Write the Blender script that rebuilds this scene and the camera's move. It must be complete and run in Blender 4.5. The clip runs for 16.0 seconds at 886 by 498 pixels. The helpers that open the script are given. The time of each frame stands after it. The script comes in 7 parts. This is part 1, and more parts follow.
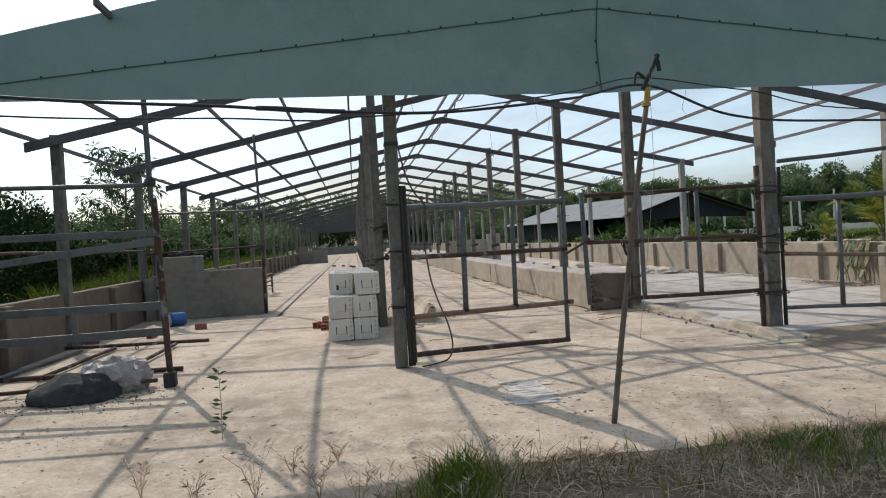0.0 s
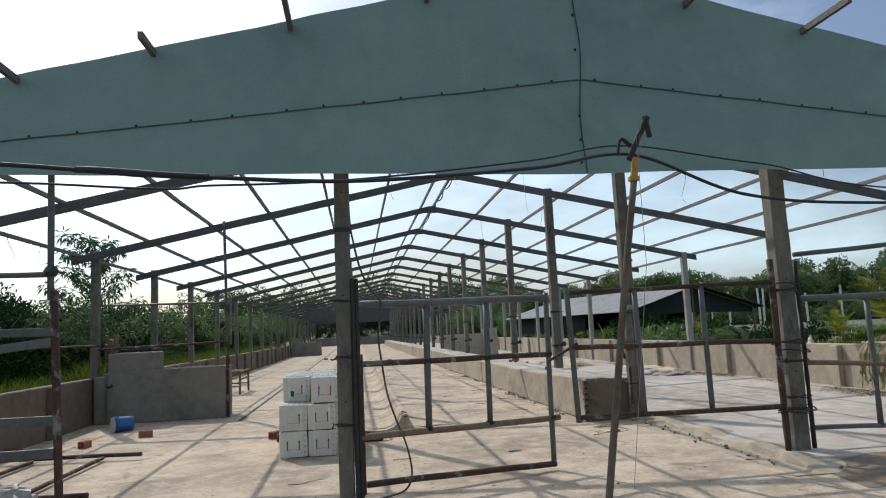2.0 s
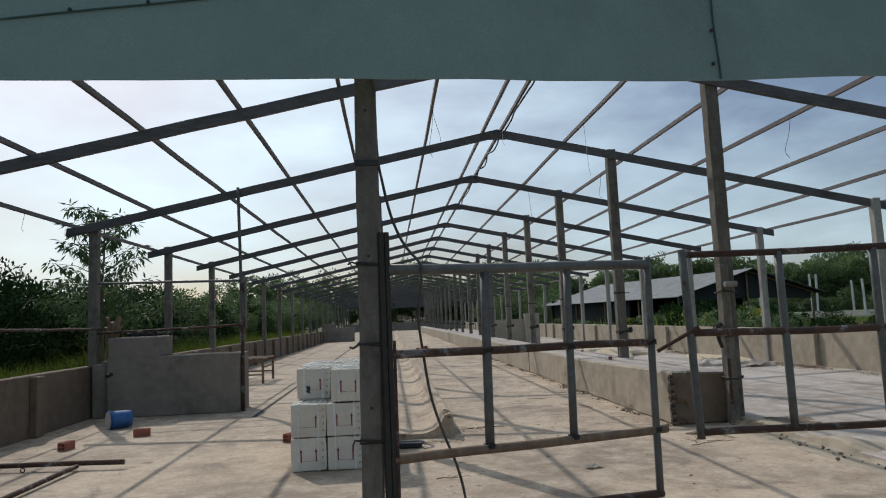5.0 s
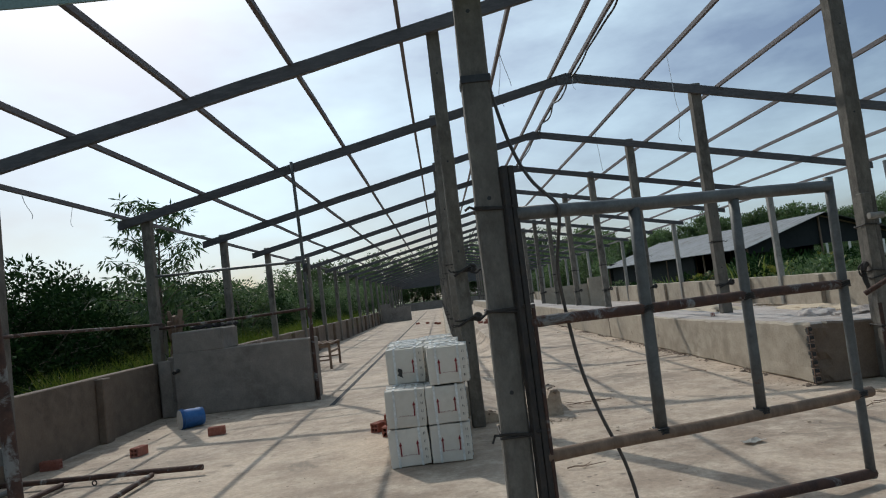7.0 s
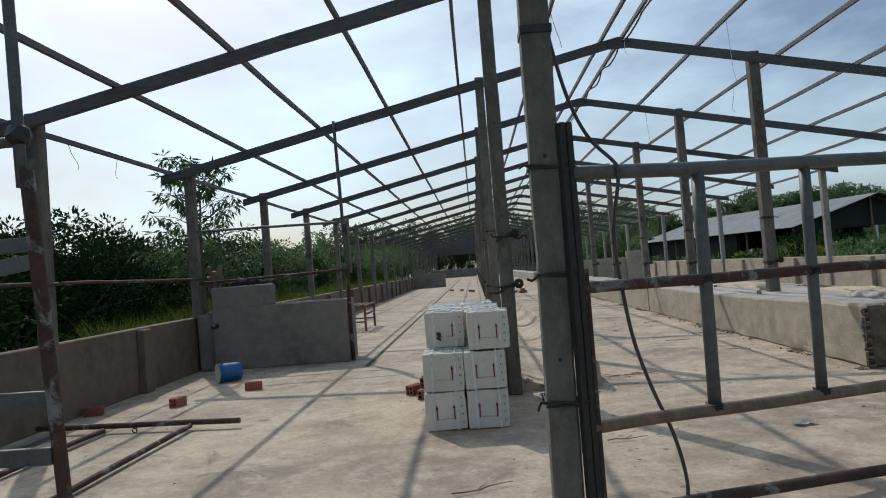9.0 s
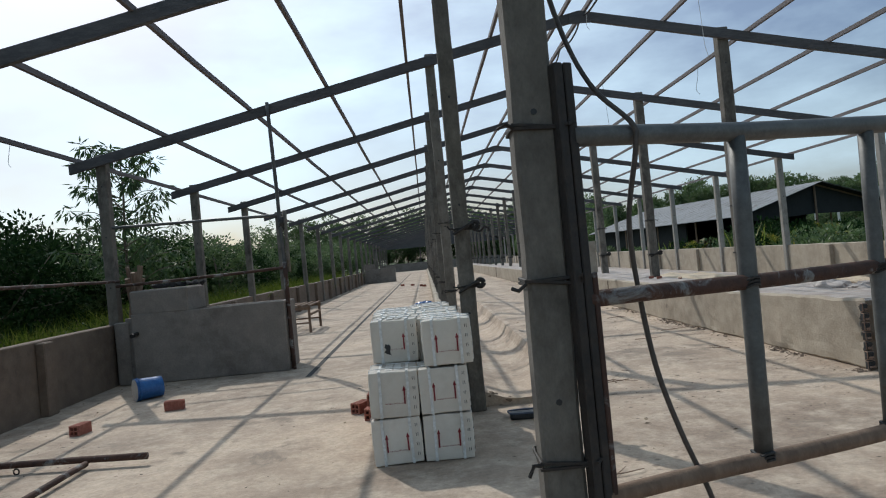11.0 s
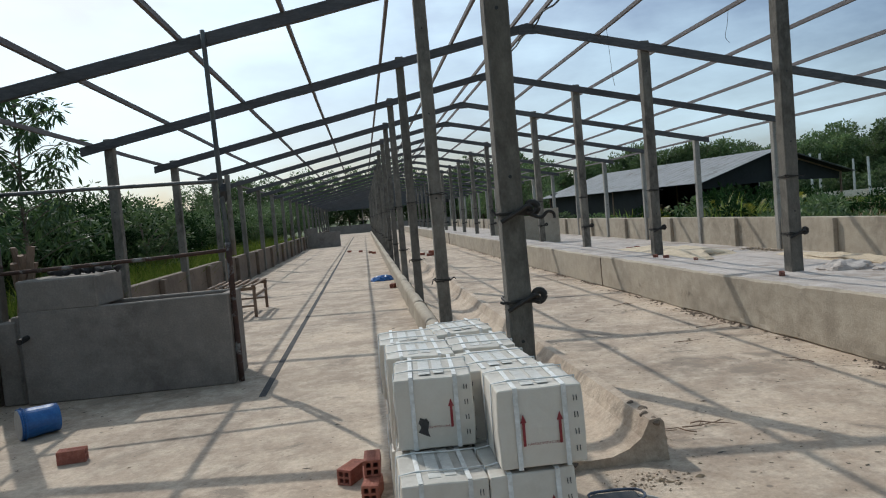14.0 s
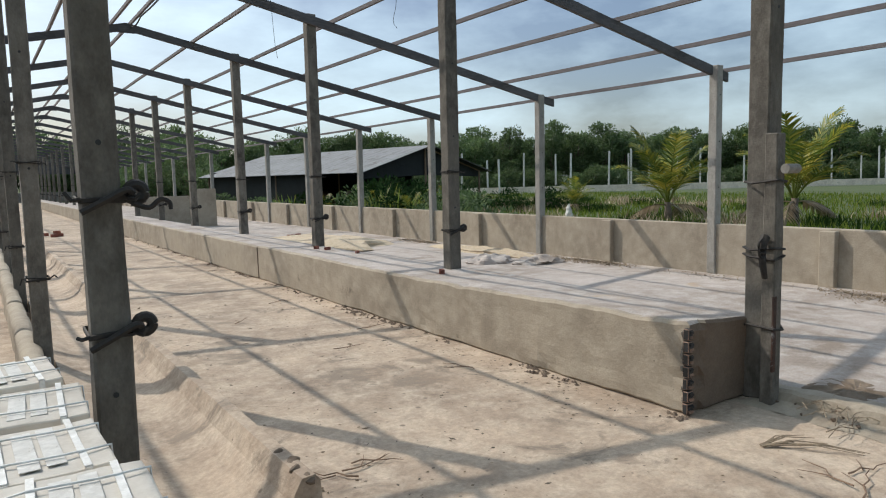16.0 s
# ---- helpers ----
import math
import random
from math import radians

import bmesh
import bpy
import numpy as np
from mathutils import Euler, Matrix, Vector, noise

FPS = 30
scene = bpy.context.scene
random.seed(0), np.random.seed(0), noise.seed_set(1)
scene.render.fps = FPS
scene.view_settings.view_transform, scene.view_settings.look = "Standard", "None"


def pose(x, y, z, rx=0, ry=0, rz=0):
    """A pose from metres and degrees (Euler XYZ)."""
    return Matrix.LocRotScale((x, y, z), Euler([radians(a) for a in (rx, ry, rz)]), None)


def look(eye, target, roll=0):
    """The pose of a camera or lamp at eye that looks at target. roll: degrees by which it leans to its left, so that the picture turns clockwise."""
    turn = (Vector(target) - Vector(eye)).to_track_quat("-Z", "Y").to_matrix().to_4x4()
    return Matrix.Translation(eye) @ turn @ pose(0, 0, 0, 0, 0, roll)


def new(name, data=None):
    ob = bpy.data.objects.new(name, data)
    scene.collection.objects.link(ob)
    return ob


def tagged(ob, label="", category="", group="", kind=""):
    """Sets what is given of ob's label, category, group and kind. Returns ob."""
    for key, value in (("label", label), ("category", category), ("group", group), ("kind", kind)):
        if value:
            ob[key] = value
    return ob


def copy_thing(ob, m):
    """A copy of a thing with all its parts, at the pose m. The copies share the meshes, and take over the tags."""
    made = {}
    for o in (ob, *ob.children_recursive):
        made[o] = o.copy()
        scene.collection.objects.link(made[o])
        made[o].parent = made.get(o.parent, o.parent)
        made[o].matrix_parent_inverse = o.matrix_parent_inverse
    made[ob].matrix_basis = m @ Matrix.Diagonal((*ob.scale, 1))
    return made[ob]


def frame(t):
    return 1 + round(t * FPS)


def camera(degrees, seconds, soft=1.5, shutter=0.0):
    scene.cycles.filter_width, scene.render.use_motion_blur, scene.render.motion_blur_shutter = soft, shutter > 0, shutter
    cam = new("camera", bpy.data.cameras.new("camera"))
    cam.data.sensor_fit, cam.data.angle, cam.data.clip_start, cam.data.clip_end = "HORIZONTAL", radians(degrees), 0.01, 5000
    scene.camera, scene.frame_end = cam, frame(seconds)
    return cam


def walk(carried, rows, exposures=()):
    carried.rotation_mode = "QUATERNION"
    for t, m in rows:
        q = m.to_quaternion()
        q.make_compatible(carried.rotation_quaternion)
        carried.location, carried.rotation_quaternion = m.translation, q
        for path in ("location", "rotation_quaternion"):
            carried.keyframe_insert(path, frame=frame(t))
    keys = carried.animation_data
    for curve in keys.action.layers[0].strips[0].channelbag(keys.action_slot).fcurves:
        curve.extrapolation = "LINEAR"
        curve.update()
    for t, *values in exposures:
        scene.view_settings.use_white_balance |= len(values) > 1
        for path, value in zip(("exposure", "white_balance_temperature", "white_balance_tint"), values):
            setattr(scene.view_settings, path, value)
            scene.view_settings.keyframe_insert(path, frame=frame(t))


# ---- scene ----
cam = camera(65.2, 16.0, soft=1.1)
PATH = [
    (0, (0.456, 1.99, 1.397), (0.709, 3.974, 1.367), -3.3),
    (0.5, (0.796, 2.294, 1.432), (0.988, 4.283, 1.531), -1.2),
    (1, (0.928, 2.482, 1.433), (1.235, 4.455, 1.54), -1.0),
    (1.5, (0.96, 2.828, 1.501), (1.322, 4.779, 1.757), 2.1),
    (2, (1.024, 3.104, 1.484), (1.279, 5.074, 1.717), -2.7),
    (2.5, (1.238, 3.43, 1.486), (1.477, 5.389, 1.81), -1.0),
    (3, (1.191, 3.666, 1.456), (1.389, 5.638, 1.72), -1.8),
    (3.5, (1.024, 4.004, 1.494), (1.152, 5.978, 1.788), -3.6),
    (4, (1.022, 4.374, 1.456), (1.069, 6.354, 1.732), -3.5),
    (4.5, (1.045, 4.76, 1.464), (1.069, 6.754, 1.62), -2.5),
    (4.7, (1.045, 4.883, 1.433), (1.181, 6.869, 1.634), -1.8),
    (6.8, (0.753, 6.177, 1.413), (0.885, 8.166, 1.579), -5.2),
    (7, (0.613, 6.139, 1.383), (0.636, 8.134, 1.522), -6.8),
    (7.5, (0.55, 6.255, 1.394), (0.283, 8.23, 1.558), -4.1),
    (8, (0.543, 6.319, 1.367), (0.303, 8.303, 1.437), -4.1),
    (8.5, (0.532, 6.283, 1.375), (0.29, 8.267, 1.454), -4.5),
    (9, (0.538, 6.277, 1.352), (0.451, 8.274, 1.409), -4.5),
    (9.2, (0.566, 6.277, 1.335), (0.589, 8.277, 1.357), -3.2),
    (11.3, (0.471, 7.509, 1.397), (0.513, 9.508, 1.423), -5.8),
    (11.5, (0.421, 7.651, 1.39), (0.27, 9.645, 1.352), -5.0),
    (12, (0.347, 8.139, 1.443), (0.016, 10.11, 1.356), -7.7),
    (12.5, (0.299, 8.401, 1.482), (0.029, 10.381, 1.39), -5.8),
    (13, (0.092, 8.744, 1.553), (0.188, 10.74, 1.486), -3.7),
    (13.5, (-0.001, 9.079, 1.569), (0.174, 11.065, 1.405), -2.4),
    (14, (-0.009, 9.483, 1.672), (0.211, 11.468, 1.569), -4.9),
    (14.5, (-0.025, 9.774, 1.702), (0.443, 11.716, 1.609), -2.6),
    (15, (-0.006, 9.982, 1.698), (0.934, 11.737, 1.506), -1.4),
    (15.5, (0.272, 10.32, 1.68), (1.327, 12.008, 1.481), -3.8),
    (16, (0.471, 10.565, 1.687), (1.574, 12.221, 1.484), -1.3),
]
EXPOSURES = [(0.0, -0.02, 6350, 10), (1.0, -0.06, 6350, 10), (2.0, -0.04, 6300, 9), (3.0, -0.22, 6300, 9), (4.5, -0.5, 6300, 9), (7.0, -0.46, 6100, 7), (9.0, -0.44, 6050, 7), (11.5, -0.32, 6050, 8),
             (12.5, -0.3, 6050, 8), (13.0, -0.37, 6050, 7), (13.5, -0.26, 6050, 7), (14.5, -0.26, 6150, 7), (15.2, -0.12, 6350, 9), (16.0, 0.02, 6400, 9)]
walk(cam, [(t, look(eye, target, roll)) for t, eye, target, roll in PATH], EXPOSURES)
# ---------------------------------------------------------------- world, sun
SUN_AZ, SUN_EL = 28.0, 44.2       # the sun stands ahead and to the left
world = bpy.data.worlds.new("sky")
scene.world = world
world.use_nodes = True
wn, wl = world.node_tree.nodes, world.node_tree.links
wn.clear()
w_out = wn.new("ShaderNodeOutputWorld")
w_bg = wn.new("ShaderNodeBackground")
w_sky = wn.new("ShaderNodeTexSky")
w_sky.sky_type = 'NISHITA'
w_sky.sun_disc = False
w_sky.sun_elevation = radians(SUN_EL)
w_sky.sun_rotation = radians(-SUN_AZ)
w_sky.air_density, w_sky.dust_density, w_sky.ozone_density = 1.0, 2.6, 2.0
w_tc = wn.new("ShaderNodeTexCoord")
w_map = wn.new("ShaderNodeMapping")
w_map.inputs["Scale"].default_value = (1.0, 1.0, 2.6)
w_noise = wn.new("ShaderNodeTexNoise")
w_noise.inputs["Scale"].default_value = 2.1
w_noise.inputs["Detail"].default_value = 7.0
w_noise.inputs["Roughness"].default_value = 0.56
w_ramp = wn.new("ShaderNodeValToRGB")
w_ramp.color_ramp.elements[0].position = 0.38
w_ramp.color_ramp.elements[1].position = 0.70
w_mul = wn.new("ShaderNodeMath")
w_mul.operation = 'MULTIPLY'
w_mul.inputs[1].default_value = 0.80
w_mix = wn.new("ShaderNodeMix")
w_mix.data_type = 'RGBA'
w_glow = wn.new("ShaderNodeVectorMath")
w_glow.operation = 'DOT_PRODUCT'
w_glow.inputs[1].default_value = (-math.sin(radians(SUN_AZ)) * math.cos(radians(SUN_EL)), math.cos(radians(SUN_AZ)) * math.cos(radians(SUN_EL)), math.sin(radians(SUN_EL)))
w_near = wn.new("ShaderNodeMapRange")
w_near.inputs[1].default_value, w_near.inputs[2].default_value = 0.55, 0.92
w_near.inputs[3].default_value, w_near.inputs[4].default_value = 0.0, 1.0
w_cloud = wn.new("ShaderNodeMix")
w_cloud.data_type = 'RGBA'
w_cloud.inputs[6].default_value = (8.5, 10.7, 11.9, 1)
w_cloud.inputs[7].default_value = (13.2, 15.6, 16.4, 1)
wl.new(w_tc.outputs["Generated"], w_glow.inputs[0])
wl.new(w_glow.outputs["Value"], w_near.inputs[0])
wl.new(w_near.outputs[0], w_cloud.inputs[0])
wl.new(w_cloud.outputs[2], w_mix.inputs[7])
wl.new(w_tc.outputs["Generated"], w_map.inputs[0])
wl.new(w_map.outputs[0], w_noise.inputs["Vector"])
wl.new(w_noise.outputs["Fac"], w_ramp.inputs[0])
wl.new(w_ramp.outputs[0], w_mul.inputs[0])
wl.new(w_mul.outputs[0], w_mix.inputs[0])
wl.new(w_sky.outputs[0], w_mix.inputs[6])
wl.new(w_mix.outputs[2], w_bg.inputs[0])
wl.new(w_bg.outputs[0], w_out.inputs[0])
w_bg.inputs[1].default_value = 0.112

sun_data = bpy.data.lights.new("sun", 'SUN')
sun_data.energy, sun_data.angle, sun_data.color = 3.05, radians(0.53), (1.0, 0.93, 0.83)
sun = new("sun", sun_data)
_h = math.cos(radians(SUN_EL))
SUN_DIR = Vector((-math.sin(radians(SUN_AZ)) * _h, math.cos(radians(SUN_AZ)) * _h, math.sin(radians(SUN_EL))))
sun.matrix_world = look(SUN_DIR * 50, (0, 0, 0))

# ---------------------------------------------------------------- materials
def nodes_of(name):
    m = bpy.data.materials.new(name)
    m.use_nodes = True
    t = m.node_tree
    return m, t, t.nodes, t.links, t.nodes["Principled BSDF"]


def noise_node(n, l, vec, scale, detail=5.0, rough=0.6, dist=0.0):
    k = n.new("ShaderNodeTexNoise")
    k.inputs["Scale"].default_value = scale
    k.inputs["Detail"].default_value = detail
    k.inputs["Roughness"].default_value = rough
    k.inputs["Distortion"].default_value = dist
    l.new(vec, k.inputs["Vector"])
    return k


def ramp_node(n, l, fac, stops):
    r = n.new("ShaderNodeValToRGB")
    e = r.color_ramp.elements
    while len(e) < len(stops):
        e.new(0.5)
    for el, (p, c) in zip(e, stops):
        el.position = p
        el.color = (*c, 1) if len(c) == 3 else c
    l.new(fac, r.inputs[0])
    return r


def mix_node(n, l, fac, a, b, mode='MIX'):
    k = n.new("ShaderNodeMix")
    k.data_type, k.blend_type = 'RGBA', mode
    for sock, v in ((0, fac), (6, a), (7, b)):
        if isinstance(v, (int, float)):
            k.inputs[sock].default_value = v
        elif isinstance(v, tuple):
            k.inputs[sock].default_value = (*v, 1)
        else:
            l.new(v, k.inputs[sock])
    return k.outputs[2]


def surface(name, base, dark, light, grain=40.0, stain=1.4, stain_at=0.58, spots=None, rough=0.85, metal=0.0,
            bump=0.25, bump_scale=None, vary=0.12, stretch=(1, 1, 1), spot_at=0.66, spot_scale=6.0, pits=None, cracks=None, amp=0.75):
    """A worn surface: base colour with broad stains (dark), fine grain (light) and optional spots of another colour."""
    m, t, n, l, p = nodes_of(name)
    tc = n.new("ShaderNodeTexCoord")
    info = n.new("ShaderNodeObjectInfo")
    add = n.new("ShaderNodeVectorMath")
    add.operation = 'MULTIPLY_ADD'
    l.new(info.outputs["Random"], add.inputs[0])
    add.inputs[1].default_value = (37.0, 17.0, 29.0)
    mp = n.new("ShaderNodeMapping")
    mp.inputs["Scale"].default_value = stretch
    l.new(tc.outputs["Object"], mp.inputs[0])
    l.new(mp.outputs[0], add.inputs[2])
    v = add.outputs[0]
    big = noise_node(n, l, v, stain, 6, 0.62, 0.3)
    mid = noise_node(n, l, v, stain * 5.3, 6, 0.65)
    fine = noise_node(n, l, v, grain, 4, 0.7)
    f1 = ramp_node(n, l, big.outputs["Fac"], [(stain_at - 0.16, (0, 0, 0)), (stain_at + 0.14, (1, 1, 1))])
    c = mix_node(n, l, f1.outputs[0], base, dark)
    f2 = ramp_node(n, l, mid.outputs["Fac"], [(0.42, (0, 0, 0)), (0.72, (0.75, 0.75, 0.75))])
    c = mix_node(n, l, f2.outputs[0], c, light)
    f3 = ramp_node(n, l, fine.outputs["Fac"], [(0.25, (0.72, 0.72, 0.72)), (0.75, (1.18, 1.18, 1.18))])
    c = mix_node(n, l, amp, c, f3.outputs[0], 'MULTIPLY')
    if spots:
        sp = noise_node(n, l, v, spot_scale, 8, 0.7, 0.6)
        f4 = ramp_node(n, l, sp.outputs["Fac"], [(spot_at - 0.03, (0, 0, 0)), (spot_at + 0.05, (1, 1, 1))])
        c = mix_node(n, l, f4.outputs[0], c, spots)
    if pits:
        vo = n.new("ShaderNodeTexVoronoi")
        vo.inputs["Scale"].default_value = pits[0]
        l.new(v, vo.inputs["Vector"])
        pn = noise_node(n, l, v, pits[0] * 0.07, 4, 0.7)
        th = n.new("ShaderNodeMath")
        th.operation = 'MULTIPLY'
        l.new(vo.outputs["Distance"], th.inputs[0])
        l.new(ramp_node(n, l, pn.outputs["Fac"], [(0.40, (4, 4, 4)), (0.62, (1, 1, 1))]).outputs[0], th.inputs[1])
        f5 = ramp_node(n, l, th.outputs[0], [(pits[1] * 0.6, (0.8, 0.8, 0.8)), (pits[1], (0, 0, 0))])
        c = mix_node(n, l, f5.outputs[0], c, pits[2])
    if cracks:
        wob = noise_node(n, l, v, 2.2, 6, 0.65)
        wv = n.new("ShaderNodeVectorMath")
        wv.operation = 'MULTIPLY_ADD'
        l.new(wob.outputs["Color"], wv.inputs[0])
        wv.inputs[1].default_value = (0.5, 0.5, 0.5)
        l.new(v, wv.inputs[2])
        vo2 = n.new("ShaderNodeTexVoronoi")
        vo2.feature = 'DISTANCE_TO_EDGE'
        vo2.inputs["Scale"].default_value = cracks[0]
        l.new(wv.outputs[0], vo2.inputs["Vector"])
        gate = noise_node(n, l, v, 0.9, 3, 0.5)
        th2 = n.new("ShaderNodeMath")
        th2.operation = 'MULTIPLY'
        f6 = ramp_node(n, l, vo2.outputs["Distance"], [(0.0, (0.8, 0.8, 0.8)), (cracks[1], (0, 0, 0))])
        f7 = ramp_node(n, l, gate.outputs["Fac"], [(0.5, (0, 0, 0)), (0.6, (1, 1, 1))])
        l.new(f6.outputs[0], th2.inputs[0])
        l.new(f7.outputs[0], th2.inputs[1])
        c = mix_node(n, l, th2.outputs[0], c, cracks[2])
    hv = n.new("ShaderNodeHueSaturation")
    vr = n.new("ShaderNodeMapRange")
    l.new(info.outputs["Random"], vr.inputs[0])
    vr.inputs[3].default_value, vr.inputs[4].default_value = 1 - vary, 1 + vary
    l.new(vr.outputs[0], hv.inputs["Value"])
    l.new(c, hv.inputs["Color"])
    l.new(hv.outputs[0], p.inputs["Base Color"])
    rr = ramp_node(n, l, mid.outputs["Fac"], [(0.3, (rough - 0.1,) * 3), (0.7, (min(1, rough + 0.08),) * 3)])
    l.new(rr.outputs[0], p.inputs["Roughness"])
    p.inputs["Metallic"].default_value = metal
    bn = noise_node(n, l, v, bump_scale or grain * 0.6, 6, 0.7)
    bp = n.new("ShaderNodeBump")
    bp.inputs["Strength"].default_value = bump
    bp.inputs["Distance"].default_value = 0.02
    l.new(bn.outputs["Fac"], bp.inputs["Height"])
    l.new(bp.outputs[0], p.inputs["Normal"])
    return m


def leaf_surface(name, a, b, c, trans=0.35, rough=0.5):
    m, t, n, l, p = nodes_of(name)
    geo = n.new("ShaderNodeNewGeometry")
    info = n.new("ShaderNodeObjectInfo")
    r = ramp_node(n, l, geo.outputs["Random Per Island"], [(0.0, a), (0.55, b), (1.0, c)])
    hv = n.new("ShaderNodeHueSaturation")
    vr = n.new("ShaderNodeMapRange")
    l.new(info.outputs["Random"], vr.inputs[0])
    vr.inputs[3].default_value, vr.inputs[4].default_value = 0.75, 1.25
    l.new(vr.outputs[0], hv.inputs["Value"])
    l.new(r.outputs[0], hv.inputs["Color"])
    l.new(hv.outputs[0], p.inputs["Base Color"])
    p.inputs["Roughness"].default_value = rough
    if rough > 0.8:
        p.inputs["Specular IOR Level"].default_value = 0.08
    tr = n.new("ShaderNodeBsdfTranslucent")
    l.new(hv.outputs[0], tr.inputs["Color"])
    mx = n.new("ShaderNodeMixShader")
    mx.inputs[0].default_value = trans
    l.new(p.outputs[0], mx.inputs[1])
    l.new(tr.outputs[0], mx.inputs[2])
    l.new(mx.outputs[0], n["Material Output"].inputs["Surface"])
    return m


FLOOR = surface("dusty_concrete", (0.50, 0.388, 0.288), (0.28, 0.21, 0.155), (0.62, 0.515, 0.405), grain=26, stain=0.75, stain_at=0.50,
                spots=(0.24, 0.19, 0.145), spot_at=0.60, spot_scale=1.5, rough=0.9, bump=0.8, bump_scale=13, vary=0.0, amp=1.0,
                pits=(7.0, 0.20, (0.16, 0.125, 0.095)))
PENFLOOR = surface("limed_concrete", (0.425, 0.365, 0.325), (0.25, 0.20, 0.16), (0.57, 0.52, 0.485), grain=50, stain=0.7, stain_at=0.55,
                   spots=(0.40, 0.29, 0.19), spot_at=0.66, spot_scale=0.8, rough=0.9, bump=0.3, bump_scale=20, vary=0.0)
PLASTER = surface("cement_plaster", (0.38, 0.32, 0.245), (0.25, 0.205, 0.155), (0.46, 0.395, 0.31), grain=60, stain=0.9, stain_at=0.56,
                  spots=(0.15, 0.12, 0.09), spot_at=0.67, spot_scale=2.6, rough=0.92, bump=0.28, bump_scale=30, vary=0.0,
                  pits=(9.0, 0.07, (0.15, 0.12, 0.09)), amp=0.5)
# browner plaster, darkened to hold the shade on the left wall and pen wall ends
PLASTER_BROWN_SHADED = surface("brown_shade_toned_plaster", (0.165, 0.12, 0.087), (0.095, 0.068, 0.05), (0.215, 0.162, 0.12), grain=60, stain=1.2, stain_at=0.56,
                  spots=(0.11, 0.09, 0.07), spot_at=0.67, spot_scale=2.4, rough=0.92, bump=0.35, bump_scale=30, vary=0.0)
PLASTER_GREY = surface("grey_plaster", (0.215, 0.185, 0.158), (0.115, 0.098, 0.083), (0.275, 0.24, 0.207), grain=60, stain=1.3, stain_at=0.58,
                       spots=(0.14, 0.12, 0.10), spot_at=0.71, spot_scale=3.0, rough=0.92, bump=0.25, bump_scale=30, vary=0.0)
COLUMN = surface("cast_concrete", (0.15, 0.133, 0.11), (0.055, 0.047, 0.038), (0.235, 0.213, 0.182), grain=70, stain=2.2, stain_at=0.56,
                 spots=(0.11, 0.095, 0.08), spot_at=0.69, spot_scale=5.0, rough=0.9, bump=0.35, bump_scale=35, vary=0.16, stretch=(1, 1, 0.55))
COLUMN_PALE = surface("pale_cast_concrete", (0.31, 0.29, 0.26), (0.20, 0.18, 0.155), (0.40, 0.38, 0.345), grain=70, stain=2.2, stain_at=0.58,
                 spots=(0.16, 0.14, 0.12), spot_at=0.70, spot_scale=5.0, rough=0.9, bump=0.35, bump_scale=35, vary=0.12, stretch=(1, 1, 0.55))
TIMBER = surface("weathered_timber", (0.085, 0.082, 0.085), (0.052, 0.05, 0.052), (0.135, 0.13, 0.13), grain=50, stain=1.5,
                 rough=0.85, bump=0.3, vary=0.12, stretch=(1, 1, 4))
PURLIN = surface("reddish_purlin_wood", (0.14, 0.122, 0.122), (0.09, 0.078, 0.078), (0.195, 0.175, 0.175), grain=45, stain=1.2,
                 rough=0.85, bump=0.25, vary=0.1, stretch=(1, 0.25, 1))
STEEL = surface("grey_painted_steel", (0.112, 0.112, 0.107), (0.064, 0.062, 0.059), (0.165, 0.166, 0.16), grain=60, stain=2.5,
                spots=(0.10, 0.048, 0.03), spot_at=0.66, spot_scale=7.0, rough=0.55, metal=0.25, bump=0.12, vary=0.1)
RUST = surface("rusted_steel", (0.07, 0.036, 0.026), (0.03, 0.018, 0.015), (0.115, 0.06, 0.042), grain=70, stain=3.0,
               spots=(0.22, 0.215, 0.205), spot_at=0.585, spot_scale=5.0, rough=0.85, metal=0.15, bump=0.35, vary=0.12)
DARKSTEEL = surface("blackened_steel", (0.03, 0.027, 0.025), (0.016, 0.014, 0.013), (0.065, 0.05, 0.04), grain=60, stain=3.0,
                    rough=0.7, metal=0.3, bump=0.3, vary=0.1)
BLACK = surface("black_rubber", (0.018, 0.018, 0.019), (0.010, 0.010, 0.011), (0.04, 0.04, 0.042), grain=60, stain=4, rough=0.55, bump=0.1)
TARP = surface("green_tarpaulin", (0.205, 0.282, 0.26), (0.155, 0.22, 0.205), (0.235, 0.318, 0.295), grain=90, stain=0.5, stain_at=0.55,
               rough=0.62, bump=0.18, bump_scale=2.2, vary=0.0)
TARP_HEM = surface("dark_green_hem", (0.045, 0.10, 0.086), (0.035, 0.08, 0.07), (0.06, 0.12, 0.10), grain=60, stain=2, rough=0.7, bump=0.1)
CARTON = surface("white_carton", (0.68, 0.615, 0.53), (0.55, 0.49, 0.41), (0.72, 0.665, 0.585), grain=120, stain=3.0, stain_at=0.66,
                 spots=(0.36, 0.30, 0.24), spot_at=0.77, spot_scale=7.0, rough=0.8, bump=0.05, bump_scale=8, vary=0.07, amp=0.12)
CARTON_TOP = surface("grey_carton_lid", (0.52, 0.485, 0.435), (0.41, 0.375, 0.33), (0.58, 0.55, 0.50), grain=120, stain=4.0, stain_at=0.55,
                 spots=(0.30, 0.26, 0.21), spot_at=0.70, spot_scale=7.0, rough=0.8, bump=0.05, bump_scale=8, vary=0.08, amp=0.2)
STRAP = surface("white_strap", (0.64, 0.625, 0.59), (0.72, 0.71, 0.69), (0.88, 0.88, 0.87), grain=40, stain=5, rough=0.45, bump=0.05, vary=0.03)
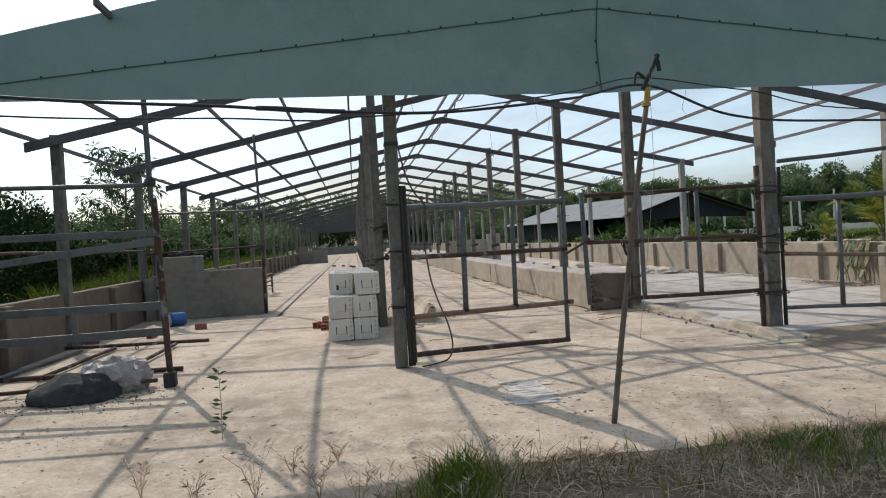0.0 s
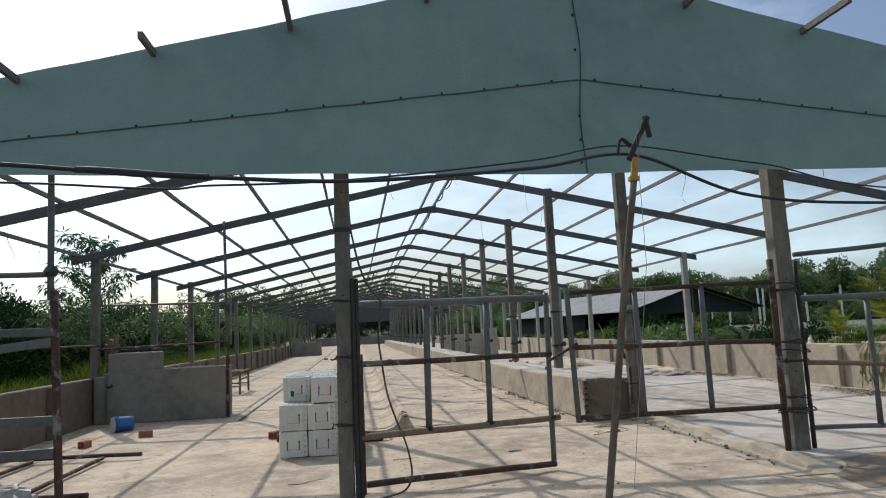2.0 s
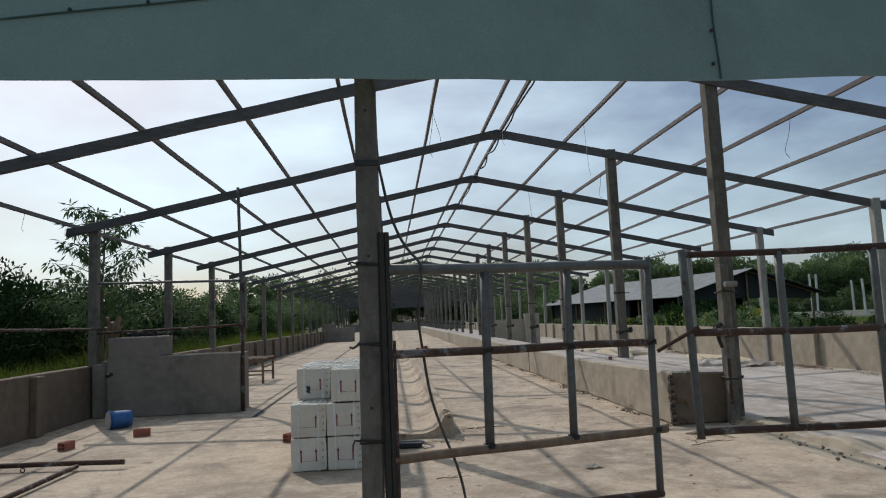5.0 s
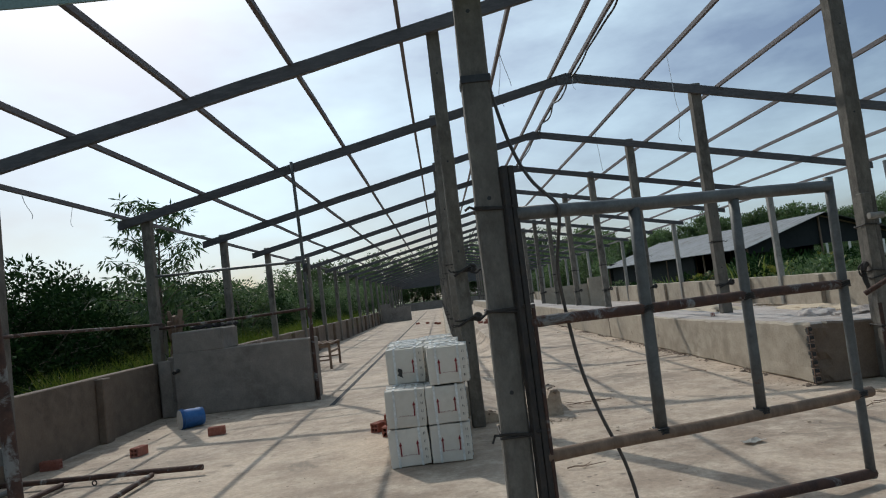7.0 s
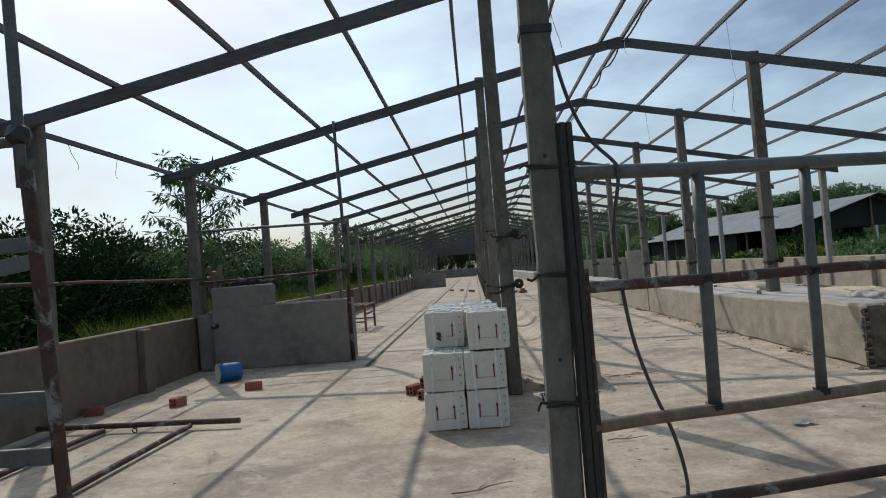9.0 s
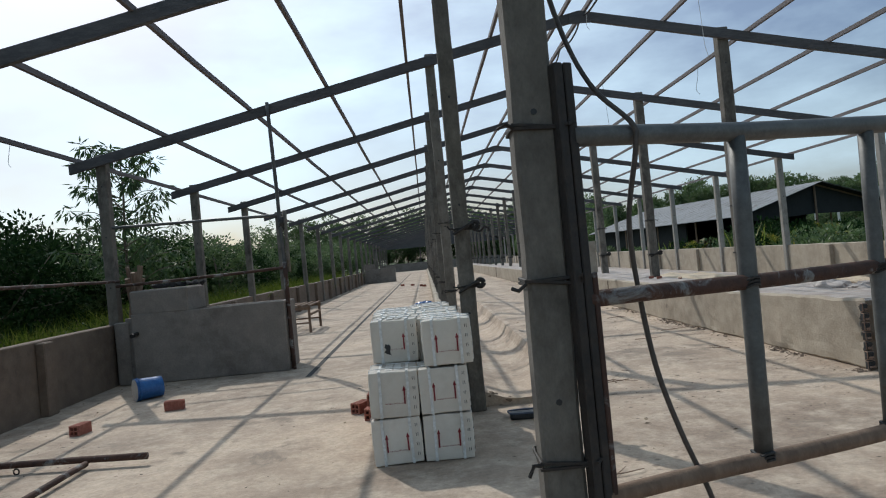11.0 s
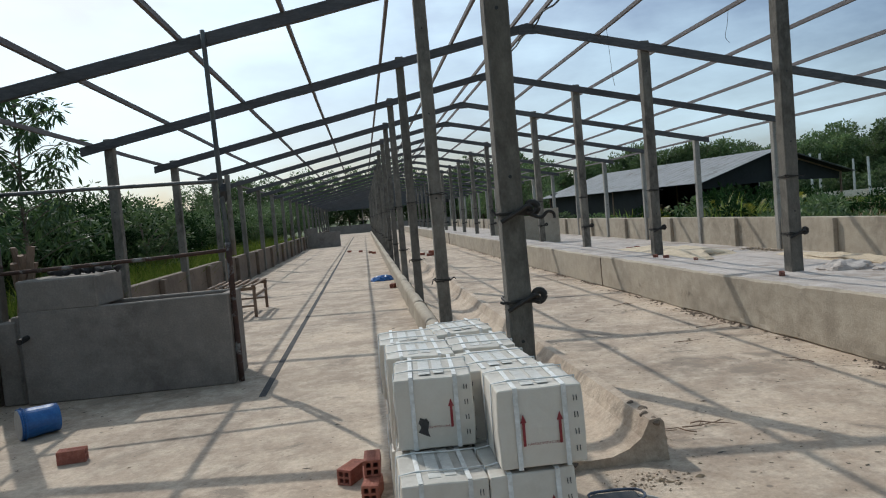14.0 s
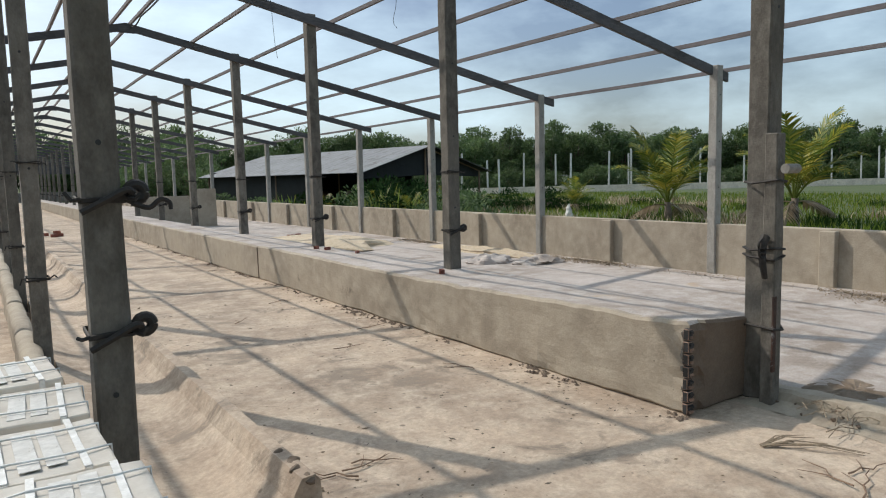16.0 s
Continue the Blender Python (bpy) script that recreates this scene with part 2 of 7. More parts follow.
TAPE = surface("milky_tape", (0.62, 0.60, 0.56), (0.50, 0.47, 0.43), (0.70, 0.69, 0.66), grain=40, stain=5, rough=0.35, bump=0.05, vary=0.03)
RED_INK = surface("faded_red_ink", (0.26, 0.03, 0.035), (0.20, 0.03, 0.03), (0.34, 0.08, 0.08), grain=60, stain=6, rough=0.8, bump=0.02)
BLACK_INK = surface("black_ink", (0.05, 0.045, 0.045), (0.03, 0.03, 0.03), (0.12, 0.11, 0.10), grain=60, stain=6, rough=0.8, bump=0.02)
BRICK = surface("fired_clay", (0.30, 0.10, 0.068), (0.20, 0.07, 0.05), (0.38, 0.17, 0.125), grain=50, stain=6, rough=0.9, bump=0.3, vary=0.18)
BRICK_DUSTY = surface("dusty_fired_clay", (0.26, 0.16, 0.115), (0.15, 0.095, 0.07), (0.36, 0.26, 0.20), grain=50, stain=6, rough=0.95, bump=0.3, vary=0.18)
BLUE = surface("blue_plastic", (0.012, 0.10, 0.32), (0.012, 0.07, 0.23), (0.04, 0.16, 0.40), grain=40, stain=4, rough=0.4, bump=0.05)
DULL_BLUE = surface("dusty_blue_plastic", (0.05, 0.065, 0.10), (0.03, 0.04, 0.06), (0.10, 0.115, 0.15), grain=40, stain=4, rough=0.6, bump=0.05)
PALEPLASTIC = surface("pale_dusty_plastic", (0.52, 0.50, 0.46), (0.38, 0.35, 0.31), (0.62, 0.60, 0.57), grain=40, stain=4, rough=0.6, bump=0.1)
YELLOW = surface("yellow_plastic", (0.50, 0.26, 0.02), (0.36, 0.18, 0.02), (0.62, 0.36, 0.06), grain=40, stain=6, rough=0.5, bump=0.08)
WOOD = surface("old_timber", (0.20, 0.13, 0.085), (0.12, 0.075, 0.05), (0.29, 0.20, 0.14), grain=45, stain=3, rough=0.85, bump=0.4, stretch=(1, 1, 0.3))
BARK = surface("bark", (0.15, 0.115, 0.085), (0.085, 0.062, 0.045), (0.22, 0.18, 0.14), grain=30, stain=4, rough=0.95, bump=0.6, stretch=(1, 1, 0.4))
ASH = surface("wet_ash", (0.035, 0.033, 0.033), (0.018, 0.017, 0.017), (0.07, 0.067, 0.065), grain=40, stain=3, rough=0.95, bump=0.8, bump_scale=18)
SACK = surface("woven_sack", (0.34, 0.29, 0.265), (0.22, 0.18, 0.165), (0.44, 0.40, 0.37), grain=80, stain=4, spots=(0.38, 0.10, 0.07), spot_at=0.64,
               spot_scale=4.0, rough=0.6, bump=0.3)
PAPER = surface("torn_pale_sheet", (0.78, 0.74, 0.69), (0.55, 0.50, 0.45), (0.84, 0.81, 0.78), grain=50, stain=5, rough=0.8, bump=0.2)
SOIL = surface("dry_soil", (0.19, 0.14, 0.098), (0.10, 0.072, 0.05), (0.29, 0.225, 0.165), grain=20, stain=0.9, rough=1.0, bump=0.9, bump_scale=9, vary=0.0)
EARTH = surface("grassy_earth", (0.06, 0.085, 0.022), (0.04, 0.055, 0.015), (0.10, 0.115, 0.04), grain=6, stain=0.15, rough=1.0, bump=0.6, bump_scale=4, vary=0.0)
SHEETROOF = surface("weathered_roof_sheet", (0.22, 0.225, 0.23), (0.14, 0.138, 0.135), (0.29, 0.295, 0.305), grain=20, stain=0.7, spots=(0.12, 0.095, 0.08),
                    spot_at=0.62, spot_scale=1.2, rough=0.85, metal=0.0, bump=0.1, vary=0.0)
DUSTY_HOSE = surface("dusty_hose_rubber", (0.075, 0.062, 0.052), (0.04, 0.034, 0.03), (0.12, 0.10, 0.085), grain=60, stain=4, rough=0.6, bump=0.1)
CHIP = surface("dark_chips", (0.10, 0.078, 0.058), (0.055, 0.042, 0.032), (0.17, 0.135, 0.10), grain=40, stain=2, rough=0.95, bump=0.3)
DARKCLOTH = surface("near_black_cloth", (0.02, 0.022, 0.022), (0.012, 0.013, 0.013), (0.035, 0.037, 0.037), grain=30, stain=1.5, rough=0.95, bump=0.2)
WHITEWASH = surface("pale_post_concrete", (0.55, 0.54, 0.51), (0.40, 0.38, 0.35), (0.64, 0.63, 0.61), grain=30, stain=1.0, rough=0.9, bump=0.2)
FIELD_WALL = surface("weathered_field_plaster", (0.74, 0.63, 0.50), (0.52, 0.44, 0.35), (0.80, 0.71, 0.60), grain=20, stain=0.9, stain_at=0.52,
                     spots=(0.22, 0.19, 0.15), spot_at=0.66, spot_scale=1.2, rough=0.95, bump=0.3)
DRY_STALK = surface("dry_stalk", (0.30, 0.23, 0.155), (0.18, 0.13, 0.085), (0.46, 0.37, 0.27), grain=50, stain=5, rough=0.95, bump=0.3)
SAND = surface("pale_sand", (0.50, 0.40, 0.28), (0.38, 0.29, 0.20), (0.58, 0.49, 0.37), grain=50, stain=3, rough=1.0, bump=0.5)
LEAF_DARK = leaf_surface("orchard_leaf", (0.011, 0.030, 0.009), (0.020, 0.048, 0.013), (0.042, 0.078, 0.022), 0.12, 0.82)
LEAF_SLENDER = leaf_surface("drooping_leaf", (0.03, 0.06, 0.02), (0.05, 0.095, 0.03), (0.09, 0.14, 0.045), 0.35)
LEAF_MID = leaf_surface("wood_leaf", (0.06, 0.10, 0.04), (0.095, 0.15, 0.055), (0.15, 0.20, 0.08), 0.45)
LEAF_LIME = leaf_surface("lime_leaf", (0.10, 0.16, 0.025), (0.17, 0.23, 0.035), (0.30, 0.30, 0.06), 0.45)
LEAF_PALM = leaf_surface("palm_leaf", (0.07, 0.12, 0.020), (0.17, 0.20, 0.03), (0.42, 0.34, 0.05), 0.4)
LEAF_DEAD = leaf_surface("dead_leaf", (0.13, 0.085, 0.045), (0.20, 0.14, 0.08), (0.27, 0.20, 0.12), 0.2)
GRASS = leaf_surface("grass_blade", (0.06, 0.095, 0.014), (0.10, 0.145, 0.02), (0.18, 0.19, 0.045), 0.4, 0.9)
# darker copy of the grass, shade by the orchard put into its colour
GRASS_DARK = leaf_surface("shade_toned_grass_blade", (0.018, 0.040, 0.010), (0.028, 0.058, 0.013), (0.052, 0.085, 0.020), 0.2, 0.9)
GRASS_DRY = leaf_surface("dry_grass_blade", (0.13, 0.09, 0.055), (0.36, 0.26, 0.165), (0.66, 0.54, 0.39), 0.3)


# ---------------------------------------------------------------- mesh helpers
def thing(name, at, label, category, group="", kind=""):
    """A top-level thing: an Empty at its base."""
    e = new(name)
    e.empty_display_size = 0.1
    e.matrix_world = at if isinstance(at, Matrix) else pose(*at)
    return tagged(e, label, category, group, kind)


def mesh_of(name, bm, material, smooth=False):
    bmesh.ops.recalc_face_normals(bm, faces=bm.faces)
    me = bpy.data.meshes.new(name)
    bm.to_mesh(me)
    bm.free()
    for mt in (material if isinstance(material, (list, tuple)) else [material]):
        me.materials.append(mt)
    if smooth:
        me.polygons.foreach_set("use_smooth", [True] * len(me.polygons))
    return me


def part(name, bm, material, parent=None, label="", smooth=False, at=None):
    me = bm if isinstance(bm, bpy.types.Mesh) else mesh_of(name, bm, material, smooth)
    ob = new(name, me)
    if parent:
        ob.parent = parent
    if at is not None:
        ob.matrix_local = at
    return tagged(ob, label)


def solid(name, bm, material, label, category, group="", kind="", smooth=False):
    """A setting piece or a thing of one mesh, in world metres."""
    return tagged(part(name, bm, material, None, "", smooth), label, category, group, kind)


def box(bm, x0, x1, y0, y1, z0, z1, bevel=0.0, m=None, seg=1):
    r = bmesh.ops.create_cube(bm, size=1.0)
    vs = r["verts"]
    for v in vs:
        v.co = Vector((x0 + (v.co.x + 0.5) * (x1 - x0), y0 + (v.co.y + 0.5) * (y1 - y0), z0 + (v.co.z + 0.5) * (z1 - z0)))
    if bevel > 0:
        es = list({e for v in vs for e in v.link_edges})
        r = bmesh.ops.bevel(bm, geom=es, offset=bevel, segments=seg, affect='EDGES', profile=0.5)
        vs = list({v for f in r["faces"] for v in f.verts} | {v for v in vs if v.is_valid})
    if m is not None:
        bmesh.ops.transform(bm, matrix=m, verts=vs)
    return bm


def axis_frame(a, b):
    a, b = Vector(a), Vector(b)
    return Matrix.Translation(a) @ (b - a).to_track_quat("Z", "Y").to_matrix().to_4x4(), (b - a).length


def beam(bm, a, b, w, d, bevel=0.006):
    """A squared bar from a to b: w across, d deep."""
    m, n = axis_frame(a, b)
    return box(bm, -w / 2, w / 2, -d / 2, d / 2, 0, n, bevel, m)


def rod(bm, a, b, r0, r1=None, sides=10):
    m, n = axis_frame(a, b)
    r1 = r0 if r1 is None else r1
    bmesh.ops.create_cone(bm, cap_ends=True, segments=sides, radius1=r0, radius2=r1, depth=n, matrix=m @ Matrix.Translation((0, 0, n / 2)))
    return bm


def tube(bm, pts, r, sides=6, taper=1.0):
    """A bent round bar through the points."""
    pts = [Vector(p) for p in pts]
    rings = []
    for i, p in enumerate(pts):
        d = (pts[min(i + 1, len(pts) - 1)] - pts[max(i - 1, 0)]).normalized()
        q = d.to_track_quat("Z", "Y")
        rr = r * (1 + (taper - 1) * i / max(1, len(pts) - 1))
        rings.append([bm.verts.new(p + q @ Vector((rr * math.cos(a), rr * math.sin(a), 0))) for a in [2 * math.pi * k / sides for k in range(sides)]])
    for ra, rb in zip(rings, rings[1:]):
        for k in range(sides):
            bm.faces.new((ra[k], ra[(k + 1) % sides], rb[(k + 1) % sides], rb[k]))
    bm.faces.new(rings[0][::-1])
    bm.faces.new(rings[-1])
    return bm


def smooth_path(pts, n=8):
    """Points of a Catmull-Rom curve through pts."""
    p = [Vector(q) for q in pts]
    p = [p[0] * 2 - p[1]] + p + [p[-1] * 2 - p[-2]]
    out = []
    for i in range(1, len(p) - 2):
        for k in range(n):
            t = k / n
            out.append(0.5 * (2 * p[i] + (p[i + 1] - p[i - 1]) * t + (2 * p[i - 1] - 5 * p[i] + 4 * p[i + 1] - p[i + 2]) * t * t
                              + (3 * p[i] - p[i - 1] - 3 * p[i + 1] + p[i + 2]) * t ** 3))
    return out + [p[-2]]


def rough_up(bm, amount, scale=4.0, seed=0.0):
    for v in bm.verts:
        v.co += noise.noise_vector(v.co * scale + Vector((seed, seed * 1.7, seed * 0.6))) * amount
    return bm


def long_cuts(bm, axis, step):
    """Cuts the mesh across an axis every step metres, so that it can be made uneven."""
    lo, hi = min(v.co[axis] for v in bm.verts), max(v.co[axis] for v in bm.verts)
    no = Vector((0, 0, 0))
    no[axis] = 1
    x = lo + step
    while x < hi - step * 0.4:
        co = Vector((0, 0, 0))
        co[axis] = x
        bmesh.ops.bisect_plane(bm, geom=bm.verts[:] + bm.edges[:] + bm.faces[:], plane_co=co, plane_no=no)
        x += step
    return bm


def from_arrays(name, verts, faces, material, smooth=False):
    me = bpy.data.meshes.new(name)
    me.from_pydata([tuple(v) for v in verts], [], [tuple(f) for f in faces])
    me.materials.append(material)
    if smooth:
        me.polygons.foreach_set("use_smooth", [True] * len(me.polygons))
    return me
# ---------------------------------------------------------------- plan of the building
XL, XA, XR_, XB, XE = -4.05, 0.845, 3.10, 5.26, 10.13       # column rows and the ridge line
YG, Y0, BAY, FRAMES = 9.58, 13.48, 4.03, 20                # front line, first frame, bay length
YS = [YG] + [Y0 + BAY * k for k in range(FRAMES)]
YEND = YS[-1]
RIDGE, SLOPE = 4.83, 0.211


def roof_z(x):
    return RIDGE - SLOPE * abs(x - XR_)


# ground: one sheet to the horizon
def build_ground():
    bm = bmesh.new()
    xs = [-1500, -300, -60, -20, -8, -4.2, 12, 20, 60, 300, 1500]
    ys = [-1500, -200, -20, 0, 3, 5.6, 9.5, 40, 100, 200, 500, 2500]
    grid = [[bm.verts.new((x, y, -0.32 if y < 6 else -0.14)) for x in xs] for y in ys]
    for j in range(len(ys) - 1):
        for i in range(len(xs) - 1):
            bm.faces.new((grid[j][i], grid[j][i + 1], grid[j + 1][i + 1], grid[j + 1][i]))
    solid("ground", bm, EARTH, "grassy earth round the open barn", "ground", kind="structure")
    # bare soil strip in front of the slab, uneven
    bm = bmesh.new()
    nx, ny = 90, 34
    g = [[bm.verts.new((-9 + 20 * i / nx, -1.5 + 8.1 * j / ny, -0.215 + 0.05 * noise.noise(Vector((i * 0.33, j * 0.4, 3))) + 0.025 * random.random()))
          for i in range(nx + 1)] for j in range(ny + 1)]
    for j in range(ny):
        for i in range(nx):
            bm.faces.new((g[j][i], g[j][i + 1], g[j + 1][i + 1], g[j + 1][i]))
    solid("soil_strip", bm, SOIL, "bare brown soil strewn with dry straw", "soil", kind="structure", smooth=True)


build_ground()


# floors
def slab_edge(x):
    t = min(1.0, max(0.0, (x - 0.45) / 0.7))
    return 5.95 + 0.62 * t * t * (3 - 2 * t)


def floor_z(y):
    """The slab before the gates falls towards its front edge."""
    return -0.055 * min(3.3, max(0.0, 9.4 - y))


def build_floors():
    bm = bmesh.new()
    # slab with a slightly ragged front edge
    n, m = 90, 8
    rows = []
    for i in range(n + 1):
        x = XL - 0.15 + (12.0 - XL + 0.15) * i / n
        e = slab_edge(x) + 0.05 * noise.noise(Vector((x * 1.7, 0, 0))) + 0.02 * random.random()
        ys = [e + (9.4 - e) * q / m for q in range(m + 1)]
        rows.append([bm.verts.new((x, e + 0.02, floor_z(e) - 0.2))] + [bm.verts.new((x, y, floor_z(y))) for y in ys])
    for a, b in zip(rows, rows[1:]):
        for q in range(m + 1):
            bm.faces.new((a[q], b[q], b[q + 1], a[q + 1]))
    box(bm, XL - 0.1, 5.24, 9.4, 108, -0.2, 0.0)
    box(bm, 5.24, 12.0, 9.4, 9.7, -0.2, 0.0)
    solid("floor", bm, FLOOR, "dusty beige concrete slab with stains", "floor", kind="structure")
    bm = bmesh.new()
    box(bm, 5.24, XE + 0.16, 9.62, YEND + 1, -0.2, 0.075, 0.012)
    solid("pen_floor", bm, PENFLOOR, "pale limed concrete floor, raised a little", "floor", kind="structure")
    # crumbled edge of the raised floor
    bm = bmesh.new()
    for i in range(150):
        t = random.random()
        if random.random() < 0.5:
            c = Vector((5.18 + random.gauss(0, 0.06), 9.7 + 3.7 * t, 0.02))
        else:
            c = Vector((5.4 + 5.5 * t, 9.55 + random.gauss(0, 0.12), 0.02))
        s = random.uniform(0.008, 0.032)
        m = Matrix.Translation(c) @ Euler((random.random(), random.random(), random.random() * 6)).to_matrix().to_4x4() @ Matrix.Diagonal((s, s * 0.8, s * 0.5, 1))
        bmesh.ops.create_icosphere(bm, subdivisions=1, radius=1, matrix=m)
    rough_up(bm, 0.01, 30)
    solid("rubble", bm, PLASTER_BROWN_SHADED, "crumbled concrete along the raised edge", "rubble", kind="stuff")
    bm = bmesh.new()
    n = 26
    rows = []
    for i in range(n + 1):
        x = 5.35 + 6.2 * i / n
        f = min(1.0, i / 3)
        rows.append([bm.verts.new((x, 9.62 - d, max(0.004, 0.072 * (1 - d / 0.8) * f) + 0.025 * f * noise.noise(Vector((x * 3, d * 4, 0))) * (1 if 0 < d < 0.8 else 0.2) + floor_z(9.62 - d)))
                     for d in (0, 0.15, 0.35, 0.6, 0.85)])
    for i in range(n):
        for k in range(4):
            bm.faces.new((rows[i][k], rows[i + 1][k], rows[i + 1][k + 1], rows[i][k + 1]))
    solid("soil_ramp", bm, SOIL, "loose soil banked against the raised floor", "soil", kind="structure", smooth=True)
    # worn earthen bank along the front of the raised floor
    bm = bmesh.new()
    rows = []
    for i in range(64):
        y = 9.25 + 4.25 * i / 63
        k = (0.75 + 0.5 * noise.noise(Vector((y * 1.6, 5, 0)))) * min(1.0, (y - 9.25) / 0.5)
        rows.append([bm.verts.new((5.36 - d + 0.05 * noise.noise(Vector((y * 4, d * 9, 1))), y, max(0.0, z * k + (0.02 * noise.noise(Vector((y * 7, d * 16, 3))) if 0 < d < 0.42 else 0) * min(1.0, (y - 9.25) / 0.5))))
                     for d, z in ((-0.32, 0.07), (-0.1, 0.105), (0.0, 0.13), (0.08, 0.14), (0.12, 0.115), (0.145, 0.035), (0.22, 0.012), (0.36, 0.0))])
    for a, b in zip(rows, rows[1:]):
        for k in range(7):
            bm.faces.new((a[k], a[k + 1], b[k + 1], b[k]))
    solid("soil_bank", bm, PLASTER, "worn earthen bank in front of the raised floor", "soil", kind="structure")
    # drain groove down the left aisle
    bm = bmesh.new()
    box(bm, -1.205, -1.135, 16.5, 86, -0.1, 0.004)
    solid("drain_groove", bm, ASH, "narrow dark drain slot in the concrete", "drain", kind="structure")


build_floors()


# side walls with piers
def side_wall(name, x0, x1, face, y0, y1, h, piers, material, label):
    root = thing(name, (0, 0, 0), label, "wall", kind="structure")
    bm = bmesh.new()
    box(bm, x0, x1, y0, y1, -0.2, h, 0.012)
    long_cuts(bm, 1, 0.9)
    rough_up(bm, 0.008, 1.3)
    part("wall_body", bm, material, root)
    me = None
    for y in piers:
        if me is None:
            b = bmesh.new()
            box(b, 0, 0.11, -0.11, 0.11, 0, h - 0.02, 0.012)
            me = mesh_of("pier", b, material)
        ob = part("pier", me, None, root)
        ob.matrix_local = pose(face, y, 0.0) if face < 0 else pose(face, y, 0.0, 0, 0, 180)
    return root


# the left wall's plaster colour includes the shade on its inner side
side_wall("wall_left", XL - 0.16, XL + 0.0, XL, 6.5, YEND, 0.87, [Y0 + BAY * (k + 0.5) for k in range(-2, FRAMES - 1)], PLASTER_BROWN_SHADED,
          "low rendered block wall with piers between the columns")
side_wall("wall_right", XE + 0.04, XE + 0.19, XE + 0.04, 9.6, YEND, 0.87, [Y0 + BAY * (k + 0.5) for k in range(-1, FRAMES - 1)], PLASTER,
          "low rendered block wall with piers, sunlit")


def build_pen_wall():
    root = thing("pen_wall", (0, 0, 0), "broad low plastered wall carrying a row of columns", "wall", kind="structure")
    bm = bmesh.new()
    def limed_top_shaded_ends(b):
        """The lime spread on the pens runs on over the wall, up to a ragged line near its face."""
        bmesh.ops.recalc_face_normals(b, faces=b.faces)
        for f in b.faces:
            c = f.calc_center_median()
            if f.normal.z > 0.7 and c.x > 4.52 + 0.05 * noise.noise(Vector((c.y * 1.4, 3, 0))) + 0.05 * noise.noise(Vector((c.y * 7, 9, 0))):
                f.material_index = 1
            # end faces away from the sun: browner, with their shade put into the colour
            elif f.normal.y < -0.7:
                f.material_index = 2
    # near stretch, eroded along its foot and its front corner
    box(bm, 4.46, 5.30, 13.54, 22.4, 0.0, 0.585, 0.02)
    long_cuts(bm, 1, 0.11)
    long_cuts(bm, 2, 0.075)
    long_cuts(bm, 0, 0.07)
    for v in bm.verts:
        q = v.co.copy()
        v.co.z *= 1 + 0.12 * max(0.0, 1 - (q.y - 13.54) / 3.4) * max(0.0, min(1.0, (5.5 - q.x) / 0.9))
        v.co += noise.noise_vector(q * 1.7) * 0.014 + noise.noise_vector(q * 9) * 0.007
        if q.x < 4.6:
            gap = max(0.0, noise.noise(Vector((q.y * 2.3, q.z * 4.0, 4))) - 0.12)
            v.co.x += 0.07 * gap * max(0.0, 1 - q.z / 0.26)
            edge = max(0.0, 1 - (q.y - 13.56) / 0.14)
            v.co += Vector((0.05, 0.05, 0)) * edge * max(0.0, noise.noise(q * 11) + 0.25)
            if q.z > 0.5:
                v.co.z -= 0.035 * max(0.0, noise.noise(Vector((q.y * 3.1, 1, 2))) - 0.1)
    limed_top_shaded_ends(bm)
    part("wall_body", bm, [PLASTER, PENFLOOR, PLASTER_BROWN_SHADED], root)
    bm = bmesh.new()
    box(bm, 4.45, 5.30, 22.4, 46.2, 0.0, 0.58, 0.02)
    long_cuts(bm, 1, 0.4)
    long_cuts(bm, 0, 0.07)
    rough_up(bm, 0.012, 1.7, 0)
    limed_top_shaded_ends(bm)
    part("wall_body", bm, [PLASTER, PENFLOOR, PLASTER_BROWN_SHADED], root)
    bm = bmesh.new()
    box(bm, 4.45, 5.30, 46.5, YEND, 0.0, 0.58, 0.02)
    long_cuts(bm, 0, 0.07)
    limed_top_shaded_ends(bm)
    part("wall_body", bm, [PLASTER, PENFLOOR, PLASTER_BROWN_SHADED], root)
    # crumbs of render fallen along the foot of the wall
    vs, fs = [], []
    rnd = random.Random(41)
    for i in range(1900):
        y = 13.5 + 26 * rnd.random() ** 1.6
        if noise.noise(Vector((y * 1.1, 7, 3))) < rnd.uniform(-0.1, 0.5):
            continue
        c = Vector((4.44 - abs(rnd.gauss(0, 0.06)), y, 0.002))
        s = rnd.uniform(0.006, 0.030) * (1.6 if rnd.random() < 0.08 else 1)
        ring = [c + Vector((s * math.cos(a) * rnd.uniform(0.6, 1.2), s * math.sin(a) * rnd.uniform(0.6, 1.2), 0)) for a in (0, 1.26, 2.5, 3.8, 5.0)]
        j = len(vs)
        vs += ring + [c + Vector((0, 0, s * rnd.uniform(0.4, 0.9)))]
        fs += [(j + k, j + (k + 1) % 5, j + 5) for k in range(5)]
    ob = new("wall_crumbs", from_arrays("wall_crumbs", vs, fs, PLASTER_BROWN_SHADED))
    tagged(ob, "crumbs of render fallen along the pen wall", "rubble", "", "stuff")
    # chipped front corner
    bm = bmesh.new()
    for i in range(26):
        z = 0.58 * i / 26
        s = random.uniform(0.012, 0.035)
        bmesh.ops.create_icosphere(bm, subdivisions=1, radius=s, matrix=pose(4.47 + random.gauss(0, 0.012), 13.565, z + 0.02) @ Matrix.Diagonal((1, 0.5, 1, 1)))
    rough_up(bm, 0.012, 40)
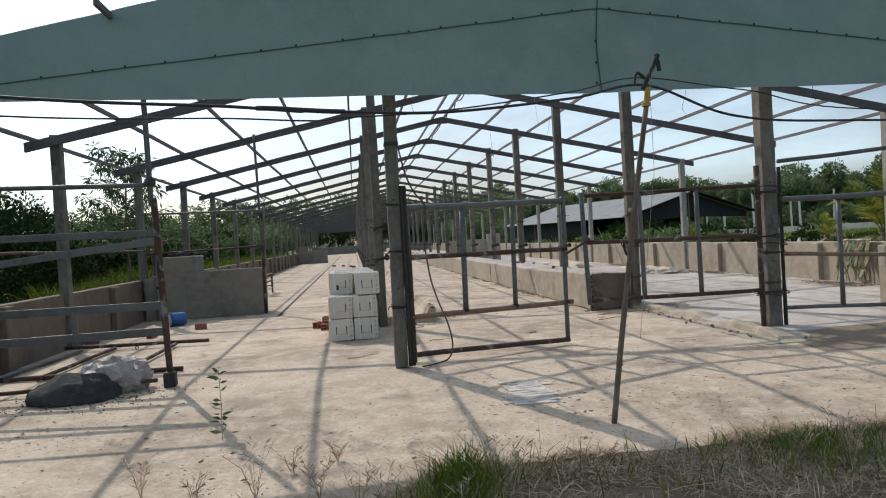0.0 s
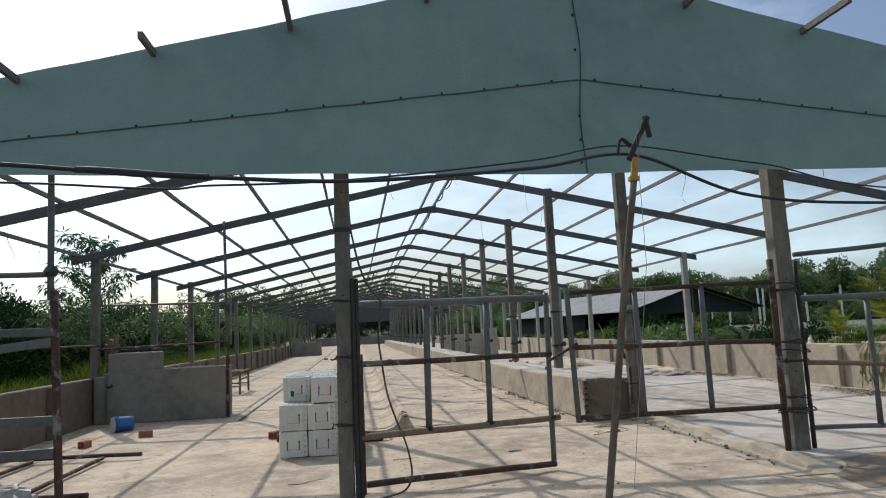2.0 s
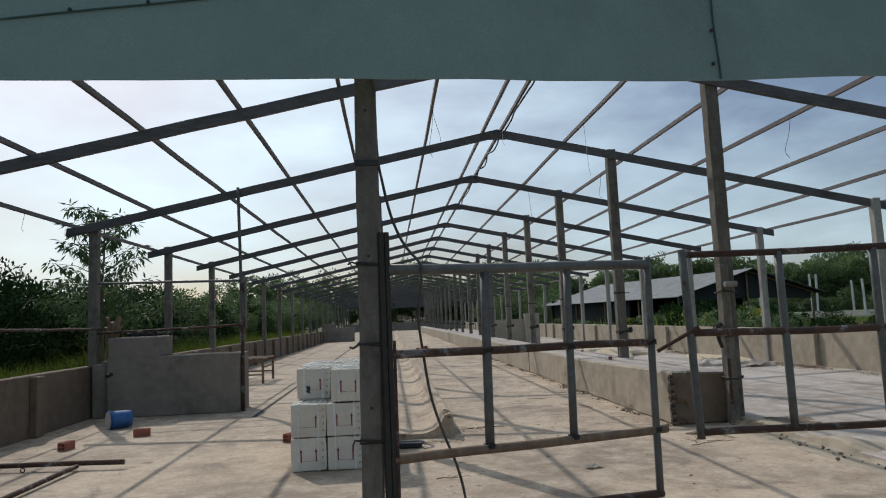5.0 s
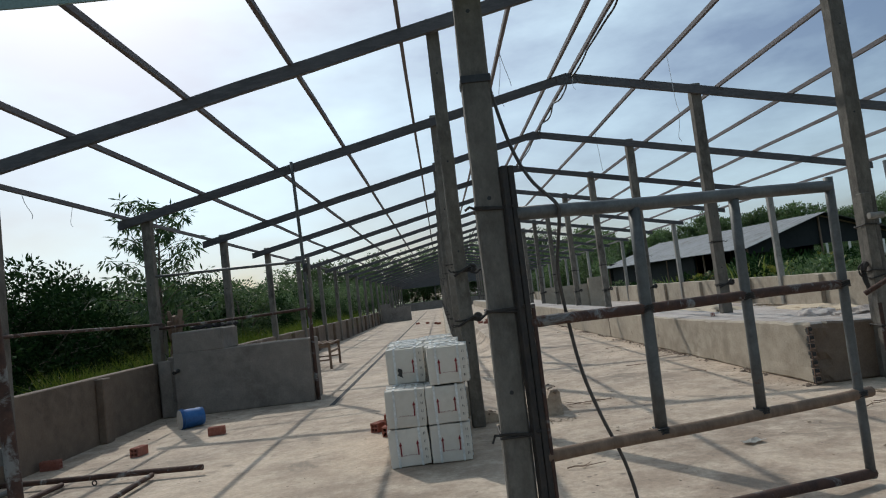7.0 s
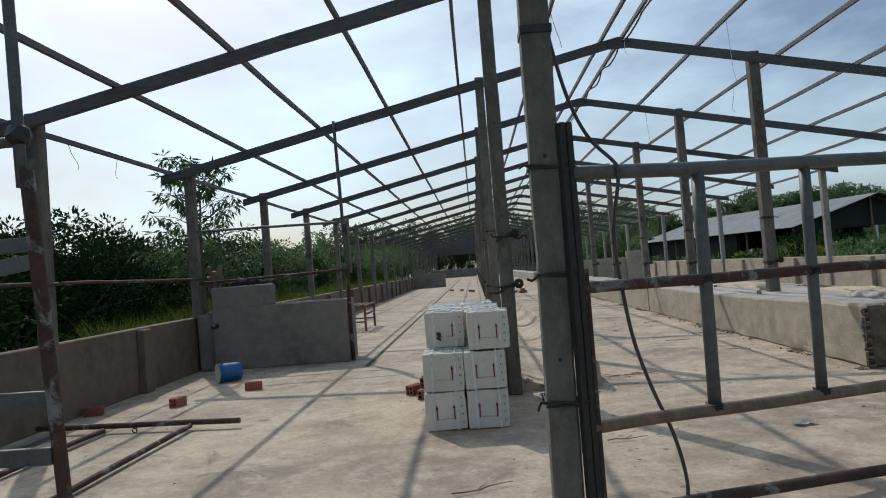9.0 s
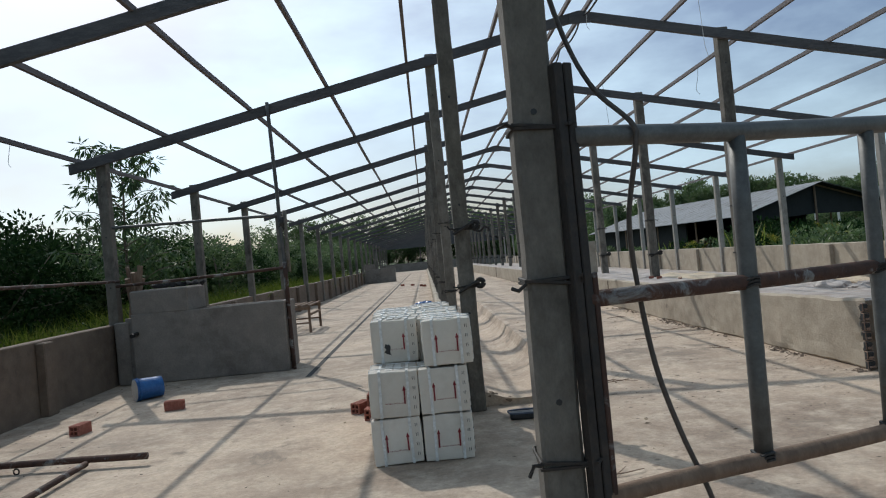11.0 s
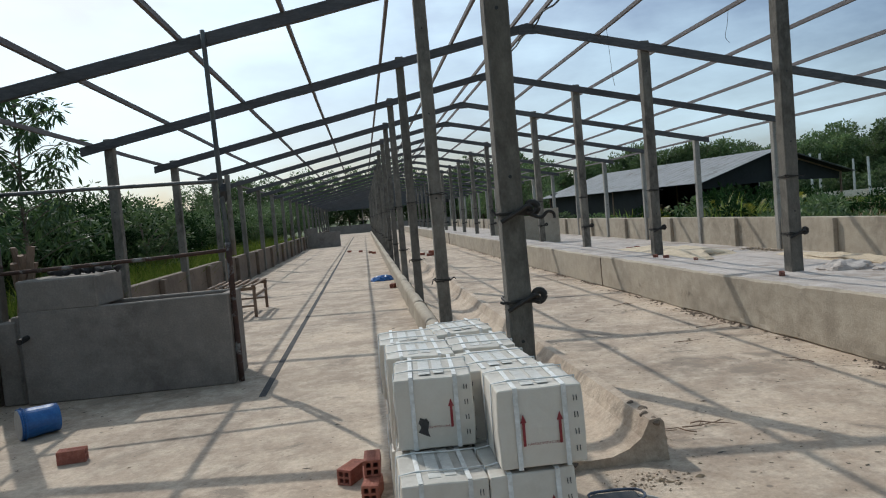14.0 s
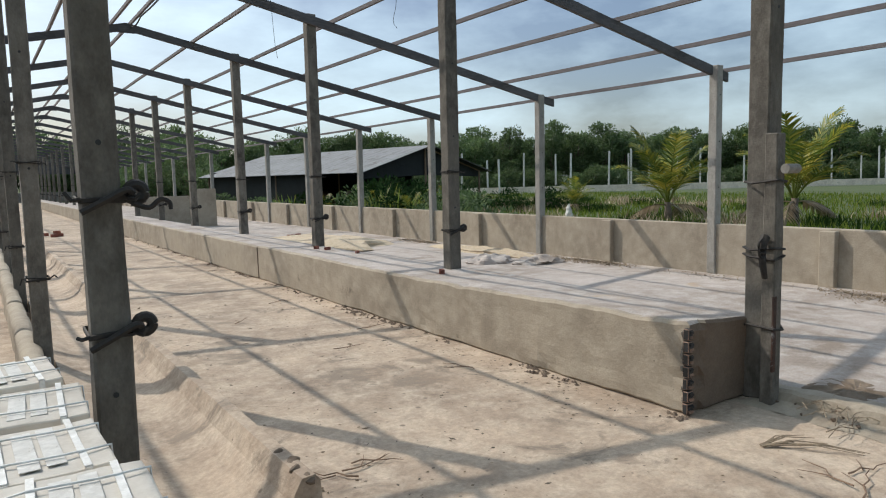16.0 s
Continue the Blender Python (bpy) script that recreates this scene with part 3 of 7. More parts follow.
    part("chipped_corner", bm, COLUMN, root, "crumbling brick corner of the wall")
    # hollow bricks laid bare at the chipped front corner
    rnd = random.Random(19)
    for q in range(7):
        z0 = 0.012 + 0.088 * q
        bm = bmesh.new()
        w = rnd.uniform(0.035, 0.075)
        box(bm, 4.437, 4.447 + w, 13.508 + rnd.uniform(0, 0.012), 13.56, z0, z0 + 0.078, 0.006)
        n0 = len(bm.faces)
        # no holes cut: black blocks on the face stand for the dark inside them
        for cz in (0.022, 0.055):
            box(bm, 4.452, 4.447 + w * 0.8, 13.502, 13.52, z0 + cz - 0.009, z0 + cz + 0.009)
        bm.faces.ensure_lookup_table()
        for f in bm.faces[n0:]:
            f.material_index = 1
        part("brick", bm, [BRICK_DUSTY, BLACK], root, "dusty hollow brick laid bare")
    # far cross wall on the pens
    bm = bmesh.new()
    box(bm, 5.3, 8.0, 37.6, 37.75, 0.05, 1.25, 0.01)
    box(bm, 7.3, 8.0, 37.4, 37.6, 0.05, 1.5, 0.01)
    solid("cross_wall", bm, PLASTER, "low rendered cross wall between the pens", "wall", kind="structure")


build_pen_wall()


def build_short_wall():
    bm = bmesh.new()
    # an open trough of four walls, one end raised
    y0, y1, x0, x1, t = 17.26, 18.05, -3.73, -1.555, 0.09
    box(bm, x0, x1, y0, y0 + t, 0, 1.0, 0.012)
    box(bm, x0, x1, y1 - t, y1, 0, 0.99, 0.012)
    box(bm, x1 - t, x1, y0 + t, y1 - t, 0, 0.995, 0.012)
    box(bm, x0, x0 + t, y0 + t, y1 - t, 0, 0.99, 0.012)
    long_cuts(bm, 0, 0.35)
    rough_up(bm, 0.006, 2.0, 5)
    root = thing("water_tank", (0, 0, 0), "rendered grey masonry tank with a raised end", "tank", kind="")
    part("basin", bm, PLASTER_GREY, root)
    bm = bmesh.new()
    box(bm, x0 + 0.003, -2.905, y0 + 0.003, y1 - 0.003, 0.985, 1.335, 0.02)
    rough_up(bm, 0.008, 3.0, 2)
    part("raised_end", bm, PLASTER_GREY, root)
    bm = bmesh.new()
    box(bm, x0 + 0.1, x1 - 0.1, y0 + 0.1, y1 - 0.1, 0.02, 0.55)
    part("sediment", bm, SOIL, root, "dark dry sediment")
    bm = bmesh.new()
    rod(bm, (-3.66, 17.28, 0.73), (-3.66, 17.08, 0.71), 0.03, sides=12)
    part("outlet_pipe", bm, DARKSTEEL, root, "short dark outlet pipe")
    bm = bmesh.new()
    box(bm, -4.0, XL + 0.26, 17.32, 17.52, 0, 0.9, 0.015)
    box(bm, XL + 0.2, -3.73, 17.34, 17.5, 0, 0.95, 0.01)
    solid("wall_link", bm, PLASTER_GREY, "short rendered wall joining tank and column", "wall", kind="structure")
    # far block wall in the left aisle
    bm = bmesh.new()
    box(bm, -3.95, -1.7, 58.0, 58.15, 0, 1.05, 0.012)
    box(bm, -3.95, -3.2, 58.0, 58.15, 1.05, 1.4, 0.012)
    solid("far_aisle_wall", bm, PLASTER_GREY, "low grey block wall across half the aisle", "wall", kind="structure")


build_short_wall()


def build_trough():
    root = thing("feed_trough", (0, 0, 0), "curved concrete feed gutter beside the columns", "trough", kind="structure")
    # cross-section, from the kerb over the hollow to the outer lip
    prof = [(0.93, 0.0), (0.93, 0.14), (1.02, 0.11), (1.12, 0.075), (1.25, 0.055), (1.40, 0.06), (1.52, 0.095), (1.60, 0.16), (1.64, 0.235),
            (1.66, 0.268), (1.73, 0.272), (1.755, 0.245), (1.77, 0.0)]
    bm = bmesh.new()
    ys = [13.62 + 0.4 * i for i in range(int((YEND - 13.62) / 0.4))]
    rings = []
    for y in ys:
        ring = []
        for i, (x, z) in enumerate(prof):
            w = 0.005 * noise.noise(Vector((x * 2, y * 1.9, z)))
            lip = 0.007 * noise.noise(Vector((0, y * 2.6, 7))) if 8 <= i <= 11 else 0
            ring.append(bm.verts.new((x + w * 0.5, y + (0.04 * noise.noise(Vector((x * 6, 0, z * 5))) if y == ys[0] else 0), max(0, z + lip))))
        rings.append(ring)
    for a, b in zip(rings, rings[1:]):
        for i in range(len(prof) - 1):
            bm.faces.new((a[i], a[i + 1], b[i + 1], b[i]))
    bm.faces.new(rings[0])
    part("gutter", bm, FLOOR, root, smooth=False)
    # rounded kerb in lengths between the columns
    def kerb_mesh(length, seed):
        b = bmesh.new()
        pr = [(-0.085, 0.0), (-0.083, 0.26)] + [(0.085 * math.cos(a), 0.275 + 0.07 * math.sin(a)) for a in [math.pi * (1 - k / 8) for k in range(9)]] + [(0.083, 0.26), (0.085, 0.0)]
        n = 16
        rg = [[b.verts.new((x, length * j / n, z)) for x, z in pr] for j in range(n + 1)]
        for a, c in zip(rg, rg[1:]):
            for i in range(len(pr) - 1):
                b.faces.new((a[i], a[i + 1], c[i + 1], c[i]))
        b.faces.new(rg[0])
        b.faces.new(rg[-1][::-1])
        rough_up(b, 0.018, 2.2, seed)
        rough_up(b, 0.012, 9.0, seed)
        return mesh_of("kerb", b, PLASTER, True)
    variants = [kerb_mesh(1.98, s) for s in (1.0, 4.2, 8.1)]
    y, i = 14.15, 0
    while y < YEND - 2:
        ob = part("kerb", variants[i % 3], None, root)
        ob.matrix_local = pose(0.74, y, random.uniform(-0.02, 0.01))
        y += 2.015
        i += 1
    # broken end lumps
    bm = bmesh.new()
    for c, s in (((1.70, 13.64, 0.25), 0.035), ((1.68, 13.75, 0.265), 0.025), ((1.71, 13.85, 0.265), 0.028), ((1.69, 14.0, 0.265), 0.02), ((1.0, 13.66, 0.1), 0.05), ((1.15, 13.64, 0.05), 0.04)):
        bmesh.ops.create_icosphere(bm, subdivisions=2, radius=s, matrix=Matrix.Translation(c) @ Matrix.Diagonal((1.2, 1, 0.6, 1)))
    rough_up(bm, 0.02, 22)
    part("broken_end", bm, PLASTER_BROWN_SHADED, root, "broken brick and mortar at the trough end")


build_trough()


# ---------------------------------------------------------------- columns
def column_parts(root, h, w=0.165, seed=0.0, deep=None, material=None):
    bm = bmesh.new()
    d = deep or w
    box(bm, -w / 2, w / 2, -d / 2, d / 2, 0, h, 0.012)
    long_cuts(bm, 2, 0.28)
    rough_up(bm, 0.006, 5.0, seed)
    part("shaft", bm, material or COLUMN, root)
    bm = bmesh.new()
    for k in range(4):
        z = h * (0.2 + 0.22 * k)
        for s in (-1, 1):
            rod(bm, (0, s * d / 2 - s * 0.004, z), (0, s * d / 2 + s * 0.003, z), 0.011, sides=8)
    part("bolt_hole", bm, BLACK, root, "dark bolt holes")


def wire_tie(root, z, w=0.165, r=0.006, turns=2, ring=False, seed=0):
    """Twisted rusty wire round a column, with loose ends."""
    rnd = random.Random(seed)
    bm = bmesh.new()
    h = w / 2 + r
    pts = []
    for k in range(turns * 4 + 1):
        sx, sy = ((1, 1), (-1, 1), (-1, -1), (1, -1))[k % 4]
        pts.append((sx * h, sy * h, z + rnd.uniform(-0.018, 0.018)))
    tube(bm, pts, r, 5)
    for s in (-1, 1):
        a = Vector((s * h, -h, z))
        tube(bm, [a, a + Vector((s * 0.03, -0.03, rnd.uniform(-0.02, 0.03))), a + Vector((s * rnd.uniform(0.03, 0.055), -0.02, rnd.uniform(-0.04, 0.03)))], r, 5)
    part("wire_tie", bm, DARKSTEEL, root, "dark rusty wire tie")
    if ring:
        bm = bmesh.new()
        tube(bm, [(h + 0.045 + 0.030 * math.cos(a), -h + 0.03, z + 0.02 + 0.030 * math.sin(a)) for a in [2 * math.pi * k / 14 for k in range(15)]], 0.022, 8)
        tube(bm, smooth_path([(-h, -h - 0.012, z - 0.05), (0.0, -h - 0.02, z - 0.01), (h, -h - 0.02, z + 0.03), (h + 0.03, -h, z + 0.02)], 4), 0.014, 6)
        part("hinge_ring", bm, DARKSTEEL, root, "black iron hinge ring")


def place_columns():
    rows = (("L", XL + 0.0, roof_z(XL) + 0.03, "concrete columns along the low wall"), ("A", XA, roof_z(XA) + 0.05, "columns beside the feed trough"),
            ("B", XB - 0.03, roof_z(XB) + 0.05, "columns on the pen wall"), ("R", XE + 0.05, roof_z(XE), "concrete columns along the sunlit wall"))
    for key, x, h, grp in rows:
        base = {"L": 0.0, "A": 0.0, "B": 0.56, "R": 0.07}[key]
        first = None
        for k, y in enumerate(YS):
            b = 0.0 if (key == "B" and k < 2) else base
            jig = [random.gauss(0, 1) * (0.0 if k < 4 else 1.0) for _ in range(3)]
            if key == "R":
                y -= {2: 0.15, 3: 0.09}.get(k, 0.0)
            at = pose(x + 0.012 * jig[0] + ({"A": 0.052, "B": 0.36}.get(key, 0.0) if k == 0 else 0.03 if key == "R" and k == 2 else (0.012 if key == "A" and k == 1 else 0.0)), y + (({0: 0.075, 1: 0.04}.get(k, 0.0) if key == "A" else 0.48) if key in "AB" and k == 0 or key == "A" else 0.0), b, 0.25 * jig[1], 0.5 if key == "A" and k == 0 else 0.25 * jig[2], 0)
            if key == "B" and k < 2 or first is None or k < 3:
                label = {"L": "square grey concrete column standing on the low wall", "A": "square weathered concrete column with rusty wire ties",
                         "B": "square concrete column rising from the pen wall", "R": "square pale concrete column beside the wall"}[key]
                c = thing("concrete_column", at, label, "column", grp)
                W = {"A": 0.14, "B": 0.175 if k == 0 else 0.165, "L": 0.15, "R": 0.15}[key]
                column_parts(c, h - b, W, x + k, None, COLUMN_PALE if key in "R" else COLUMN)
                if key == "A" and k == 0:
                    for i, z in enumerate((1.80, 1.28, 0.68)):
                        wire_tie(c, z, W, 0.007, 2, False, i)
                    bm = bmesh.new()
                    box(bm, -0.0775, 0.0775, -0.0775, 0.0775, 2.445, 2.485, 0.003)
                    part("tape_band", bm, BLACK, c, "dark tape band")
                elif key == "A" and k == 1:
                    wire_tie(c, 1.12, W, 0.008, 3, True, 6)
                    wire_tie(c, 1.64, W, 0.008, 3, True, 16)
                    bm = bmesh.new()
                    tube(bm, smooth_path([(0.10, -0.09, 1.62), (0.16, -0.09, 1.60), (0.20, -0.09, 1.63), (0.235, -0.09, 1.62), (0.24, -0.09, 1.59)], 4), 0.012, 6, 0.7)
                    part("hook", bm, DARKSTEEL, c, "black iron hook")
                elif key == "B" and k == 1:
                    bm = bmesh.new()
                    box(bm, -0.135, -0.03, -0.18, -0.085, 0.0, 1.95, 0.008)
                    long_cuts(bm, 2, 0.25)
                    rough_up(bm, 0.005, 6)
                    part("splint_post", bm, COLUMN, c, "slim concrete splint with rust stains")
                    bm = bmesh.new()
                    rod(bm, (-0.12, -0.23, 1.70), (0.03, -0.23, 1.70), 0.034, sides=14)
                    part("pipe_stub", bm, COLUMN_PALE, c, "short pale pipe stub")
                    bm = bmesh.new()
                    tube(bm, smooth_path([(-0.16, -0.12, 1.22), (-0.2, -0.13, 1.17), (-0.2, -0.13, 1.05), (-0.165, -0.13, 0.93)], 4), 0.036, 8, 0.55)
                    tube(bm, smooth_path([(-0.2, -0.13, 1.22), (-0.25, -0.13, 1.18), (-0.24, -0.13, 1.1), (-0.2, -0.13, 1.08)], 4), 0.009, 6)
                    part("hanging_latch", bm, DARKSTEEL, c, "rusty iron latch hanging by a loop")
                    for i, z in enumerate((1.12, 1.06, 0.55, 1.6)):
                        bm = bmesh.new()
                        tube(bm, [(x_, y_, z + 0.012 * ((i + q) % 3)) for q, (x_, y_) in enumerate(((0.09, -0.088), (-0.026, -0.189), (-0.142, -0.188), (-0.142, 0.0), (-0.09, 0.09), (0.09, 0.09), (0.09, -0.09), (0.07, -0.11)))], 0.009, 6)
                        part("wire_tie", bm, DARKSTEEL, c, "dark rusty wire tie")
                    bm = bmesh.new()
                    box(bm, -0.14, -0.10, -0.186, -0.17, 0.25, 0.8, 0.003)
                    part("rust_strip", bm, RUST, c, "rusty strip")
                elif key == "B" and k <= 2:
                    wire_tie(c, 1.0 if k < 2 else 0.5, 0.165, 0.007, 3, k == 2, 7 + k)
                    wire_tie(c, 0.62 if k < 2 else 1.2, 0.165, 0.007, 2, False, 9 + k)
                elif key == "A":
                    wire_tie(c, 0.9, 0.165, 0.007, 3, False, 11)
                    wire_tie(c, 1.9, 0.165, 0.005, 2, False, 12)
                if k >= 2:
                    first = c
            else:
                copy_thing(first, at)


place_columns()


# ---------------------------------------------------------------- roof frames and purlins
def roof_frames():
    me = []
    for sgn, xe in ((-1, XL - 0.42), (1, XE + 0.42)):
        bm = bmesh.new()
        z1 = roof_z(xe)
        a, b = (0, RIDGE - 0.075), (xe - XR_, z1 - 0.075)
        vs = [bm.verts.new((x, y, z + dz)) for y in (-0.03, 0.03) for (x, z) in (a, b) for dz in (-0.072, 0.075)]
        for f in ((0, 1, 3, 2), (4, 6, 7, 5), (0, 4, 5, 1), (2, 3, 7, 6), (1, 5, 7, 3), (0, 2, 6, 4)):
            bm.faces.new([vs[i] for i in f])
        bmesh.ops.bevel(bm, geom=bm.edges[:], offset=0.006, segments=1, affect='EDGES')
        long_cuts(bm, 0, 0.8)
        rough_up(bm, 0.009, 1.1, sgn * 3)
        me.append(mesh_of("rafter", bm, TIMBER))
    first = None
    for k, y in enumerate(YS):
        at = pose(XR_, y - 0.11, 0)
        if first is None:
            first = thing("roof_frame", at, "bare dark roof frame of two sloping rafters", "roof frame", "roof frames along the barn")
            for m in me:
                part("rafter", m, None, first)
            bm = bmesh.new()
            box(bm, -0.16, 0.16, -0.045, -0.032, RIDGE - 0.2, RIDGE - 0.06, 0.004)
            part("ridge_plate", bm, TIMBER, first)
        else:
            copy_thing(first, at)


roof_frames()

PURLINS = [-4.36, -3.09, -1.83, -0.69, 0.51, 1.77, 2.84, 3.19, 4.37, 5.60, 6.80, 8.02, 9.31, 10.50]


def purlins():
    for i, x in enumerate(PURLINS):
        bm = bmesh.new()
        y0 = 8.72 + random.uniform(-0.2, 0.2)
        n = 40
        rings = []
        for j in range(n + 1):
            y = y0 + (YEND + 0.5 - y0) * j / n
            ox = 0.014 * noise.noise(Vector((y * 0.4, i * 7.1, 0)))
            oz = 0.018 * noise.noise(Vector((y * 0.35, i * 3.3, 9)))
            z = roof_z(x) + 0.025
            rings.append([bm.verts.new((x + ox + a, y, z + oz + c)) for a, c in ((-0.021, -0.03), (0.021, -0.03), (0.021, 0.03), (-0.021, 0.03))])
        for a, b in zip(rings, rings[1:]):
            for q in range(4):
                bm.faces.new((a[q], a[(q + 1) % 4], b[(q + 1) % 4], b[q]))
        bm.faces.new(rings[0])
        bm.faces.new(rings[-1])
        solid("purlin", bm, PURLIN, "long slender reddish roof purlin without any covering", "purlin", "purlins along the roof")


purlins()


# ---------------------------------------------------------------- green tarpaulin over the front gable
def tarp():
    root = thing("tarpaulin", (0, 9.3, 0), "green tarpaulin sheet hung across the front gable", "tarpaulin")
    x0, x1, nx, nz = XL - 0.45, XE + 0.5, 96, 14
    JX = 3.22
    def height(x, v):
        lo = 2.945 - 0.0135 * (x + 0.2) * (1 if x < JX else 0) - (0.046 if x >= JX else 0.0) + 0.012 * noise.noise(Vector((x * 0.5, 0, 0)))
        hi = 4.985 - 0.222 * abs(x - JX) if x < JX else 4.985 - 0.245 * abs(x - JX)
        return lo + (hi - lo) * v
    def yoff(x, z):
        return 0.05 * noise.noise(Vector((x * 0.45, z * 0.8, 2))) + 0.02 * noise.noise(Vector((x * 2.1, z * 0.6, 5)))
    bm = bmesh.new()
    sides = []
    for back in (0.0, 0.012):
        g = []
        for i in range(nx + 1):
            x = x0 + (x1 - x0) * i / nx
            g.append([bm.verts.new((x, yoff(x, height(x, j / nz)) + back, height(x, j / nz))) for j in range(nz + 1)])
        for i in range(nx):
            for j in range(nz):
                bm.faces.new((g[i][j], g[i + 1][j], g[i + 1][j + 1], g[i][j + 1]))
        sides.append(g)
    f, b = sides
    for i in range(nx):
        bm.faces.new((f[i][0], f[i + 1][0], b[i + 1][0], b[i][0]))
        bm.faces.new((f[i][nz], b[i][nz], b[i + 1][nz], f[i + 1][nz]))
    for j in range(nz):
        bm.faces.new((f[0][j], b[0][j], b[0][j + 1], f[0][j + 1]))
        bm.faces.new((f[nx][j], f[nx][j + 1], b[nx][j + 1], b[nx][j]))
    part("sheet", bm, TARP, root)
    for k, x in enumerate((XL, XA, XB, XE)):
        b_ = bmesh.new()
        tube(b_, [(x, 0.02, 3.0 if k in (0, 3) else 3.3), (x, YG - 9.3 - 0.07, 3.05 if k in (0, 3) else 3.35)], 0.006, 5)
        part("tie_cord", b_, BLACK, root, "black tie cord")

    def seam_z(x):
        return 3.805 - (0.106 if x < JX else 0.12) * abs(x - JX)
    bm = bmesh.new()
    pts = [(x, yoff(x, seam_z(x)) - 0.008, seam_z(x)) for x in np.linspace(x0, x1, 120)]
    tube(bm, pts, 0.0065, 5)
    part("seam", bm, TARP_HEM, root, "dark stitched seam")
    bm = bmesh.new()
    pts = [(JX + 0.02 * math.sin(z * 5), yoff(JX, z) - 0.008, z) for z in np.linspace(2.9, 4.97, 24)]
    tube(bm, pts, 0.0065, 5)
    part("seam", bm, TARP_HEM, root, "dark stitched seam")
    b = bmesh.new()
    bmesh.ops.create_uvsphere(b, u_segments=8, v_segments=5, radius=0.013)
    me = mesh_of("rivet", b, BLACK, True)
    x = x0 + 0.2
    while x < x1:
        for xx, z in ((x, seam_z(x) + 0.012),):
            part("rivet", me, None, root).matrix_local = pose(xx, yoff(xx, z) - 0.012, z)
        x += random.uniform(0.3, 0.5)
    for z in (3.0, 3.22, 3.45, 4.1, 4.45):
        part("rivet", me, None, root).matrix_local = pose(JX - 0.03, yoff(JX, z) - 0.012, z)


tarp()
# ---------------------------------------------------------------- gates and rails on the front line
def bar(root, name, a, b, r, material, label="", sides=10, bend=0.0):
    bm = bmesh.new()
    a, b = Vector(a), Vector(b)
    n = max(2, int((b - a).length / 0.25))
    pts = []
    for i in range(n + 1):
        p = a.lerp(b, i / n)
        p += noise.noise_vector(p * 1.3) * bend
        pts.append(p)
    tube(bm, pts, r, sides)
    return part(name, bm, material, root, label, smooth=True)


def flat(root, name, a, b, w, d, material, label=""):
    bm = bmesh.new()
    beam(bm, a, b, w, d, 0.004)
    return part(name, bm, material, root, label)


def gate_left():
    g = thing("steel_gate", (-1.56, 9.6, 0), "grey and rusty steel barrier with long flat rails", "gate", "gates across the barn front")
    bar(g, "post", (0, 0.06, 0), (-0.02, -0.08, 1.98), 0.034, RUST, "rusty gate post", 10, 0.006)
    bar(g, "mast", (-0.045, -0.08, 1.9), (-0.06, -0.10, 3.15), 0.028, STEEL, "grey upper mast", 10, 0.006)
    bm = bmesh.new()
    box(bm, -0.05, 0.07, -0.05, 0.06, 0, 0.16, 0.012)
    rough_up(bm, 0.008, 12)
    part("foot", bm, DARKSTEEL, g)
    bm = bmesh.new()
    bmesh.ops.create_icosphere(bm, subdivisions=2, radius=0.055, matrix=pose(-0.04, -0.09, 2.15) @ Matrix.Diagonal((1, 1, 1.1, 1)))
    rough_up(bm, 0.03, 18)
    part("binding", bm, BLACK, g, "knot of black cloth binding")
    flat(g, "rail", (-0.03, 0, 1.63), (-2.46, 0.2, 1.66), 0.03, 0.075, STEEL, "flat grey rail")
    flat(g, "rail", (-0.03, -0.035, 1.545), (-2.46, 0.165, 1.31), 0.03, 0.075, STEEL, "sloping flat grey rail")
    flat(g, "rail", (-0.03, 0, 0.865), (-2.46, 0.2, 0.86), 0.035, 0.085, STEEL, "flat grey rail")
    flat(g, "rail", (-0.03, 0, 0.59), (-2.46, 0.2, 0.55), 0.035, 0.085, STEEL, "flat grey rail")
    bar(g, "top_rail", (-0.04, -0.06, 2.13), (-2.5, 0.1, 2.19), 0.026, STEEL, "round grey rail", 10, 0.01)
    flat(g, "stub_post", (-0.93, 0.08, 0.59), (-0.93, 0.08, 0.84), 0.05, 0.05, STEEL)
    bar(g, "low_rail", (-0.1, -0.08, 0.10), (-2.3, 0.1, 0.04), 0.022, RUST, "rusty low rail", 8, 0.01)


gate_left()


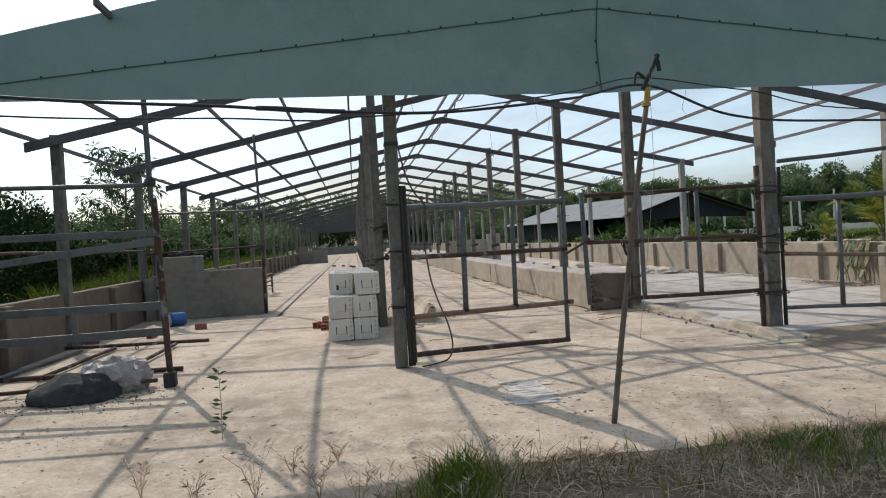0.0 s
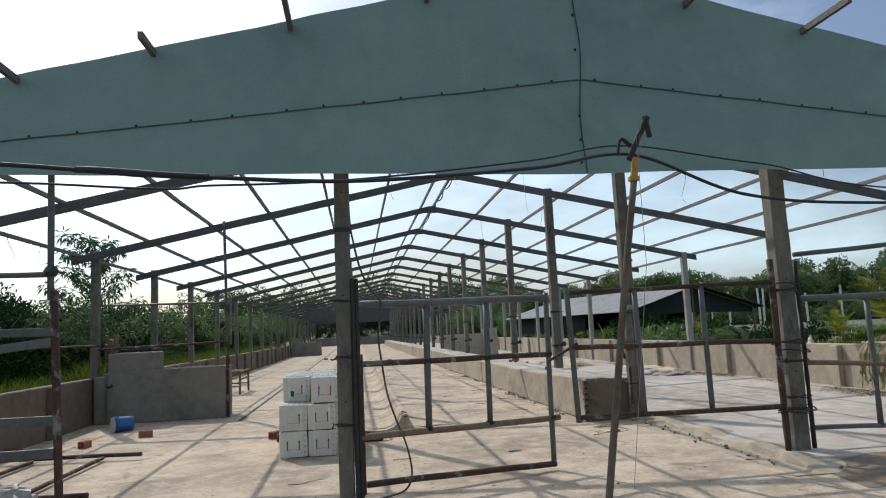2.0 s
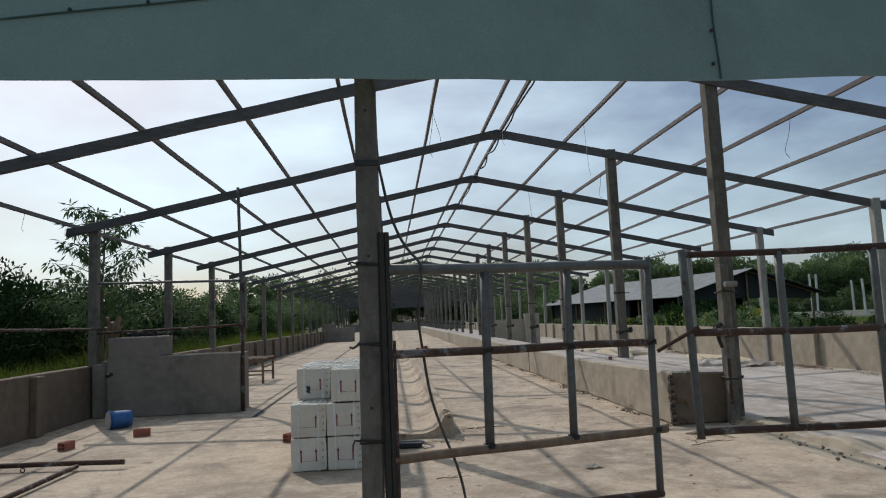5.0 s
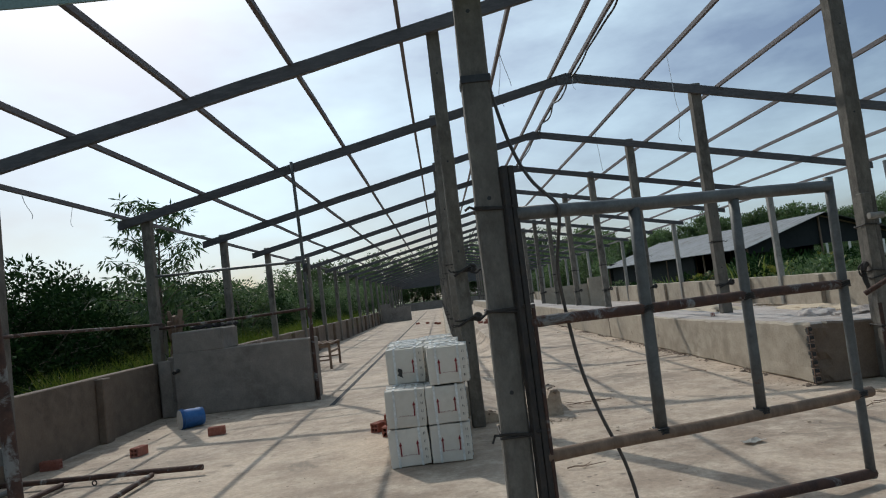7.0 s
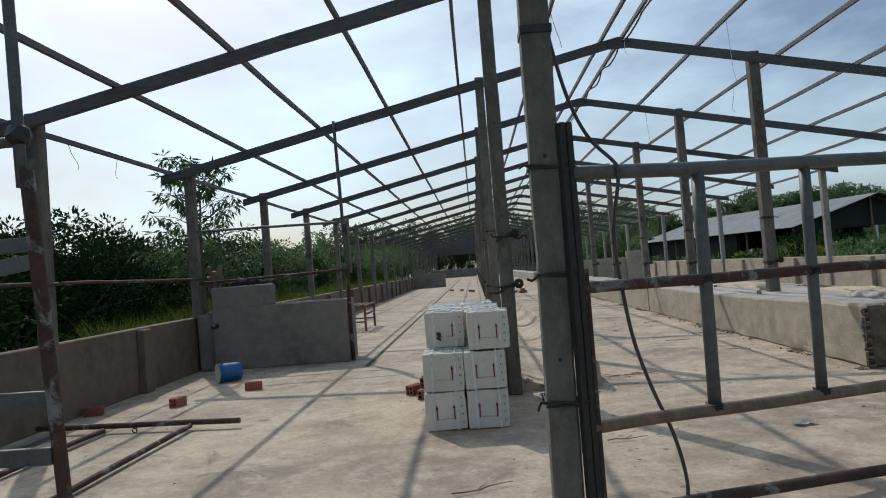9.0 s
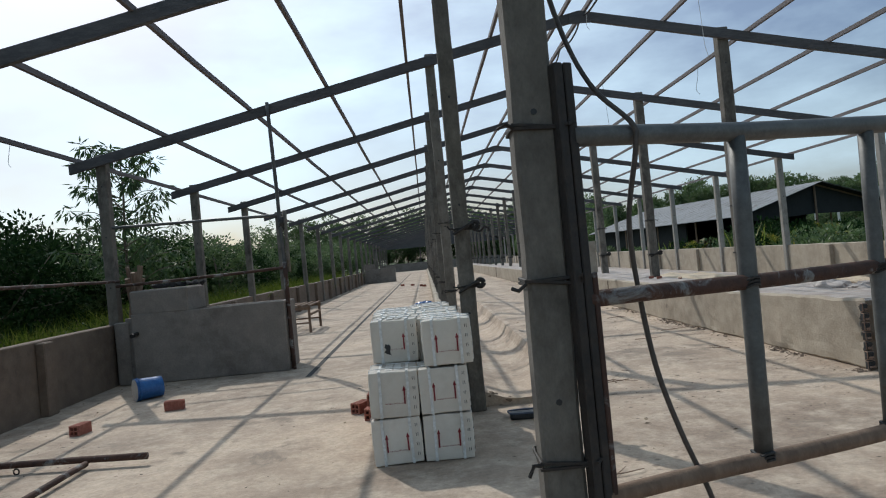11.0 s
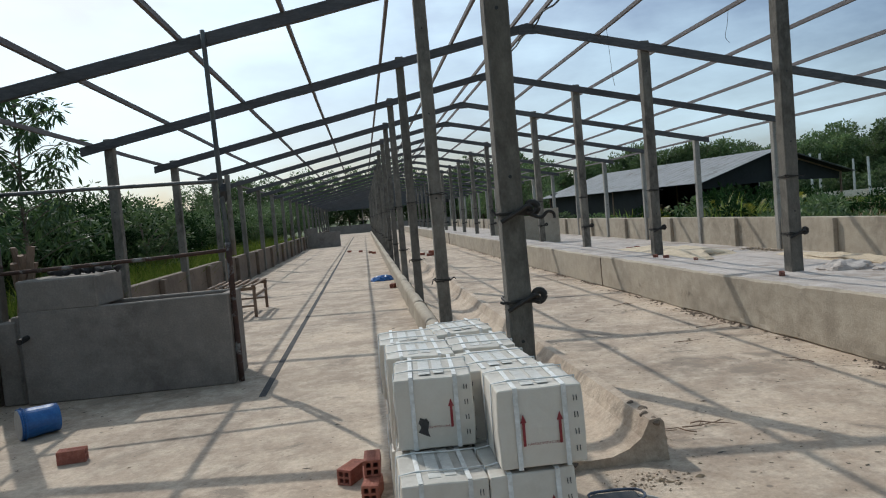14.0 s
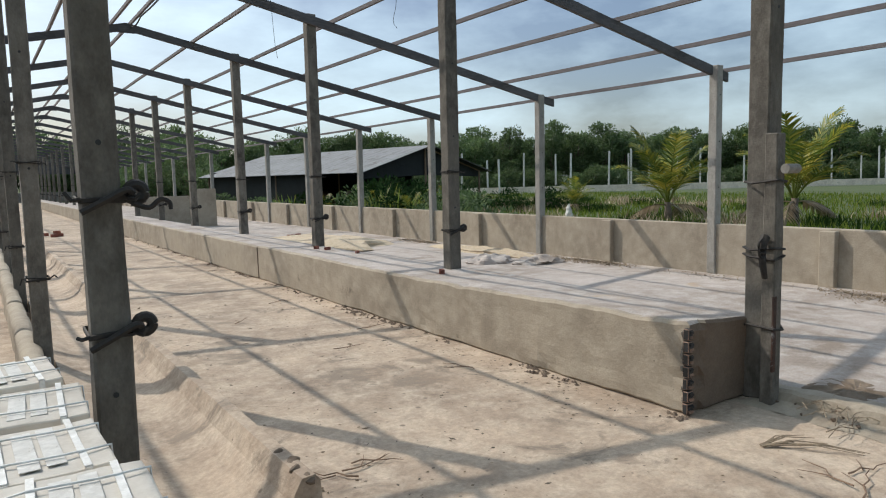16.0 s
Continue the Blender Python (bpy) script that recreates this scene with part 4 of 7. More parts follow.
def gate_a():
    g = thing("steel_gate", (0.985, 9.64, 0), "round-pipe steel gate beside the column, slightly open", "gate", "gates across the barn front")
    g.matrix_world = pose(1.018, 9.585, 0, 0, 0, 19.5)
    L = 2.13
    bm = bmesh.new()
    for s in (-0.018, 0.018):
        box(bm, -0.022 + s, 0.010 + s, -0.025, 0.025, 0.02, 2.0, 0.004)
    part("hinge_post", bm, DARKSTEEL, g, "dark channel hinge post")
    flat(g, "rust_strip", (0.038, -0.02, 0.05), (0.04, -0.02, 1.3), 0.012, 0.02, RUST, "rust-red strip")
    bar(g, "top_rail", (0.02, 0, 1.752), (L, 0, 1.776), 0.036, STEEL, "thick grey top pipe", 12, 0.008)
    bar(g, "rail", (0.02, 0, 1.205), (L, 0, 1.183), 0.029, RUST, "peeling rusty rail", 10, 0.008)
    bar(g, "rail", (0.02, 0, 0.552), (L + 0.09, 0, 0.529), 0.031, WOOD, "weathered wooden rail", 10, 0.014)
    bar(g, "bottom_rail", (0.06, -0.01, 0.14), (L, 0, 0.068), 0.03, RUST, "rusty bottom pipe", 10, 0.010)
    bar(g, "end_post", (L - 0.02, 0, 0.04), (L + 0.005, 0, 1.83), 0.028, STEEL, "grey end post", 10, 0.006)
    for x in (0.70, 1.375):
        bar(g, "upright", (x, 0.0, 0.56), (x + 0.02, 0.0, 1.74), 0.033 if x < 1 else 0.029, STEEL, "grey upright pipe", 10, 0.004)
    for x, z in ((0.70, 0.56), (0.71, 1.2), (1.375, 0.55), (1.385, 1.19), (L - 0.01, 0.53), (L - 0.01, 1.185)):
        bm = bmesh.new()
        for q in range(3):
            tube(bm, [(x + 0.038 * math.cos(a), 0.04 * math.sin(a), z + 0.012 * (q - 1) + 0.006 * math.sin(3 * a)) for a in [2 * math.pi * k / 10 for k in range(11)]], 0.006, 5)
        part("binding", bm, DARKSTEEL if z > 1 else BLACK, g, "twisted wire binding")


def gate_b():
    g = thing("steel_gate", (3.15, 9.87, 0), "rusty pipe gate hung on the middle column", "gate", "gates across the barn front")
    L = 2.2
    bar(g, "end_post", (0.02, 0, 0.52), (-0.02, 0, 1.84), 0.028, STEEL, "grey end post", 10, 0.005)
    bar(g, "hinge_post", (L, 0, 0.0), (L, 0, 2.06), 0.034, RUST, "rusty hinge post", 10, 0.005)
    bar(g, "top_rail", (0, 0, 1.80), (L, 0, 1.825), 0.025, RUST, "rusty top rail", 10, 0.01)
    bar(g, "rail", (-0.01, 0.0, 1.245), (L, 0, 1.215), 0.027, RUST, "peeling rusty rail", 10, 0.012)
    bar(g, "bottom_rail", (0.0, 0, 0.565), (L, 0, 0.55), 0.026, RUST, "rusty bottom rail", 10, 0.010)
    bar(g, "link_bar", (-0.23, 0.06, 1.13), (0.05, -0.035, 1.29), 0.014, RUST, "short rusty bar tying the gates", 8, 0.004)
    for x in (0.70, 1.42):
        bar(g, "upright", (x, 0.0, 0.56), (x - 0.01, 0.0, 1.81), 0.028, STEEL, "grey upright pipe", 10, 0.004)
    for z in (0.5, 1.2, 1.74):
        bm = bmesh.new()
        for q in range(3):
            tube(bm, [(L + 0.1 + 0.16 * math.cos(a), 0.0 + 0.11 * math.sin(a), z + 0.012 * (q - 1) + 0.012 * math.sin(2 * a + q)) for a in [2 * math.pi * k / 14 for k in range(15)]], 0.006, 5)
        part("binding", bm, DARKSTEEL, g, "dark wire binding")


def gate_c():
    g = thing("steel_gate", (5.76, 10.05, 0), "grey pipe barrier fixed beside the middle column", "gate", "gates across the barn front")
    L = 4.6
    bar(g, "hinge_post", (0.0, 0, 0.05), (0.0, 0, 2.05), 0.025, DARKSTEEL, "dark hinge post", 10, 0.004)
    bar(g, "top_rail", (0, 0, 2.12), (L, 0, 2.44), 0.028, STEEL, "grey top pipe", 10, 0.01)
    bar(g, "rail", (0, 0, 1.64), (L, 0, 1.67), 0.034, STEEL, "thick grey pipe", 12, 0.008)
    bar(g, "rail", (0, 0, 0.96), (L, 0, 0.66), 0.028, WOOD, "weathered brown rail", 10, 0.010)
    bar(g, "bottom_rail", (0, 0, 0.29), (L, 0, 0.11), 0.026, STEEL, "grey bottom pipe", 10, 0.010)
    for x, zb in ((0.79, 0.25), (1.8, 0.2), (2.8, 0.17), (3.8, 0.14)):
        bar(g, "upright", (x, 0.0, zb), (x, 0.0, 1.60), 0.030, STEEL, "grey upright pipe", 10, 0.004)
    for z in (0.5, 1.1, 1.8):
        bm = bmesh.new()
        tube(bm, [(-0.14 + 0.17 * math.cos(a), -0.02 + 0.14 * math.sin(a), z + 0.02 * math.sin(2 * a)) for a in [2 * math.pi * k / 14 for k in range(15)]], 0.008, 5)
        part("binding", bm, DARKSTEEL, g, "dark wire binding")


gate_a()
gate_b()
gate_c()


def tank_rail():
    g = thing("tank_post", (-1.515, 17.36, 0), "tall slender post with rusty rails beside the tank", "post")
    bar(g, "lower_post", (0, 0, 0), (0.0, 0, 1.55), 0.034, RUST, "dark rusty lower post", 10, 0.006)
    bar(g, "upper_post", (0, 0.05, 1.2), (-0.045, -0.02, 3.87), 0.027, STEEL, "grey upper mast", 10, 0.006)
    bar(g, "splint_post", (0.045, 0.06, 1.4), (0.05, 0.07, 2.3), 0.03, COLUMN, "", 8, 0.006)
    bar(g, "rail", (0.0, 0, 1.46), (-2.42, -0.02, 1.42), 0.022, RUST, "rusty rail", 8, 0.02)
    bar(g, "top_rail", (0.02, 0.1, 2.24), (-2.42, 0.02, 2.27), 0.022, STEEL, "grey pole rail", 8, 0.012)
    bm = bmesh.new()
    bmesh.ops.create_icosphere(bm, subdivisions=2, radius=0.07, matrix=pose(-0.01, 0.04, 2.1) @ Matrix.Diagonal((0.7, 0.7, 1.7, 1)))
    rough_up(bm, 0.04, 14)
    part("cloth_binding", bm, BLACK, g, "black cloth tied round the post")
    r = thing("wall_rail", (XL + 0.1, 13.55, 1.5), "thin rusty pipe rail tied between the columns", "rail")
    bar(r, "pipe", (0, -4.0, 0.03), (0, 0, 0.02), 0.021, RUST, "", 8, 0.012)
    bar(r, "pipe", (0, 0, 0.02), (0, 3.95, -0.01), 0.021, RUST, "", 8, 0.012)


tank_rail()

# low cross wall by the front of the raised floor
bm = bmesh.new()
box(bm, 7.8, XE - 0.03, 10.8, 10.95, 0.07, 0.95, 0.012)
long_cuts(bm, 0, 0.5)
rough_up(bm, 0.006, 2.0)
solid("cross_wall_front", bm, PLASTER, "low rendered wall across the raised floor", "wall", kind="structure")


# ---------------------------------------------------------------- strapped white cartons
def text_mesh(body, size, material):
    cu = bpy.data.curves.new("lettering", 'FONT')
    cu.body, cu.size, cu.align_x = body, size, 'CENTER'
    ob = bpy.data.objects.new("lettering", cu)
    scene.collection.objects.link(ob)
    me = bpy.data.meshes.new_from_object(ob.evaluated_get(bpy.context.evaluated_depsgraph_get()))
    bpy.data.objects.remove(ob)
    me.materials.clear()
    me.materials.append(material)
    return me


def arrow_mesh(h):
    bm = bmesh.new()
    w = 0.0055
    pts = [(-w, 0), (w, 0), (w, h - 0.034), (0.0125, h - 0.034), (0, h), (-0.0125, h - 0.034), (-w, h - 0.034)]
    vs = [bm.verts.new((x, 0, z)) for x, z in pts]
    bm.faces.new(vs)
    r = bmesh.ops.extrude_face_region(bm, geom=bm.faces[:])
    bmesh.ops.translate(bm, verts=[v for v in r["geom"] if isinstance(v, bmesh.types.BMVert)], vec=(0, 0.001, 0))
    return mesh_of("arrow", bm, RED_INK)


TEXT = text_mesh("HANDLE WITH CARE", 0.0132, RED_INK)
ARROW = arrow_mesh(0.125)
CW, CD, CH = 0.335, 0.43, 0.312


def carton_body(seed):
    bm = bmesh.new()
    box(bm, -CW / 2, CW / 2, 0, CD, 0, CH, 0.007, None, 2)
    long_cuts(bm, 0, 0.08)
    long_cuts(bm, 1, 0.1)
    long_cuts(bm, 2, 0.08)
    for v in bm.verts:
        bulge = 1 - (2 * v.co.z / CH - 1) ** 2
        v.co.x += 0.004 * bulge * (1 if v.co.x > 0 else -1)
        v.co.y += 0.004 * bulge * (1 if v.co.y > CD / 2 else -1)
        if v.co.z > CH * 0.9:
            v.co.z += 0.006 * noise.noise(v.co * 9 + Vector((seed * 3, 0, 0)))
    rough_up(bm, 0.006, 7.0, seed)
    bmesh.ops.recalc_face_normals(bm, faces=bm.faces)
    for f in bm.faces:
        if f.normal.z > 0.8 and f.calc_center_median().y > 0.02 and f.calc_center_median().y < CD - 0.02:
            f.material_index = 1
    return mesh_of("carton_body", bm, [CARTON, CARTON_TOP], False)


def carton_straps():
    """Two straps along the depth and two across, each a flat band round the box."""
    meshes = []
    e = 0.004
    for x in (-0.095, 0.095):
        bm = bmesh.new()
        w = 0.0095
        for a, b in (((x, -e - 0.004, 0.0), (x, -e - 0.004, CH + e)), ((x, -e, CH + e + 0.002), (x + 0.004, CD + e, CH + e + 0.002)), ((x, CD + e + 0.004, CH), (x, CD + e + 0.004, 0))):
            m, n = axis_frame(a, b)
            up = abs(a[2] - b[2]) > 0.1
            bb = bmesh.new()
            if up:
                box(bb, x - w, x + w, a[1] - 0.0015, a[1] + 0.0015, min(a[2], b[2]), max(a[2], b[2]))
            else:
                box(bb, x - w, x + w, a[1], b[1], a[2] - 0.0015, a[2] + 0.0025)
            tmp = bpy.data.meshes.new("t")
            bb.to_mesh(tmp)
            bb.free()
            bm.from_mesh(tmp)
            bpy.data.meshes.remove(tmp)
        rough_up(bm, 0.003, 6, x * 30)
        meshes.append(mesh_of("strap", bm, STRAP))
    for y in (0.11, 0.33):
        bm = bmesh.new()
        pts = [(-CW / 2 - 0.008, y, 0.01), (-CW / 2 - 0.009, y, CH * 0.6), (-CW / 2 - 0.004, y, CH + 0.006), (-0.1, y + 0.01, CH + 0.011), (0.05, y - 0.012, CH + 0.012),
               (CW / 2 + 0.004, y + 0.008, CH + 0.006), (CW / 2 + 0.009, y + 0.004, CH * 0.6), (CW / 2 + 0.008, y, 0.01)]
        tube(bm, pts, 0.0038, 5)
        meshes.append(mesh_of("cord", bm, STRAP, True))
    return meshes


STRAPS = carton_straps()
BODIES = [carton_body(s) for s in (1.0, 5.0, 9.0)]
bm = bmesh.new()
box(bm, -0.058, -0.008, 0.05, CD - 0.05, CH + 0.0035, CH + 0.0055)
box(bm, 0.006, 0.052, 0.06, CD - 0.04, CH + 0.0035, CH + 0.0052)
rough_up(bm, 0.002, 9)
TAPE_ME = mesh_of("tape", bm, TAPE)
bm = bmesh.new()
for q in range(4):
    for dx in (-0.006, 0.004):
        z = 0.26 - 0.066 * q
        m = pose(CW / 2 + 0.0065, 0.03 + dx, z, 18, 0, 0)
        box(bm, -0.001, 0.001, -0.0012, 0.0012, -0.011, 0.011, 0, m)
        box(bm, -0.001, 0.001, -0.0016, 0.0016, -0.011, 0.011, 0, pose(CW / 2 - 0.028 + dx * 1.2, -0.0068, z, 0, 18, 90))
MARKS_ME = mesh_of("handling_mark", bm, BLACK_INK)


def carton(x, y, z, turn, i, torn=False, arrows=2, scale=1.0):
    c = thing("carton", pose(x, y, z, random.gauss(0, 0.5), random.gauss(0, 0.7), turn), "white strapped cardboard carton with red arrows, dusty and dented", "carton", "stacked cartons beside the column")
    part("carton_body", BODIES[i % 3], None, c)
    for k, m in enumerate(STRAPS):
        part("strap" if k < 2 else "cord", m, None, c, "white plastic strap" if k < 2 else "white binding cord")
    part("tape", TAPE_ME, None, c, "pale closing tape")
    tagged(part("handling_mark", MARKS_ME, None, c, "small black marks"), kind="stuff")
    for k in range(arrows):
        part("arrow", ARROW, None, c, "faded red arrow").matrix_local = pose((-0.072 + 0.144 * k) if arrows == 2 else 0.07, -0.0078, 0.09)
    part("lettering", TEXT, None, c, "red lettering").matrix_local = pose(0.003 if arrows == 2 else -0.002, -0.0078, 0.092, 90, 0, 0)
    if torn:
        bm = bmesh.new()
        bmesh.ops.create_circle(bm, cap_ends=True, segments=14, radius=0.028, matrix=pose(-0.055, -0.0085, 0.10, 90, 0, 0) @ Matrix.Diagonal((1, 1.3, 1, 1)))
        for v in bm.verts:
            v.co += Vector((noise.noise(v.co * 60) * 0.022, 0, noise.noise(v.co * 55 + Vector((5, 0, 0))) * 0.025))
        part("tear", bm, BLACK_INK, c, "dark tear in the cardboard")
    return c


_n = 0
for layer in range(3):
    for row in range(5):
        for col in (0, 1):
            if layer == 2 and row > (2 if col == 0 else 3):
                continue
            yy = 12.075 + row * (0.452 if layer < 2 else 0.463) + (0.36 if (layer == 2 and col == 0) else 0.0) + random.uniform(0, 0.015)
            xx = 0.204 + 0.345 * col + (0.018 if layer == 2 else 0.0) + random.uniform(-0.012, 0.012) + (0.0 if layer < 2 else 0.045 * col - 0.008) + (0.01 if layer == 1 else 0)
            if layer == 2:
                xx -= (0.03 if col else 0.015) * row
            carton(xx, yy, 0.006 + layer * 0.325 + (random.uniform(-0.02, 0.012) if layer == 2 and row > 0 else 0.0), random.uniform(-5, 5) * (0.4 if row == 0 else 1.0) + (-3.5 if layer == 2 and col == 0 else 0) , _n, torn=(layer == 2 and row == 0 and col == 0),
                   arrows=1 if (col == 0 and layer > 0) else 2)
            _n += 1


# ---------------------------------------------------------------- hollow bricks
def brick_mesh():
    bm = bmesh.new()
    L, W, H, t = 0.20, 0.10, 0.10, 0.014
    # shell and cross webs, so that the four holes go right through
    for a in ((-W / 2, W / 2, 0, t), (-W / 2, W / 2, H - t, H), (-W / 2, -W / 2 + t, t, H - t), (W / 2 - t, W / 2, t, H - t),
              (-t / 2, t / 2, t, H - t), (-W / 2 + t, -t / 2, H / 2 - t / 2, H / 2 + t / 2), (t / 2, W / 2 - t, H / 2 - t / 2, H / 2 + t / 2)):
        box(bm, -L / 2, L / 2, a[0], a[1], a[2], a[3])
    for k in range(4):
        box(bm, -L / 2, L / 2, -W / 2 - 0.0022, -W / 2, 0.02 + 0.018 * k, 0.028 + 0.018 * k)
        box(bm, -L / 2, L / 2, W / 2, W / 2 + 0.0022, 0.02 + 0.018 * k, 0.028 + 0.018 * k)
        box(bm, -L / 2, L / 2, -0.04 + 0.022 * k, -0.032 + 0.022 * k, H, H + 0.0022)
    rough_up(bm, 0.003, 14)
    return mesh_of("hollow_brick", bm, BRICK)


BRICK_ME = brick_mesh()
BRICKS = [(-2.40, 15.06, 0, 8), (-3.03, 14.24, 0, 80), (-3.9, 13.99, 0, 8), (-0.10, 13.64, 0, 80), (-0.10, 13.80, 0, 95), (-0.09, 13.78, 0.103, 88), (-0.23, 13.95, 0, 60),
          (5.06, 20.8, 0.585, 15), (5.14, 19.9, 0.585, 70), (5.0, 21.1, 0.585, 40), (4.9, 17.25, 0.585, 65), (0.55, 26.0, 0, 70), (2.5, 37.3, 0, 10), (2.7, 37.6, 0, 40), (2.3, 38.2, 0, 5), (2.6, 37.45, 0.103, 20),
          (-0.3, 46, 0, 5), (-0.9, 47, 0, 30), (0.2, 44, 0, 60), (0.35, 43.2, 0, 20), (7.8, 29.4, 0.08, 10), (8.1, 29.6, 0.08, 50)]
for x, y, z, r in BRICKS:
    ob = new("hollow_brick", BRICK_ME)
    k = 0.55 if z > 0.2 else 1.0
    ob.matrix_world = pose(x, y, z + (0.001 if z < 0.2 else -0.008), 0, 0, r) @ Matrix.Diagonal((k * (0.8 if z > 0.2 else 1), k, k, 1))
    tagged(ob, "red hollow clay brick lying on the concrete" if z < 0.2 else "red hollow clay brick resting on the pen wall", "brick", "loose hollow bricks")


# ---------------------------------------------------------------- loose things on the floor
def bucket():
    b = thing("paint_bucket", pose(-3.04, 15.98, 0.135, 0, 90, 38), "blue plastic bucket lying on its side", "bucket")
    bm = bmesh.new()
    R, Lh, t = 0.135, 0.30, 0.006
    prof = [(R * 0.90, 0.13), (R * 0.93, 0.05), (R, -0.15), (R + 0.006, -0.152), (R + 0.006, -0.165), (R - t, -0.165), (R * 0.9 - t, 0.12)]
    prof = [(R * 0.92, 0.15)] + prof[1:]
    rings = [[bm.verts.new((r * math.cos(a), r * math.sin(a), z)) for a in [2 * math.pi * k / 28 for k in range(28)]] for r, z in prof]
    for a, c in zip(rings, rings[1:]):
        for k in range(28):
            bm.faces.new((a[k], a[(k + 1) % 28], c[(k + 1) % 28], c[k]))
    bm.faces.new(rings[0])
    bm.faces.new(rings[-1][::-1])
    part("shell", bm, BLUE, b, smooth=False)
    bm = bmesh.new()
    bmesh.ops.create_cone(bm, cap_ends=True, segments=28, radius1=R - 0.004, radius2=R - 0.004, depth=0.012, matrix=pose(0, 0, -0.162))
    part("lid", bm, PALEPLASTIC, b, "pale dusty lid")
    bm = bmesh.new()
    tube(bm, [((R + 0.008) * math.cos(a), (R + 0.008) * math.sin(a), -0.13) for a in [2 * math.pi * k / 28 for k in range(29)]], 0.006, 6)
    part("rim", bm, BLUE, b)


bucket()


def lying_frame():
    f = thing("lying_gate_frame", (-2.85, 11.84, 0), "rusty pipe gate frame lying flat on the concrete", "gate frame")
    bar(f, "end_bar", (-1.1, 1.22, 0.07), (1.05, 0.96, 0.07), 0.027, RUST, "dark rusty bar", 10, 0.006)
    bar(f, "end_bar", (-1.0, -1.15, 0.035), (1.2, -1.3, 0.035), 0.03, RUST, "dark rusty bar", 10, 0.006)
    bar(f, "rail", (-0.33, 1.05, 0.045), (-0.42, -1.3, 0.04), 0.024, RUST, "rusty pipe", 10, 0.006)
    bar(f, "rail", (0.56, 0.98, 0.045), (0.50, -1.25, 0.04), 0.024, RUST, "flaking pale and rusty pipe", 10, 0.006)
    bar(f, "rail", (-0.82, 1.1, 0.04), (-1.0, -1.3, 0.035), 0.026, STEEL, "grey pipe", 10, 0.006)
    bm = bmesh.new()
    tube(bm, [(-0.02 + 0.022 * math.cos(a), 1.05, 0.025 + 0.022 * math.sin(a)) for a in [2 * math.pi * k / 12 for k in range(13)]], 0.006, 6)
    part("eye_ring", bm, DARKSTEEL, f, "small iron ring")


lying_frame()


def ash_heap():
    h = thing("ash_heap", (-2.40, 9.36, 0), "heap of wet dark ash spilling from a torn sack", "ash heap")
    bm = bmesh.new()
    bmesh.ops.create_uvsphere(bm, u_segments=34, v_segments=18, radius=1.0)
    for v in bm.verts:
        q = v.co.copy()
        s = 0.46 + 0.08 * noise.noise(q * 1.7)
        v.co = Vector((q.x * s * 1.0, q.y * s * 0.62, max(-0.01, q.z * 0.25 * (1 + 0.2 * noise.noise(q * 2.3)))))
        v.co += noise.noise_vector(v.co * 22) * 0.014
    part("ash", bm, ASH, h, smooth=True)
    bm = bmesh.new()
    bmesh.ops.create_uvsphere(bm, u_segments=30, v_segments=16, radius=1.0)
    for v in bm.verts:
        q = v.co.copy()
        v.co = Vector((q.x * 0.36, q.y * 0.26, max(-0.16, q.z * 0.19))) + noise.noise_vector(q * 2.6) * 0.085 + noise.noise_vector(q * 8) * 0.02
        v.co += Vector((0.30, 0.27, 0.15))
    part("sack", bm, SACK, h, "crumpled pale woven sack with red print", smooth=False)
    bm = bmesh.new()
    for i in range(480):
        a, r = random.random() * 6.28, abs(random.gauss(0.42, 0.28))
        s = random.uniform(0.003, 0.012)
        bmesh.ops.create_icosphere(bm, subdivisions=1, radius=s, matrix=pose(r * math.cos(a) * 1.4 + 0.02, r * math.sin(a) * 0.75 - 0.12, s * 0.4) @ Matrix.Diagonal((1, 1, 0.6, 1)))
    tagged(part("crumbs", bm, ASH, h, "scattered ash crumbs"), kind="stuff")


ash_heap()


def torn_sheet():
    root = thing("torn_sheet", pose(1.96, 8.2, floor_z(8.2), 3.1, 0, 0), "torn pale sheet of laths lying on the slab", "sheet")
    for i in range(11):
        bm = bmesh.new()
        y = -0.36 + 0.072 * i
        l0, l1 = -0.2 - 0.12 * random.random() + 0.01 * i, 0.16 + 0.15 * random.random()
        n = 7
        va = [bm.verts.new((l0 + (l1 - l0) * k / n, y + 0.008 * random.random(), 0.006 + 0.006 * random.random())) for k in range(n + 1)]
        vb = [bm.verts.new((l0 + (l1 - l0) * k / n, y + 0.058 + 0.01 * random.random(), 0.006 + 0.01 * random.random())) for k in range(n + 1)]
        for k in range(n):
            bm.faces.new((va[k], va[k + 1], vb[k + 1], vb[k]))
        bmesh.ops.solidify(bm, geom=bm.faces[:], thickness=0.004)
        part("strip", bm, PAPER, root)


torn_sheet()


def bench():
    b = thing("wooden_bench", (-2.62, 23.75, 0), "rough wooden slat bench in the aisle", "bench")
    for x in (-0.42, 0.42):
        for y in (-0.75, 0.75):
            flat(b, "leg", (x, y, 0), (x, y, 0.60), 0.055, 0.055, WOOD)
    for y in (-0.75, 0.75):
        flat(b, "end_rail", (-0.46, y, 0.55), (0.46, y, 0.55), 0.05, 0.06, WOOD)
        flat(b, "stretcher", (-0.42, y, 0.22), (0.42, y, 0.22), 0.035, 0.035, WOOD)
    for k in range(6):
        flat(b, "slat", (-0.42 + 0.168 * k, -0.85, 0.61), (-0.42 + 0.168 * k, 0.85, 0.61), 0.06, 0.03, WOOD)
    for x in (-0.42, 0.42):
        flat(b, "side_rail", (x, -0.75, 0.4), (x, 0.75, 0.4), 0.035, 0.05, WOOD)


bench()


